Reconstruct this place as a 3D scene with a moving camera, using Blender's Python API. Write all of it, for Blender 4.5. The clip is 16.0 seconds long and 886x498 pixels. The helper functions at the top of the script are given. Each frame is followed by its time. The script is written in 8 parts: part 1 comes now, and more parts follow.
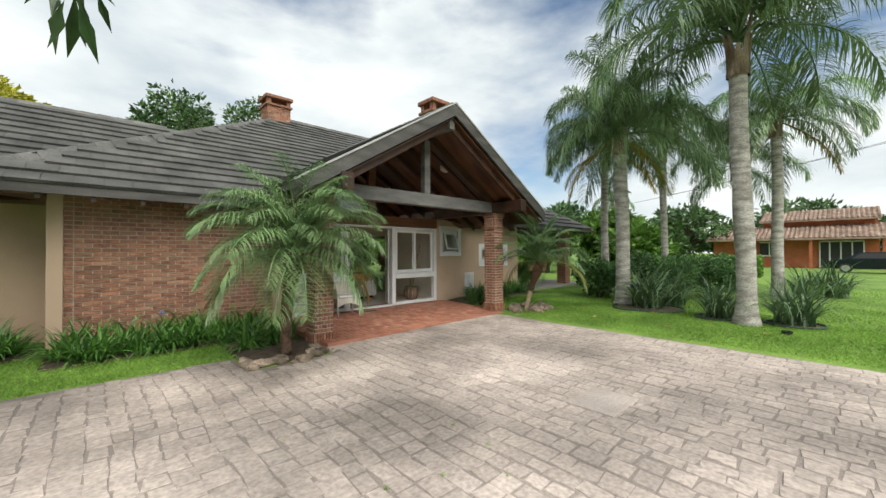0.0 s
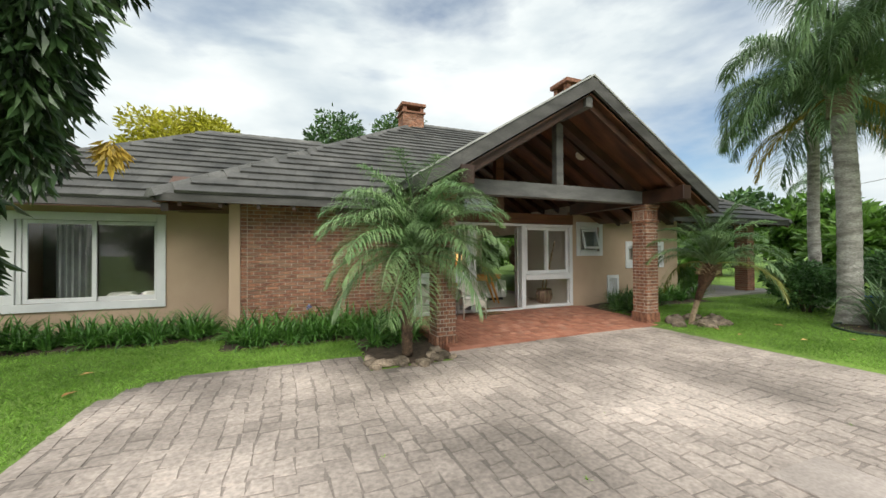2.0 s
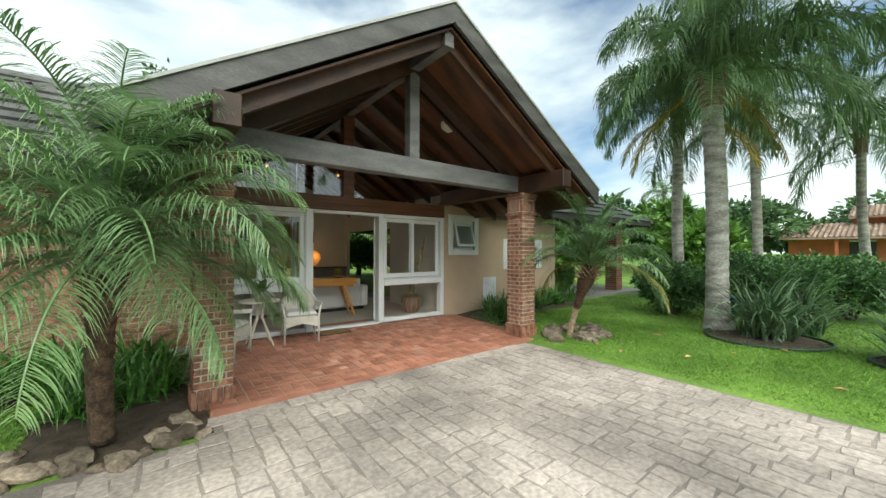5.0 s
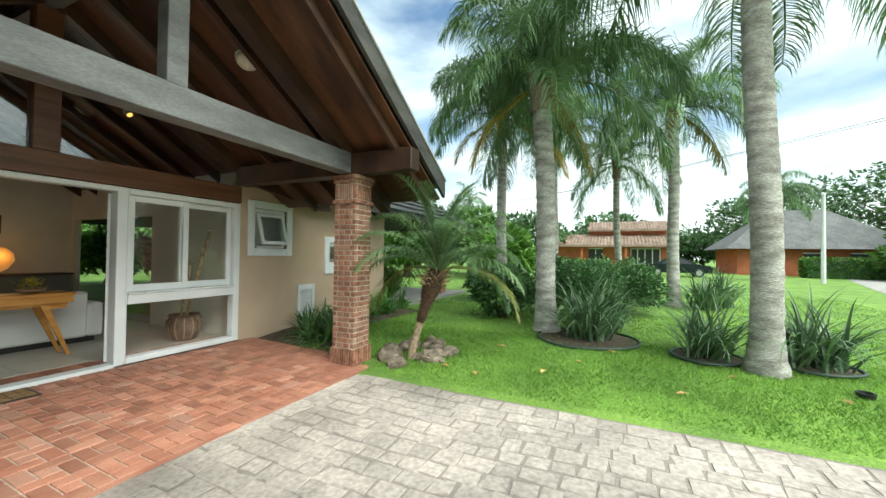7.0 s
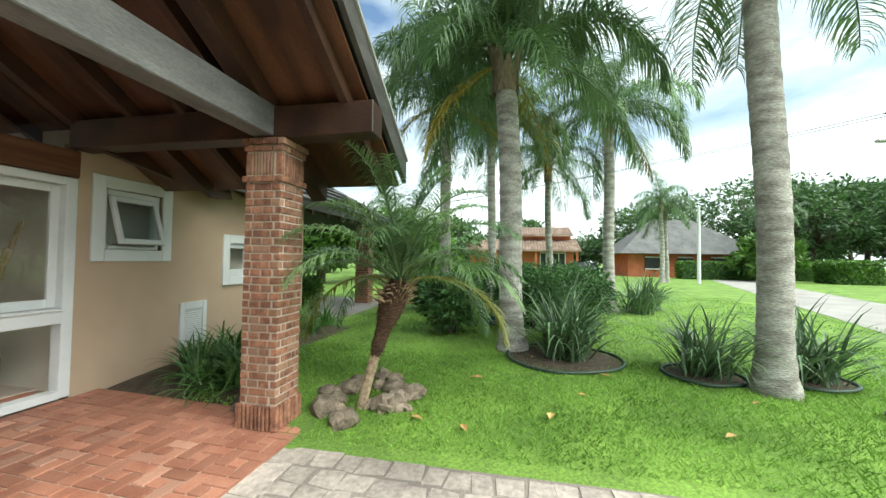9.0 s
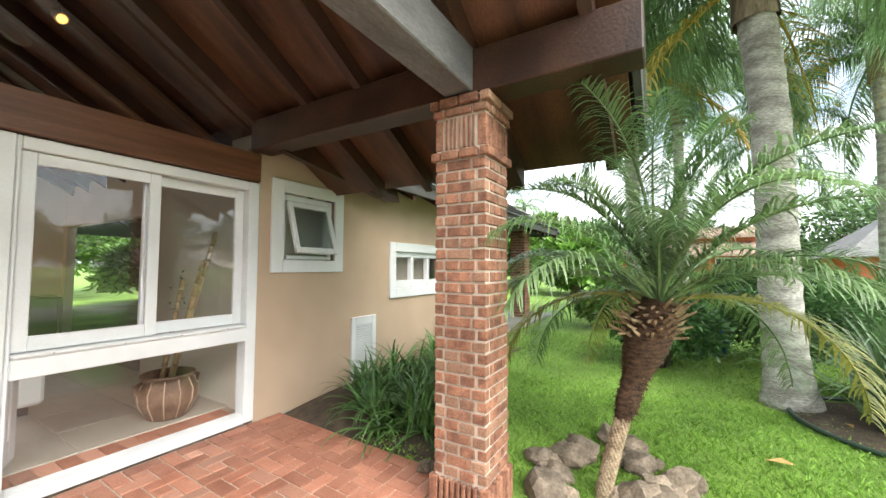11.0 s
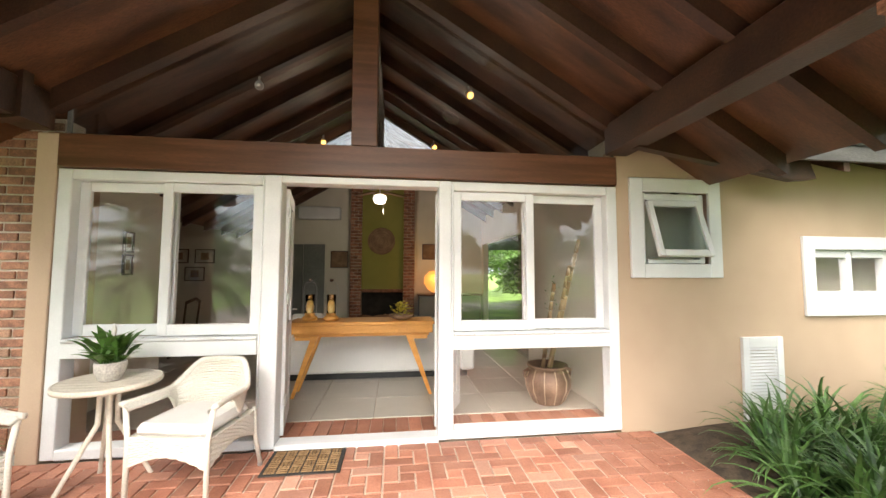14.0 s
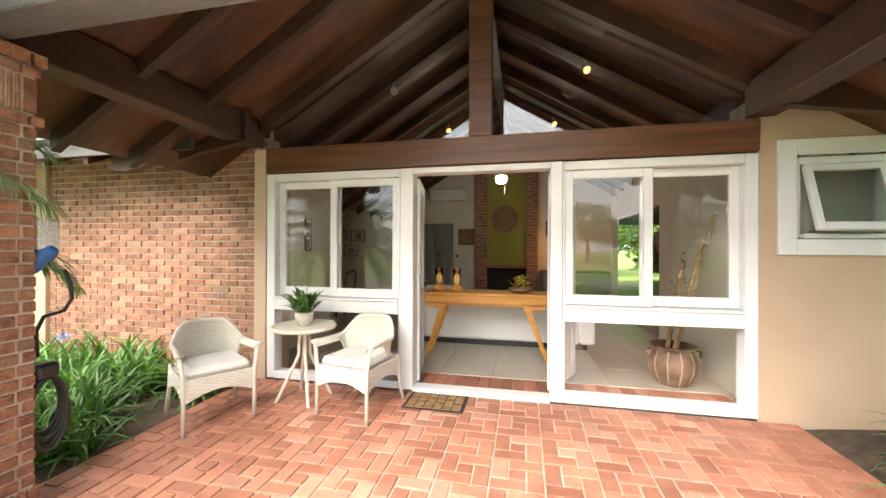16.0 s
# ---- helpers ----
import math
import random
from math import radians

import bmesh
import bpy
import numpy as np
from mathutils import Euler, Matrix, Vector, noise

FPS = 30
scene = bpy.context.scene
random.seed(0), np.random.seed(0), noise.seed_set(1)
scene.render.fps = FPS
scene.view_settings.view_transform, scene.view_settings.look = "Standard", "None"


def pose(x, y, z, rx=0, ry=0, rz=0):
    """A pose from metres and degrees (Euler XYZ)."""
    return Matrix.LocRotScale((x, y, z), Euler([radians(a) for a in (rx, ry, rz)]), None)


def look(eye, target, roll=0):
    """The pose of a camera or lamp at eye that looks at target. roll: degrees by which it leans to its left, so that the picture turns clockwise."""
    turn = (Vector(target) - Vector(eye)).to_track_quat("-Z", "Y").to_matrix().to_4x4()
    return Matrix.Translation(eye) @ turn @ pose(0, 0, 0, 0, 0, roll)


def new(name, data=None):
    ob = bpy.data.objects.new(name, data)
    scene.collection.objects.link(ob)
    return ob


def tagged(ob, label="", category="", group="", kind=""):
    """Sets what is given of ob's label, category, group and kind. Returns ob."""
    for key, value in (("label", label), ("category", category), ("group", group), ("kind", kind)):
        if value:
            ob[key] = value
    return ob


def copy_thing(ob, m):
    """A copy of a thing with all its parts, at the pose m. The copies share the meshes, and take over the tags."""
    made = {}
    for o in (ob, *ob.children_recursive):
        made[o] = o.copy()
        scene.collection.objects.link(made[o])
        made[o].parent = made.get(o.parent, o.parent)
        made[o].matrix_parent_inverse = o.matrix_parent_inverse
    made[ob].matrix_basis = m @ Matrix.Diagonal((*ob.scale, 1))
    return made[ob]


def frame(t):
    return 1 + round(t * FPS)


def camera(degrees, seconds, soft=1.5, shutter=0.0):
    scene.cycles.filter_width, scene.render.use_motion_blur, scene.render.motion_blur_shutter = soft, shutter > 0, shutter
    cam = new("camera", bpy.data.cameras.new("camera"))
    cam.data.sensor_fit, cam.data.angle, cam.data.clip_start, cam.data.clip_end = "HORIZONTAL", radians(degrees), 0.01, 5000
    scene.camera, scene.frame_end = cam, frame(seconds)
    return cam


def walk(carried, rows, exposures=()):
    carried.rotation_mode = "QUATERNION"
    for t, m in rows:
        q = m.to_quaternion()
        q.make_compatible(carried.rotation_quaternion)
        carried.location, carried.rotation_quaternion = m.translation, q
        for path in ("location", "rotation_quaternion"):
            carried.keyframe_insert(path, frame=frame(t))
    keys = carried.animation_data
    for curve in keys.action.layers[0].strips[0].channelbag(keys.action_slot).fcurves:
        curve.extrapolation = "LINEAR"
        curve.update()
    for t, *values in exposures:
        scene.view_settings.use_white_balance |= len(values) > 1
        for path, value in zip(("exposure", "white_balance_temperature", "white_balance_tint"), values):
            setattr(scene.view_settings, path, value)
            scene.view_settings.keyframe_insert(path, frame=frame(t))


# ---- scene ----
cam = camera(99.6, 16.0)
METRES, EYE, TILT, LEAN, TURN = 9.0, 1.5, 0.0, 0.0, -42.7
ROWS = [
    (0.0, 0.0, 0.0, 0.0, 0.0, 0.57, 0.19),
    (0.5, 0.0037, -0.0031, -0.0002, 3.13, 0.59, 0.14),
    (1.0, 0.0069, 0.0117, -0.0008, 7.29, 0.47, 0.16),
    (1.5, 0.0049, 0.0411, 0.0025, 12.69, 0.47, 0.15),
    (2.0, 0.0086, 0.0745, -0.0004, 20.57, 0.6, 0.28),
    (2.5, 0.0207, 0.1171, 0.001, 27.44, 0.71, 0.33),
    (3.0, 0.0288, 0.1631, -0.0016, 27.48, 0.61, 0.29),
    (3.5, 0.0412, 0.2075, -0.0032, 23.39, 0.65, 0.35),
    (4.0, 0.0511, 0.2517, -0.0005, 17.77, 0.51, 0.23),
    (6.5, 0.0591, 0.4774, -0.0037, -15.84, 0.66, -0.73),
    (7.0, 0.0576, 0.5234, -0.0043, -22.56, 0.87, -0.84),
    (7.5, 0.0564, 0.5646, -0.0027, -30.15, 0.96, -0.82),
    (8.0, 0.0595, 0.6091, -0.0012, -36.8, 1.57, -0.89),
    (10.5, 0.0588, 0.8229, -0.0077, -28.65, 2.65, -0.54),
    (11.0, 0.0532, 0.8587, -0.0047, -16.43, 2.77, -0.29),
    (11.5, 0.0376, 0.8873, -0.0036, -5.37, 2.87, -0.27),
    (12.0, 0.0325, 0.8975, -0.0037, 4.42, 3.2, -0.13),
    (12.5, 0.0364, 0.8958, -0.0037, 13.53, 3.38, -0.02),
    (13.0, 0.046, 0.8892, -0.0044, 21.17, 3.5, -0.04),
    (13.5, 0.0509, 0.8827, -0.0045, 28.55, 3.56, -0.06),
    (14.0, 0.0541, 0.874, -0.0071, 35.39, 3.65, -0.15),
    (14.5, 0.0572, 0.865, -0.0062, 41.35, 2.21, -0.12),
    (15.0, 0.0676, 0.8625, -0.0069, 46.26, 0.91, -0.06),
    (15.5, 0.0824, 0.8581, -0.0072, 51.11, 0.31, -0.15),
    (16.0, 0.0929, 0.8552, -0.0076, 54.94, 0.07, -0.19),
]
walk(cam, [(t, pose(0, 0, EYE, TILT, LEAN, TURN) @ pose(METRES * x, METRES * y, METRES * z, 90 + pitch, roll, yaw)) for t, x, y, z, yaw, pitch, roll in ROWS],
     [(0.0, 0.42, 6700, 7), (4.0, 0.52, 6550, 2), (6.5, 1.0, 6250, -4), (8.0, 1.05, 6350, -4), (10.5, 1.55, 6450, 6), (12.0, 2.3, 6750, 10), (14.5, 2.4, 6950, 12), (16.0, 2.4, 7050, 13)])

# ---------------------------------------------------------------- sky and sun
world = bpy.data.worlds.new("world")
scene.world = world
world.use_nodes = True
wn, wl = world.node_tree.nodes, world.node_tree.links
wn.clear()
SUN_EL, SUN_AZ = 49, 200   # degrees; azimuth clockwise from +y
sky = wn.new("ShaderNodeTexSky")
sky.sky_type, sky.sun_disc = "NISHITA", False
sky.sun_elevation, sky.sun_rotation = radians(SUN_EL), radians(SUN_AZ)
w_co = wn.new("ShaderNodeTexCoord")
w_map = wn.new("ShaderNodeMapping")
w_map.inputs["Scale"].default_value = (1.0, 1.0, 2.6)
w_noise = wn.new("ShaderNodeTexNoise")
w_noise.inputs["Scale"].default_value, w_noise.inputs["Detail"].default_value = 1.7, 7
w_noise.inputs["Roughness"].default_value, w_noise.inputs["Distortion"].default_value = 0.52, 0.25
w_ramp = wn.new("ShaderNodeValToRGB")
w_ramp.color_ramp.elements[0].position, w_ramp.color_ramp.elements[1].position = 0.32, 0.50
w_n2 = wn.new("ShaderNodeTexNoise")
w_n2.inputs["Scale"].default_value, w_n2.inputs["Detail"].default_value = 3.1, 6
w_r2 = wn.new("ShaderNodeValToRGB")
w_r2.color_ramp.elements[0].position, w_r2.color_ramp.elements[1].position = 0.33, 0.62
w_r2.color_ramp.elements[0].color, w_r2.color_ramp.elements[1].color = (4.4, 5.0, 5.6, 1), (7.0, 7.3, 7.5, 1)
w_mix = wn.new("ShaderNodeMixRGB")
w_bg = wn.new("ShaderNodeBackground")
w_bg.inputs["Strength"].default_value = 0.11
w_out = wn.new("ShaderNodeOutputWorld")
wl.new(w_co.outputs["Generated"], w_map.inputs["Vector"])
wl.new(w_map.outputs["Vector"], w_noise.inputs["Vector"])
wl.new(w_map.outputs["Vector"], w_n2.inputs["Vector"])
wl.new(w_noise.outputs["Fac"], w_ramp.inputs["Fac"])
wl.new(w_n2.outputs["Fac"], w_r2.inputs["Fac"])
wl.new(w_ramp.outputs["Color"], w_mix.inputs["Fac"])
wl.new(sky.outputs["Color"], w_mix.inputs["Color1"])
wl.new(w_r2.outputs["Color"], w_mix.inputs["Color2"])
wl.new(w_mix.outputs["Color"], w_bg.inputs["Color"])
wl.new(w_bg.outputs["Background"], w_out.inputs["Surface"])
sun_data = bpy.data.lights.new("sun", "SUN")
sun_data.energy, sun_data.angle, sun_data.color = 3.3, radians(60), (1.0, 0.96, 0.9)
sun = new("sun", sun_data)
_el, _az = radians(SUN_EL), radians(SUN_AZ)
sun.matrix_world = look((30 * math.sin(_az) * math.cos(_el), 30 * math.cos(_az) * math.cos(_el), 30 * math.sin(_el)), (0, 0, 0))


# ---------------------------------------------------------------- materials
def mat(name, c1, c2, scale=5.0, rough=0.7, bump=0.2, fine=70.0, metal=0.0, vary=0.0, by="object", spread=(0.35, 0.65), amount=0.25, stretch=(1, 1, 1), leaf=0.0, dist=0.01, c3=None):
    """Two colours mixed by broad noise, fine grain on top, relief from both; pieces differ in value by vary."""
    m = bpy.data.materials.new(name)
    m.use_nodes = True
    n, l = m.node_tree.nodes, m.node_tree.links
    b = n["Principled BSDF"]
    geo = n.new("ShaderNodeNewGeometry")
    mp = n.new("ShaderNodeMapping")
    mp.inputs["Scale"].default_value = stretch
    l.new(geo.outputs["Position"], mp.inputs["Vector"])
    n1 = n.new("ShaderNodeTexNoise")
    n1.inputs["Scale"].default_value, n1.inputs["Detail"].default_value = scale, 5
    n2 = n.new("ShaderNodeTexNoise")
    n2.inputs["Scale"].default_value, n2.inputs["Detail"].default_value = fine, 4
    for q in (n1, n2):
        l.new(mp.outputs["Vector"], q.inputs["Vector"])
    r = n.new("ShaderNodeValToRGB")
    r.color_ramp.elements[0].position, r.color_ramp.elements[1].position = spread
    r.color_ramp.elements[0].color, r.color_ramp.elements[1].color = (*c1, 1), (*c2, 1)
    l.new(n1.outputs["Fac"], r.inputs["Fac"])
    col = r.outputs["Color"]
    if vary:
        if by == "object":
            rnd = n.new("ShaderNodeObjectInfo").outputs["Random"]
        else:
            rnd = geo.outputs["Random Per Island"]
        if c3:
            cr = n.new("ShaderNodeValToRGB")
            cr.color_ramp.elements[0].position, cr.color_ramp.elements[1].position = 0.68, 1.0
            l.new(rnd, cr.inputs["Fac"])
            m3 = n.new("ShaderNodeMixRGB")
            m3.inputs["Color2"].default_value = (*c3, 1)
            l.new(cr.outputs["Color"], m3.inputs["Fac"])
            l.new(col, m3.inputs["Color1"])
            col = m3.outputs["Color"]
        mr = n.new("ShaderNodeMapRange")
        mr.inputs["To Min"].default_value, mr.inputs["To Max"].default_value = 1 - vary, 1 + vary
        mul = n.new("ShaderNodeMath")
        mul.operation = "MULTIPLY"
        mul.inputs[1].default_value = 7.31
        fr = n.new("ShaderNodeMath")
        fr.operation = "FRACT"
        l.new(rnd, mul.inputs[0])
        l.new(mul.outputs[0], fr.inputs[0])
        l.new(fr.outputs[0], mr.inputs["Value"])
        hsv = n.new("ShaderNodeHueSaturation")
        l.new(col, hsv.inputs["Color"])
        l.new(mr.outputs["Result"], hsv.inputs["Value"])
        col = hsv.outputs["Color"]
    g = n.new("ShaderNodeMapRange")
    g.inputs["From Min"].default_value, g.inputs["From Max"].default_value = 0.3, 0.7
    g.inputs["To Min"].default_value, g.inputs["To Max"].default_value = 1 - amount, 1 + amount
    l.new(n2.outputs["Fac"], g.inputs["Value"])
    h2 = n.new("ShaderNodeHueSaturation")
    l.new(col, h2.inputs["Color"])
    l.new(g.outputs["Result"], h2.inputs["Value"])
    l.new(h2.outputs["Color"], b.inputs["Base Color"])
    b.inputs["Roughness"].default_value, b.inputs["Metallic"].default_value = rough, metal
    if bump:
        add = n.new("ShaderNodeMath")
        add.operation = "ADD"
        l.new(n1.outputs["Fac"], add.inputs[0])
        l.new(n2.outputs["Fac"], add.inputs[1])
        bp = n.new("ShaderNodeBump")
        bp.inputs["Strength"].default_value, bp.inputs["Distance"].default_value = bump, dist
        l.new(add.outputs[0], bp.inputs["Height"])
        l.new(bp.outputs["Normal"], b.inputs["Normal"])
    if leaf:
        tr = n.new("ShaderNodeBsdfTranslucent")
        l.new(h2.outputs["Color"], tr.inputs["Color"])
        mx = n.new("ShaderNodeMixShader")
        mx.inputs["Fac"].default_value = leaf
        l.new(b.outputs["BSDF"], mx.inputs[1])
        l.new(tr.outputs["BSDF"], mx.inputs[2])
        l.new(mx.outputs["Shader"], n["Material Output"].inputs["Surface"])
    return m


def glow(name, colour, strength):
    m = bpy.data.materials.new(name)
    m.use_nodes = True
    b = m.node_tree.nodes["Principled BSDF"]
    b.inputs["Base Color"].default_value = (*colour, 1)
    b.inputs["Emission Color"].default_value = (*colour, 1)
    b.inputs["Emission Strength"].default_value = strength
    return m


def clear(name, colour=(1, 1, 1), rough=0.0):
    m = bpy.data.materials.new(name)
    m.use_nodes = True
    b = m.node_tree.nodes["Principled BSDF"]
    b.inputs["Base Color"].default_value = (*colour, 1)
    b.inputs["Transmission Weight"].default_value = 1.0
    b.inputs["Roughness"].default_value, b.inputs["IOR"].default_value = rough, 1.5
    return m


M_STUCCO = mat("tan_stucco", (0.43, 0.315, 0.225), (0.47, 0.35, 0.25), 1.6, 0.85, 0.15, 160, amount=0.06)
M_STUCCO2 = mat("tan_trim", (0.48, 0.35, 0.255), (0.52, 0.385, 0.28), 1.6, 0.85, 0.15, 160, amount=0.06)
M_BRICK = mat("red_brick", (0.165, 0.072, 0.046), (0.35, 0.165, 0.10), 15, 0.85, 0.4, 90, amount=0.34, vary=0.22, by="object", c3=(0.30, 0.175, 0.115))
M_BRICK_I = mat("red_brick_joined", (0.165, 0.072, 0.046), (0.35, 0.165, 0.10), 15, 0.85, 0.4, 90, amount=0.34, vary=0.25, by="island", c3=(0.30, 0.175, 0.115))
M_MORTAR = mat("mortar", (0.42, 0.355, 0.295), (0.53, 0.455, 0.385), 7, 0.95, 0.4, 120, amount=0.15)
M_PLINTH = mat("plinth_cement", (0.30, 0.31, 0.29), (0.42, 0.42, 0.39), 4, 0.9, 0.3, 90)
M_ROOF = mat("roof_tile", (0.046, 0.046, 0.043), (0.092, 0.090, 0.084), 1.2, 0.72, 0.3, 40, vary=0.18, by="island", stretch=(1, 1, 1))
M_ROOF_O = mat("roof_tile_single", (0.046, 0.046, 0.043), (0.092, 0.090, 0.084), 1.2, 0.72, 0.3, 40, vary=0.18, by="object")
M_RIDGE = mat("grey_ridge_cap", (0.085, 0.085, 0.080), (0.145, 0.143, 0.135), 2, 0.75, 0.3, 40, vary=0.2, by="island")
M_DARK = mat("dark_stained_timber", (0.027, 0.011, 0.006), (0.062, 0.026, 0.013), 2.5, 0.5, 0.25, 60, stretch=(1, 1, 1), amount=0.3)
M_BOARD = mat("stained_roof_boards", (0.040, 0.016, 0.008), (0.13, 0.054, 0.025), 1.8, 0.42, 0.25, 45, stretch=(0.6, 3, 1), amount=0.3)
M_GREYWOOD = mat("weathered_grey_timber", (0.085, 0.083, 0.082), (0.155, 0.152, 0.149), 3, 0.55, 0.3, 60, stretch=(0.5, 2, 2), amount=0.25)
M_BARGE = mat("dark_grey_bargeboard", (0.042, 0.040, 0.038), (0.085, 0.081, 0.077), 3, 0.55, 0.3, 60, stretch=(0.5, 2, 2), amount=0.25)
M_FLASH = mat("pale_metal_flashing", (0.30, 0.30, 0.29), (0.40, 0.40, 0.385), 3, 0.5, 0.1, 50, amount=0.1)
M_BEAM = mat("brown_stained_beam", (0.085, 0.033, 0.016), (0.15, 0.062, 0.032), 3, 0.38, 0.15, 50, stretch=(0.4, 2, 6), amount=0.2)
M_WHITE = mat("white_paint", (0.62, 0.63, 0.64), (0.70, 0.71, 0.72), 2.5, 0.45, 0.06, 120, amount=0.04)
M_INWALL = mat("inner_wall_paint", (0.62, 0.58, 0.50), (0.68, 0.64, 0.56), 1.5, 0.9, 0.06, 90, amount=0.03)
M_GLASS = clear("window_glass")
M_GABLEGLASS = clear("reflective_gable_glass")
M_GABLEGLASS.node_tree.nodes["Principled BSDF"].inputs["IOR"].default_value = 1.9
M_FROST = clear("frosted_glass", (0.80, 0.92, 0.88), 0.25)
# greyer than the inner wall paint: an unlit room's shade put into the colour
M_DIMTONE = mat("wall_coloured_dim", (0.25, 0.24, 0.22), (0.3, 0.29, 0.27), 2, 0.9, 0.05, 60, amount=0.05)
M_TERRA = mat("terracotta_paver", (0.29, 0.112, 0.070), (0.395, 0.177, 0.115), 4, 0.6, 0.2, 80, vary=0.26, by="object", amount=0.15, c3=(0.47, 0.25, 0.18))
M_TERRA_I = mat("terracotta_paver_joined", (0.31, 0.122, 0.078), (0.41, 0.188, 0.125), 4, 0.6, 0.2, 80, vary=0.2, by="island", amount=0.15)
M_TERRAJ = mat("paver_joint", (0.42, 0.33, 0.26), (0.52, 0.41, 0.33), 6, 0.9, 0.2, 90)
M_STONE = mat("stone_sett", (0.20, 0.170, 0.150), (0.50, 0.425, 0.38), 0.5, 0.8, 0.35, 26, vary=0.12, by="object", amount=0.26)
M_STONE_I = mat("stone_sett_joined", (0.20, 0.170, 0.150), (0.50, 0.425, 0.38), 0.5, 0.8, 0.35, 26, vary=0.12, by="island", amount=0.26)
M_DRIVE = mat("drive_bedding", (0.12, 0.104, 0.092), (0.33, 0.28, 0.25), 0.5, 0.95, 0.4, 60)
M_SOIL = mat("bed_soil", (0.045, 0.032, 0.022), (0.095, 0.068, 0.046), 9, 0.95, 0.7, 60)
M_LAWN = mat("lawn", (0.095, 0.175, 0.024), (0.18, 0.30, 0.045), 1.1, 0.9, 0.5, 45, amount=0.4)
M_GRASS = mat("grass_blades", (0.135, 0.26, 0.034), (0.265, 0.45, 0.08), 0.9, 0.6, 0, 30, vary=0.35, by="island", leaf=0.3)
M_ROAD = mat("concrete_road", (0.26, 0.245, 0.225), (0.34, 0.325, 0.30), 0.8, 0.9, 0.2, 30, amount=0.1)


# ---------------------------------------------------------------- mesh helpers
class Geo:
    """Gathers vertices and faces for one mesh."""

    def __init__(self):
        self.v, self.f = [], []

    def add(self, vs, fs):
        k = len(self.v)
        self.v.extend(tuple(p) for p in vs)
        self.f.extend(tuple(i + k for i in q) for q in fs)
        return self

    def quad(self, a, b, c, d):
        return self.add((a, b, c, d), ((0, 1, 2, 3),))

    def box(self, x0, x1, y0, y1, z0, z1, c=0.0, m=None):
        """A box, its edges chamfered by c."""
        if c <= 0:
            vs = [(x, y, z) for x in (x0, x1) for y in (y0, y1) for z in (z0, z1)]
            fs = [(0, 1, 3, 2), (4, 6, 7, 5), (0, 4, 5, 1), (2, 3, 7, 6), (0, 2, 6, 4), (1, 5, 7, 3)]
        else:
            vs, idx, fs = [], {}, []
            X, Y, Z = (x0, x1), (y0, y1), (z0, z1)
            for i in (0, 1):
                for j in (0, 1):
                    for k in (0, 1):
                        sx, sy, sz = 1 - 2 * i, 1 - 2 * j, 1 - 2 * k
                        for a in range(3):
                            idx[i, j, k, a] = len(vs)
                            vs.append((X[i] + (c * sx if a != 0 else 0), Y[j] + (c * sy if a != 1 else 0), Z[k] + (c * sz if a != 2 else 0)))
                        fs.append((idx[i, j, k, 0], idx[i, j, k, 1], idx[i, j, k, 2]))
            for s in (0, 1):
                fs.append(tuple(idx[s, j, k, 0] for j, k in ((0, 0), (1, 0), (1, 1), (0, 1))))
                fs.append(tuple(idx[j, s, k, 1] for j, k in ((0, 0), (1, 0), (1, 1), (0, 1))))
                fs.append(tuple(idx[j, k, s, 2] for j, k in ((0, 0), (1, 0), (1, 1), (0, 1))))
            for p in (0, 1):
                for q in (0, 1):
                    fs.append((idx[p, q, 0, 0], idx[p, q, 1, 0], idx[p, q, 1, 1], idx[p, q, 0, 1]))
                    fs.append((idx[p, 0, q, 0], idx[p, 1, q, 0], idx[p, 1, q, 2], idx[p, 0, q, 2]))
                    fs.append((idx[0, p, q, 1], idx[1, p, q, 1], idx[1, p, q, 2], idx[0, p, q, 2]))
        if m is not None:
            vs = [m @ Vector(p) for p in vs]
        return self.add(vs, fs)

    def tube(self, pts, radii, n=8, cap=True):
        """A round bar along points; radii: one, or one for each point."""
        pts = [Vector(p) for p in pts]
        if not hasattr(radii, "__len__"):
            radii = [radii] * len(pts)
        k0, rings = len(self.v), []
        up = None
        for i, p in enumerate(pts):
            d = (pts[min(i + 1, len(pts) - 1)] - pts[max(i - 1, 0)]).normalized()
            if up is None:
                up = Vector((0, 0, 1)) if abs(d.z) < 0.9 else Vector((1, 0, 0))
            s = d.cross(up).normalized()
            up = s.cross(d).normalized()
            rings.append(len(self.v))
            for j in range(n):
                a = 2 * math.pi * j / n
                self.v.append(tuple(p + radii[i] * (math.cos(a) * s + math.sin(a) * up)))
        for r0, r1 in zip(rings, rings[1:]):
            for j in range(n):
                self.f.append((r0 + j, r0 + (j + 1) % n, r1 + (j + 1) % n, r1 + j))
        if cap:
            self.f.append(tuple(rings[0] + j for j in range(n)))
            self.f.append(tuple(rings[-1] + j for j in reversed(range(n))))
        return self

    def lathe(self, profile, n=24, at=(0, 0, 0), cap=True):
        """A turned shape from (radius, height) pairs, closed at both ends if cap."""
        k0 = len(self.v)
        for r, z in profile:
            for j in range(n):
                a = 2 * math.pi * j / n
                self.v.append((at[0] + r * math.cos(a), at[1] + r * math.sin(a), at[2] + z))
        for i in range(len(profile) - 1):
            for j in range(n):
                a, b = k0 + i * n, k0 + (i + 1) * n
                self.f.append((a + j, a + (j + 1) % n, b + (j + 1) % n, b + j))
        if cap:
            self.f.append(tuple(k0 + j for j in reversed(range(n))))
            self.f.append(tuple(k0 + (len(profile) - 1) * n + j for j in range(n)))
        return self

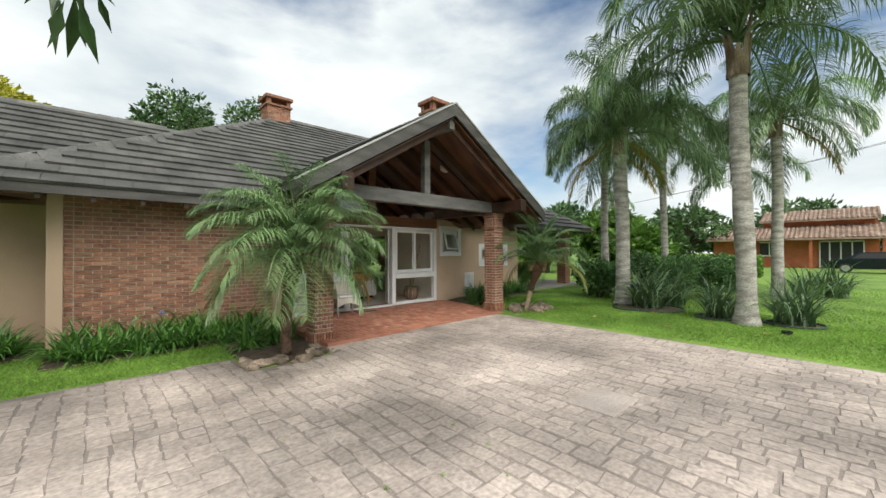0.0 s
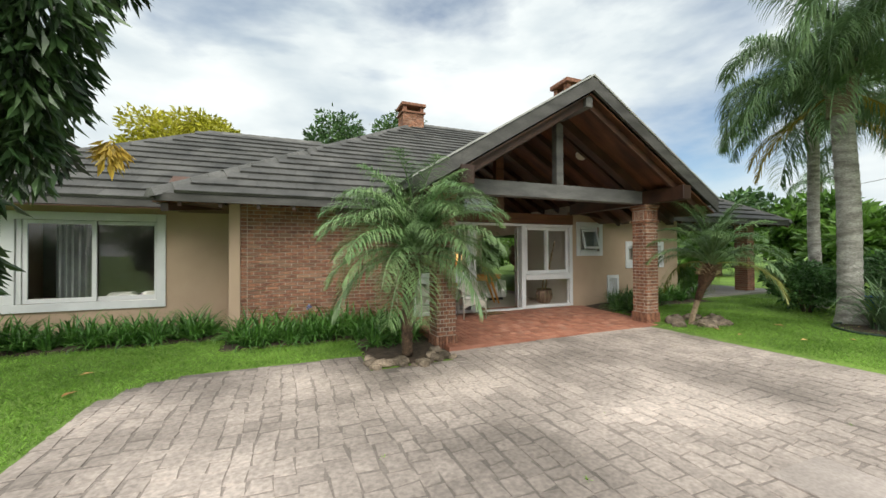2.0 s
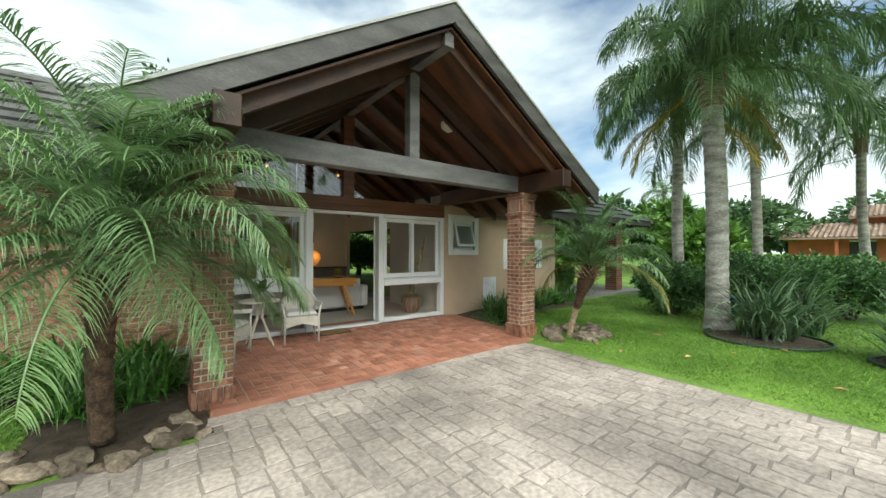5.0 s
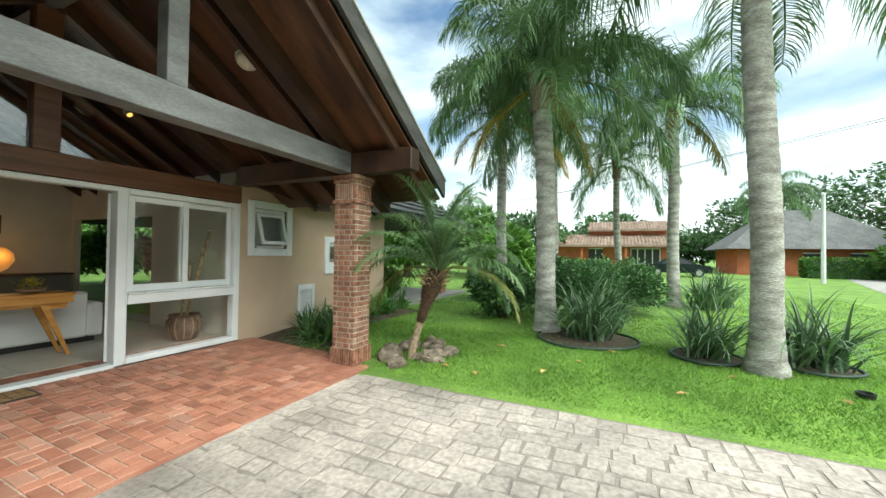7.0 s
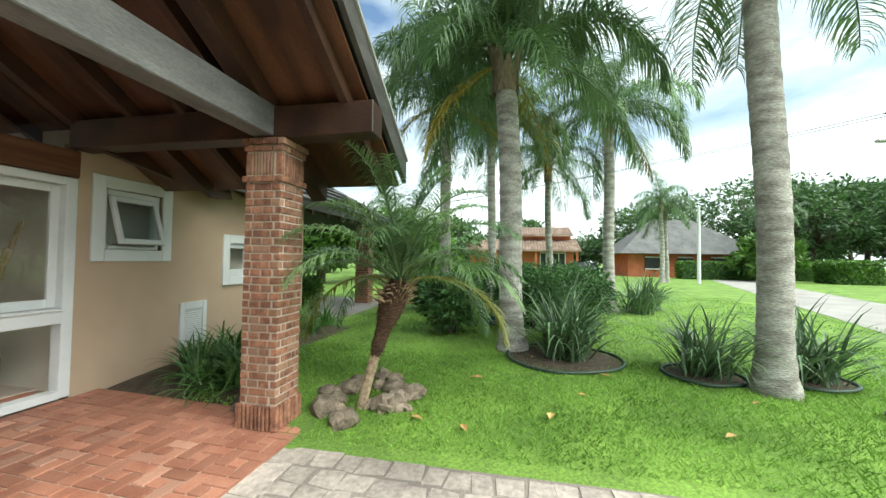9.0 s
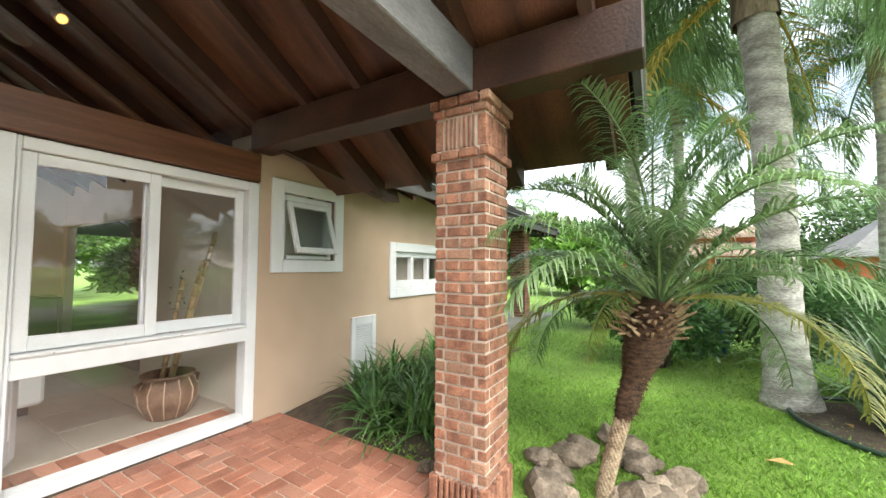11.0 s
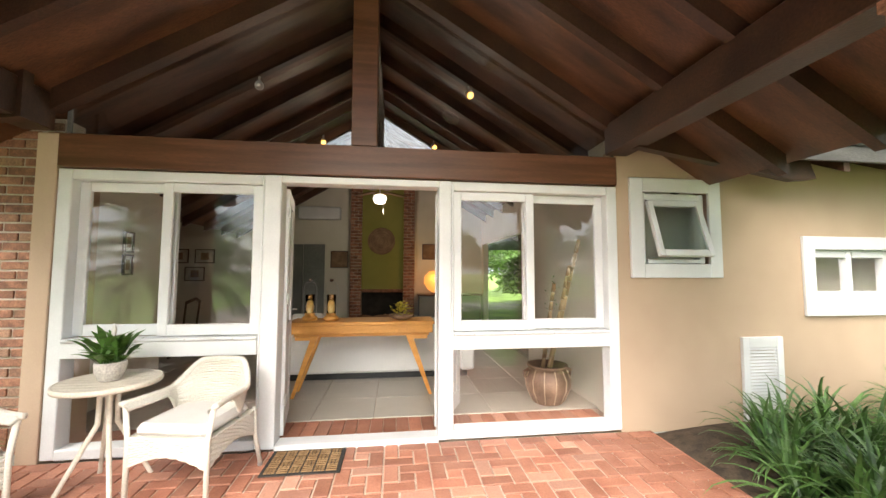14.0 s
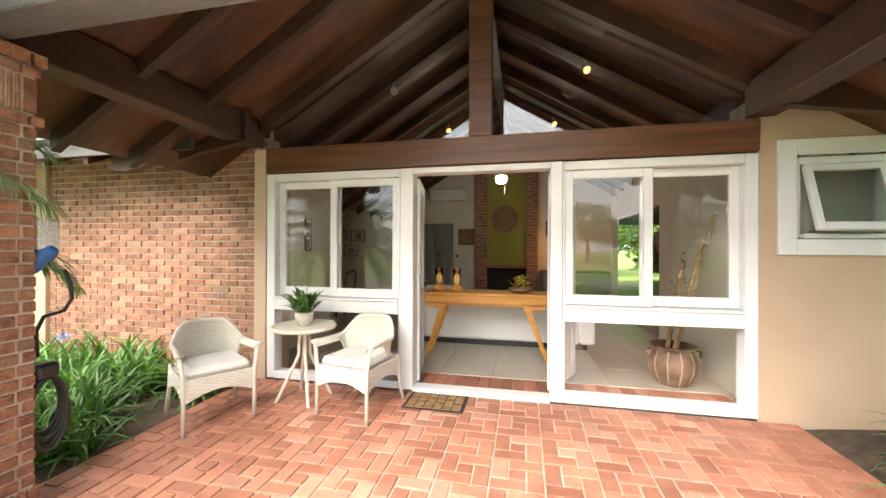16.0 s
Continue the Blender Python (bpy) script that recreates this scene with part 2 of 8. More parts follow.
    def prism(self, pts, axis, a, b):
        """A flat outline pushed along an axis from a to b; pts in the two other axes in order."""
        def put(p, w):
            return {"x": (w, p[0], p[1]), "y": (p[0], w, p[1]), "z": (p[0], p[1], w)}[axis]
        n = len(pts)
        vs = [put(p, a) for p in pts] + [put(p, b) for p in pts]
        fs = [tuple(range(n)), tuple(reversed(range(n, 2 * n)))] + [(i, (i + 1) % n, n + (i + 1) % n, n + i) for i in range(n)]
        return self.add(vs, fs)

    def mesh(self, name, material, smooth=False):
        me = bpy.data.meshes.new(name)
        me.from_pydata(self.v, [], self.f)
        if len(self.f) < 30000:
            bm = bmesh.new()
            bm.from_mesh(me)
            bmesh.ops.recalc_face_normals(bm, faces=bm.faces)
            bm.to_mesh(me)
            bm.free()
        if smooth:
            me.polygons.foreach_set("use_smooth", [True] * len(me.polygons))
        me.materials.append(material)
        me.update()
        return me


def part(name, geo, material, parent=None, label="", smooth=False):
    """Links a Geo (or a finished mesh) as one mesh object, under parent if given."""
    ob = new(name, geo if isinstance(geo, bpy.types.Mesh) else geo.mesh(name, material, smooth))
    if parent is not None:
        ob.parent = parent
    if label:
        tagged(ob, label)
    return ob


def setting(name, geo, material, label, category, smooth=False):
    return tagged(part(name, geo, material, None, "", smooth), label, category, kind="structure")


def thing(name, label, category, at=(0, 0, 0), turn=0.0, group=""):
    ob = new(name)
    ob.matrix_world = pose(*at, 0, 0, turn)
    return tagged(ob, label, category, group)


def smooth01(x):
    x = min(max(x, 0.0), 1.0)
    return x * x * (3 - 2 * x)


def ground_z(x, y=0.0):
    """The plot rises gently towards +x."""
    return -0.145 + 0.075 * smooth01((x - 0.5) / 6.5) + 0.11 * smooth01((x - 7.35) / 1.7)


def wall_with_holes(geo, x0, x1, z0, z1, y0, y1, holes):
    """A wall along x with square holes (hx0, hx1, hz0, hz1) right through it."""
    xs = sorted({x0, x1, *[h[0] for h in holes], *[h[1] for h in holes]})
    zs = sorted({z0, z1, *[h[2] for h in holes], *[h[3] for h in holes]})
    solid = {}
    for i in range(len(xs) - 1):
        for k in range(len(zs) - 1):
            cx, cz = (xs[i] + xs[i + 1]) / 2, (zs[k] + zs[k + 1]) / 2
            solid[i, k] = not any(h[0] < cx < h[1] and h[2] < cz < h[3] for h in holes)
    for (i, k), s in solid.items():
        if not s:
            continue
        a, b, c, d = xs[i], xs[i + 1], zs[k], zs[k + 1]
        geo.quad((a, y0, c), (b, y0, c), (b, y0, d), (a, y0, d))
        geo.quad((b, y1, c), (a, y1, c), (a, y1, d), (b, y1, d))
        if not solid.get((i - 1, k)):
            geo.quad((a, y1, c), (a, y0, c), (a, y0, d), (a, y1, d))
        if not solid.get((i + 1, k)):
            geo.quad((b, y0, c), (b, y1, c), (b, y1, d), (b, y0, d))
        if not solid.get((i, k - 1)):
            geo.quad((a, y0, c), (a, y1, c), (b, y1, c), (b, y0, c))
        if not solid.get((i, k + 1)):
            geo.quad((a, y0, d), (b, y0, d), (b, y1, d), (a, y1, d))
    return geo


# ---------------------------------------------------------------- ground, drive, beds
def sheet(name, xs, ys, lift, material, label, category, inside=None):
    g = Geo()
    idx = {}
    for i, x in enumerate(xs):
        for j, y in enumerate(ys):
            idx[i, j] = len(g.v)
            g.v.append((x, y, ground_z(x, y) + lift))
    for i in range(len(xs) - 1):
        for j in range(len(ys) - 1):
            if inside is None or inside((xs[i] + xs[i + 1]) / 2, (ys[j] + ys[j + 1]) / 2):
                g.f.append((idx[i, j], idx[i + 1, j], idx[i + 1, j + 1], idx[i, j + 1]))
    return setting(name, g, material, label, category, smooth=True)


DRIVE_X0, DRIVE_X1, DRIVE_Y0, DRIVE_Y1 = -1.5, 7.42, -7.0, 6.45


def in_drive(x, y):
    if not (DRIVE_X0 < x < DRIVE_X1 and DRIVE_Y0 < y < DRIVE_Y1):
        return False
    if x > 2.9 and y > 6.07:
        return False
    if 1.55 < x <= 2.9 and y > 5.62 + 0.25 * abs(x - 2.2) ** 2:
        return False
    if x < -0.5 and y > 5.4 and math.hypot(x + 0.5, y - 5.4) > 1.03:
        return False
    return True


grid_x = [-400, -150, -60, -30, -15, -8, -4, -2, 0.5] + [1.0 + 0.7 * i for i in range(14)] + [12, 16, 24, 40, 80, 160, 400]
grid_y = [-400, -150, -60, -30, -15, -8, -4, 0, 3, 6, 9, 12, 18, 30, 60, 150, 400]
sheet("ground", grid_x, grid_y, 0.0, M_LAWN, "mown green lawn reaching out round the house", "lawn")
step = 0.16
sheet("drive", [DRIVE_X0 + step * i for i in range(58)], [DRIVE_Y0 + step * i for i in range(85)], 0.006, M_DRIVE, "sandy grey bedding of the stone-paved drive", "driveway", in_drive)

PORCH_X0, PORCH_X1, PORCH_Y0, PORCH_Y1, FLOOR = 2.92, 7.99, 6.075, 8.67, 0.02
PORCH_FALL = 0.026         # the porch floor falls gently towards the drive


def porch_z(y):
    return FLOOR - PORCH_FALL * (8.69 - y)


slab = Geo().box(PORCH_X0, PORCH_X1, PORCH_Y0, PORCH_Y1 + 0.02, -0.4, FLOOR - 0.012)
porch = setting("floor_porch", slab, M_TERRAJ, "terracotta-paved porch floor with pale joints", "porch floor")
porch.matrix_world = Matrix.Translation((0, 8.69, FLOOR)) @ Matrix.Rotation(PORCH_FALL, 4, "X") @ Matrix.Translation((0, -8.69, -FLOOR))

# ---------------------------------------------------------------- house walls
WALL_TOP = 2.72
FACE, BRICK_Y, BED_Y = 8.70, 8.90, 10.06
GX = 5.42           # ridge line of the porch gable
wall_brick = setting("wall_brick", Geo().box(-0.42, 2.93, BRICK_Y + 0.012, BRICK_Y + 0.22, -0.2, WALL_TOP), M_MORTAR, "red brick front wall with pale mortar joints", "wall")
setting("plinth_brick_wall", Geo().box(-0.62, 2.93, BRICK_Y - 0.03, BRICK_Y + 0.01, -0.2, 0.0), M_PLINTH, "grey cement plinth under the brick wall", "plinth")
setting("pilaster_1", Geo().box(-0.62, -0.42, BRICK_Y - 0.05, BRICK_Y + 0.22, -0.2, WALL_TOP, 0.008), M_STUCCO2, "tan rendered corner pilaster beside the brick wall", "pilaster")
setting("pilaster_2", Geo().box(2.93, 3.08, FACE - 0.03, BRICK_Y + 0.22, -0.2, 2.52, 0.006), M_STUCCO2, "tan rendered pilaster beside the glazed front", "pilaster")
setting("wall_return", Geo().box(-0.60, -0.43, BRICK_Y + 0.222, BED_Y, -0.2, WALL_TOP), M_STUCCO, "tan rendered return wall", "wall")
BW = (-4.74, -1.95, 0.39, 2.34)
g = wall_with_holes(Geo(), -5.3, -0.43, -0.2, WALL_TOP, BED_Y, BED_Y + 0.2, [BW])
setting("wall_bedroom", g, M_STUCCO, "tan rendered bedroom wall with a white window", "wall")
setting("wall_west", Geo().box(-5.5, -5.3, BED_Y, 17.0, -0.2, WALL_TOP), M_STUCCO, "tan rendered side wall", "wall")
W1, W3 = (7.95, 8.73, 1.48, 2.26), (9.79, 11.22, 1.12, 1.72)
g = wall_with_holes(Geo(), 7.74, 11.95, -0.2, WALL_TOP - 0.1, FACE, FACE + 0.2, [W1, W3])
setting("wall_front", g, M_STUCCO, "tan rendered front wall with small white windows", "wall")
setting("plinth_front", Geo().box(8.0, 11.97, FACE - 0.015, FACE - 0.002, -0.2, -0.01), M_PLINTH, "grey cement strip at the wall's foot", "plinth")
setting("wall_east", Geo().box(11.752, 11.95, FACE + 0.2, 11.2, -0.2, WALL_TOP), M_STUCCO, "tan rendered end wall", "wall")
setting("wall_terrace", Geo().box(7.965, 11.75, 11.0, 11.2, -0.2, WALL_TOP), M_STUCCO, "tan rendered wall towards the covered terrace", "wall")
setting("wall_back", Geo().box(-5.3, 7.96, 17.0, 17.2, -0.2, 5.2), M_STUCCO, "plain rendered back wall of the house", "wall")

# ---------------------------------------------------------------- roofs
PITCH, EAVE_Y, EAVE_Z = 0.61, 8.2, 2.56
RIDGE_Y = 15.1
RIDGE_Z = EAVE_Z + PITCH * (RIDGE_Y - EAVE_Y)
HX0, HX1 = -1.72, 17.2
GAB_TOP, GAB_PITCH, GAB_HALF = 4.545, 0.605, 3.30
GAB_Y0 = 5.52
VAL_HALF = (GAB_TOP - EAVE_Z) / GAB_PITCH
VAL_Y = EAVE_Y + (GAB_TOP - EAVE_Z) / PITCH
T = 0.07


def slab_roof(name, outline, material, label, thick=0.09):
    """A roof plane as a slab: its outline's points in space, pushed down by thick."""
    n = len(outline)
    low = [(x, y, z - thick) for x, y, z in outline]
    g = Geo().add(list(outline) + low, [tuple(range(n)), tuple(reversed(range(n, 2 * n)))] + [(i, (i + 1) % n, n + (i + 1) % n, n + i) for i in range(n)])
    return setting(name, g, material, label, "roof")


run = RIDGE_Y - EAVE_Y
FRONT_L = [(HX0, EAVE_Y, EAVE_Z), (GX - VAL_HALF, EAVE_Y, EAVE_Z), (GX, VAL_Y, GAB_TOP), (GX, RIDGE_Y, RIDGE_Z), (HX0 + run, RIDGE_Y, RIDGE_Z)]
FRONT_R = [(GX + VAL_HALF, EAVE_Y, EAVE_Z), (HX1, EAVE_Y, EAVE_Z), (HX1 - run, RIDGE_Y, RIDGE_Z), (GX, RIDGE_Y, RIDGE_Z), (GX, VAL_Y, GAB_TOP)]
roof_front_left = slab_roof("roof_front_left", FRONT_L, M_ROOF, "dark grey flat-tiled hipped roof")
slab_roof("roof_front_right", FRONT_R, M_ROOF, "dark grey flat-tiled hipped roof")
slab_roof("roof_west", [(HX0, EAVE_Y, EAVE_Z), (HX0 + run, RIDGE_Y, RIDGE_Z), (HX0, EAVE_Y + 2 * run, EAVE_Z)], M_ROOF, "dark grey tiled hip end")
slab_roof("roof_east", [(HX1, EAVE_Y, EAVE_Z), (HX1, EAVE_Y + 2 * run, EAVE_Z), (HX1 - run, RIDGE_Y, RIDGE_Z)], M_ROOF, "dark grey tiled hip end")
slab_roof("roof_back", [(HX0, EAVE_Y + 2 * run, EAVE_Z), (HX0 + run, RIDGE_Y, RIDGE_Z), (HX1 - run, RIDGE_Y, RIDGE_Z), (HX1, EAVE_Y + 2 * run, EAVE_Z)], M_ROOF, "dark grey tiled back roof slope")
# bedroom wing, lower hip
B_EY, B_RUN, B_X0 = 9.3, 4.26, -6.05
B_Z = EAVE_Z + PITCH * B_RUN
slab_roof("roof_bedroom", [(B_X0, B_EY, EAVE_Z), (-0.9, B_EY, EAVE_Z), (3.0, B_EY + B_RUN, B_Z), (B_X0 + B_RUN, B_EY + B_RUN, B_Z)], M_ROOF, "dark grey tiled roof of the bedroom wing")
slab_roof("roof_bedroom_west", [(B_X0, B_EY, EAVE_Z), (B_X0 + B_RUN, B_EY + B_RUN, B_Z), (B_X0, B_EY + 2 * B_RUN, EAVE_Z)], M_ROOF, "dark grey tiled hip end of the bedroom wing")
slab_roof("roof_bedroom_back", [(B_X0, B_EY + 2 * B_RUN, EAVE_Z), (B_X0 + B_RUN, B_EY + B_RUN, B_Z), (3.0, B_EY + B_RUN, B_Z), (3.0, B_EY + 2 * B_RUN, EAVE_Z)], M_ROOF, "dark grey tiled back slope of the bedroom wing")
# porch gable
gz = GAB_TOP - GAB_PITCH * GAB_HALF
for side, nm in ((-1, "roof_gable_west"), (1, "roof_gable_east")):
    xe = GX + side * GAB_HALF
    xv = GX + side * (VAL_HALF - 0.02)
    slab_roof(nm, [(GX, GAB_Y0, GAB_TOP), (xe, GAB_Y0, gz), (xe, EAVE_Y, gz), (GX, VAL_Y, GAB_TOP)], M_ROOF, "dark grey tiled slope of the porch gable", 0.08)
    # board ceiling under the tiles, running on over the living room
    b0 = GAB_TOP - 0.24
    under = [(GX, GAB_Y0 + 0.02, b0), (xe - side * 0.02, GAB_Y0 + 0.02, b0 - GAB_PITCH * (GAB_HALF - 0.02)), (xe - side * 0.02, 14.7, b0 - GAB_PITCH * (GAB_HALF - 0.02)), (GX, 14.7, b0)]
    n = 4
    g = Geo().add(under + [(x, y, z - 0.03) for x, y, z in under], [(0, 1, 2, 3), (7, 6, 5, 4), (0, 1, 5, 4), (1, 2, 6, 5), (2, 3, 7, 6), (3, 0, 4, 7)])
    setting("ceiling_" + nm[5:], g, M_BOARD, "dark brown stained board ceiling of the gable", "ceiling")
BOARD = GAB_TOP - 0.27     # height of the boards' underside at the ridge

# ---------------------------------------------------------------- porch timbers
def rafter(y0, y1, side, depth, top=BOARD, reach=GAB_HALF - 0.1, start=0.0):
    """A sloping timber from the ridge down one side."""
    x0, x1 = GX + side * start, GX + side * reach
    za, zb = top - GAB_PITCH * start, top - GAB_PITCH * reach
    return Geo().prism([(x0, za), (x1, zb), (x1, zb - depth), (x0, za - depth)], "y", y0, y1)


frame_roof = thing("roof_frame", "dark stained timber roof frame of the porch gable", "roof frame")
tagged(frame_roof, kind="structure")
for i, y in enumerate((5.66, 6.70, 7.29, 7.88, 9.36, 10.05, 10.75, 11.40, 12.05, 12.75, 13.45, 14.15)):
    for side in (-1, 1):
        part("rafter", rafter(y, y + 0.07, side, 0.15), M_DARK, frame_roof)
for side in (-1, 1):
    part("truss_rafter", rafter(6.37, 6.55, side, 0.22), M_DARK, frame_roof)
    part("wall_rafter", rafter(8.60, 8.70, side, 0.17, reach=2.36), M_DARK, frame_roof)
part("ridge_beam", Geo().box(GX - 0.07, GX + 0.07, GAB_Y0 + 0.06, 14.6, BOARD - 0.20, BOARD - 0.01), M_GREYWOOD, frame_roof)
part("tie_beam", Geo().box(2.74, 7.86, 6.36, 6.56, 2.545, 2.82, 0.008), M_GREYWOOD, frame_roof, "weathered grey tie beam")
part("king_post", Geo().box(GX - 0.075, GX + 0.09, 6.38, 6.53, 2.822, BOARD - 0.2, 0.006), M_GREYWOOD, frame_roof, "weathered grey king post")
for x0 in (2.84, 7.62):
    part("wall_plate", Geo().box(x0, x0 + 0.22, 5.43, 8.66, 2.53, 2.81, 0.008), M_DARK, frame_roof)
for side, nm in ((-1, "bargeboard_west"), (1, "bargeboard_east")):
    o, i = GAB_HALF + 0.02, 0.0
    zt = GAB_TOP + 0.03
    g = Geo().prism([(GX, zt), (GX + side * o, zt - GAB_PITCH * o), (GX + side * o, zt - GAB_PITCH * o - 0.24), (GX, zt - 0.24)], "y", GAB_Y0 - 0.05, GAB_Y0 - 0.003)
    setting(nm, g, M_BARGE, "weathered dark grey bargeboard of the gable", "bargeboard")
    g = Geo().prism([(GX, zt + 0.035), (GX + side * o, zt + 0.035 - GAB_PITCH * o), (GX + side * o, zt + 0.004 - GAB_PITCH * o), (GX, zt + 0.004)], "y", GAB_Y0 - 0.07, GAB_Y0 + 0.16)
    setting(nm.replace("bargeboard", "verge"), g, M_FLASH, "pale grey metal verge capping along the gable", "roof trim")
# beam across the glazed front and its king post
setting("beam_front", Geo().box(3.10, 7.725, FACE - 0.06, FACE + 0.14, 2.252, 2.515, 0.006), M_BEAM, "brown stained beam over the glazed front", "beam")
setting("post_gable", Geo().box(GX - 0.11, GX + 0.11, FACE - 0.05, FACE + 0.12, 2.518, BOARD - 0.21, 0.006), M_BEAM, "brown stained king post in the glazed gable", "post")
gl_top = BOARD - 0.06
for side, nm in ((-1, "window_gable_1"), (1, "window_gable_2")):
    a, b = GX + side * 0.115, GX + side * 2.32
    g = Geo().prism([(a, 2.518), (b, 2.518), (b, gl_top - GAB_PITCH * abs(b - GX)), (a, gl_top - GAB_PITCH * abs(a - GX))], "y", FACE + 0.03, FACE + 0.038)
    w = setting(nm, g, M_GABLEGLASS, "reflective glazing in the gable above the beam", "window")
    w.visible_shadow = False


    t0 = gl_top - 0.02
    g = Geo().prism([(a, t0 - GAB_PITCH * abs(a - GX)), (b, t0 - GAB_PITCH * abs(b - GX)), (b, t0 - 0.03 - GAB_PITCH * abs(b - GX)), (a, t0 - 0.03 - GAB_PITCH * abs(a - GX))], "y", FACE + 0.008, FACE + 0.026)
    g.box(min(b, b - side * 0.03), max(b, b - side * 0.03), FACE + 0.008, FACE + 0.026, 2.518, t0 - 0.03 - GAB_PITCH * abs(b - GX))
    setting("trim_gable_" + nm[-1], g, M_GREYWOOD, "thin grey metal trim round the gable glazing", "window trim")


# ---------------------------------------------------------------- brick columns
def column(x0, x1, y0, y1):
    c = thing("brick_column", "red brick porch column with corbelled base and cap", "column", group="porch columns")
    tagged(c, kind="structure")
    part("core", Geo().box(x0 + 0.035, x1 - 0.035, y0 + 0.035, y1 - 0.035, -0.25, 2.535), M_MORTAR, c, "pale mortar joints")
    return c


COLS = ((2.755, 3.165, 6.29, 6.70), (7.595, 8.005, 6.245, 6.655))
columns = [column(*c) for c in COLS]

# ---------------------------------------------------------------- glazed front: frames, sliding sashes, doors
def bar(parent, name, x0, x1, y0, y1, z0, z1, material=M_WHITE, c=0.006):
    return part(name, Geo().box(x0, x1, y0, y1, z0, z1, c), material, parent)


def pane(parent, x0, x1, y, z0, z1, material=M_GLASS, thick=0.006):
    p = part("pane", Geo().box(x0, x1, y, y + thick, z0, z1), material, parent, "clear glass pane")
    p.visible_shadow = False
    return p


def sash(window, x0, x1, y, z0, z1, w=0.075, bottom=0.09):
    s = part("sash", Geo().box(x0, x0 + w, y, y + 0.04, z0, z1, 0.005).box(x1 - w, x1, y, y + 0.04, z0, z1, 0.005)
             .box(x0 + w, x1 - w, y + 0.002, y + 0.038, z1 - w, z1, 0.004).box(x0 + w, x1 - w, y + 0.002, y + 0.038, z0, z0 + bottom, 0.004), M_WHITE, window, "white sliding sash")
    pane(s, x0 + w - 0.005, x1 - w + 0.005, y + 0.017, z0 + bottom - 0.005, z1 - w + 0.005)
    return s


def glazed_unit(name, x0, x1, jl, jr, mid, front_left):
    """A white timber unit: two sliding sashes above a rail, a fixed pane below."""
    w = tagged(thing(name, "white timber window with two sliding sashes over a fixed pane", "window"), kind="structure")
    y = FACE - 0.02
    bar(w, "jamb", x0, x0 + jl, y, y + 0.14, 0.03, 2.245)
    bar(w, "jamb", x1 - jr, x1, y, y + 0.14, 0.03, 2.245)
    a, b = x0 + jl, x1 - jr
    bar(w, "head", a, b, y + 0.003, y + 0.137, 2.165, 2.245)
    bar(w, "rail", a, b, y - 0.012, y + 0.137, 0.775, 0.895)
    bar(w, "rail_moulding", a, b, y - 0.03, y + 0.1, 0.897, 0.925, c=0.01)
    bar(w, "sill", a, b, y - 0.008, y + 0.137, 0.03, 0.105)
    for k in range(4):
        part("rail_screw", Geo().lathe([(0.007, 0), (0.006, 0.002), (0.001, 0.003)], 8), M_METAL, w).matrix_world = pose(a + (k + 0.5) * (b - a) / 4, y - 0.03, 0.91, 90, 0, 0)
    yf, yb = y + 0.03, y + 0.085
    sash(w, a, mid + 0.045, yf if front_left else yb, 0.93, 2.16)
    sash(w, mid - 0.045, b, yb if front_left else yf, 0.93, 2.16)
    pane(w, a - 0.004, b + 0.004, y + 0.06, 0.1, 0.78)
    return w


M_METAL = mat("brushed_steel", (0.45, 0.45, 0.44), (0.55, 0.55, 0.54), 20, 0.35, 0.05, 90, metal=0.9, amount=0.1)
glazed_unit("window_1", 3.083, 4.615, 0.10, 0.02, 3.87, False)
glazed_unit("window_2", 6.18, 7.738, 0.02, 0.10, 6.90, True)
door_frame = tagged(thing("door_frame", "white timber door frame of the open front doors", "door frame"), kind="structure")
bar(door_frame, "post", 4.618, 4.75, FACE - 0.03, FACE + 0.13, 0.03, 2.245)
bar(door_frame, "post", 6.07, 6.177, FACE - 0.03, FACE + 0.13, 0.03, 2.245)
bar(door_frame, "head", 4.75, 6.07, FACE - 0.027, FACE + 0.127, 2.185, 2.245)
bar(door_frame, "threshold", 4.75, 6.07, FACE - 0.04, FACE + 0.12, 0.0, 0.06)


def door_leaf(name, at, turn, flip):
    """A glazed door leaf, hinged at its origin, its width along +x."""
    d = tagged(thing(name, "white timber door leaf standing open, glass above a solid panel", "door", at, turn), kind="structure")
    w, s = 0.66, 0.10
    part("frame", Geo().box(0, s, 0, 0.04, 0, 2.1, 0.005).box(w - s, w, 0, 0.04, 0, 2.1, 0.005).box(s, w - s, 0.002, 0.038, 1.98, 2.1).box(s, w - s, 0.002, 0.038, 0.78, 0.9).box(s, w - s, 0.002, 0.038, 0, 0.16), M_WHITE, d)
    part("panel", Geo().box(s - 0.003, w - s + 0.003, 0.012, 0.028, 0.16, 0.78), M_WHITE, d, "solid white lower panel")
    p = part("pane", Geo().box(s - 0.003, w - s + 0.003, 0.017, 0.023, 0.9, 1.98), M_GLASS, d, "clear glass pane")
    p.visible_shadow = False
    for z in (0.25, 1.1, 1.85):
        part("hinge", Geo().tube([(-0.008, -0.006, z), (-0.008, -0.006, z + 0.09)], 0.011, 10), M_METAL, d, "steel hinge")
    part("handle", Geo().tube([(w - 0.05, -0.05, 1.0), (w - 0.05, -0.05, 1.0), (w - 0.16, -0.05, 1.0)], 0.009, 8).tube([(w - 0.05, 0, 1.0), (w - 0.05, -0.05, 1.0)], 0.009, 8), M_METAL, d, "steel lever handle")
    return d


door_leaf("door_1", (4.775, FACE + 0.14, 0.065), 101, 1)
door_leaf("door_2", (6.09, FACE + 0.15, 0.065), 63, -1)

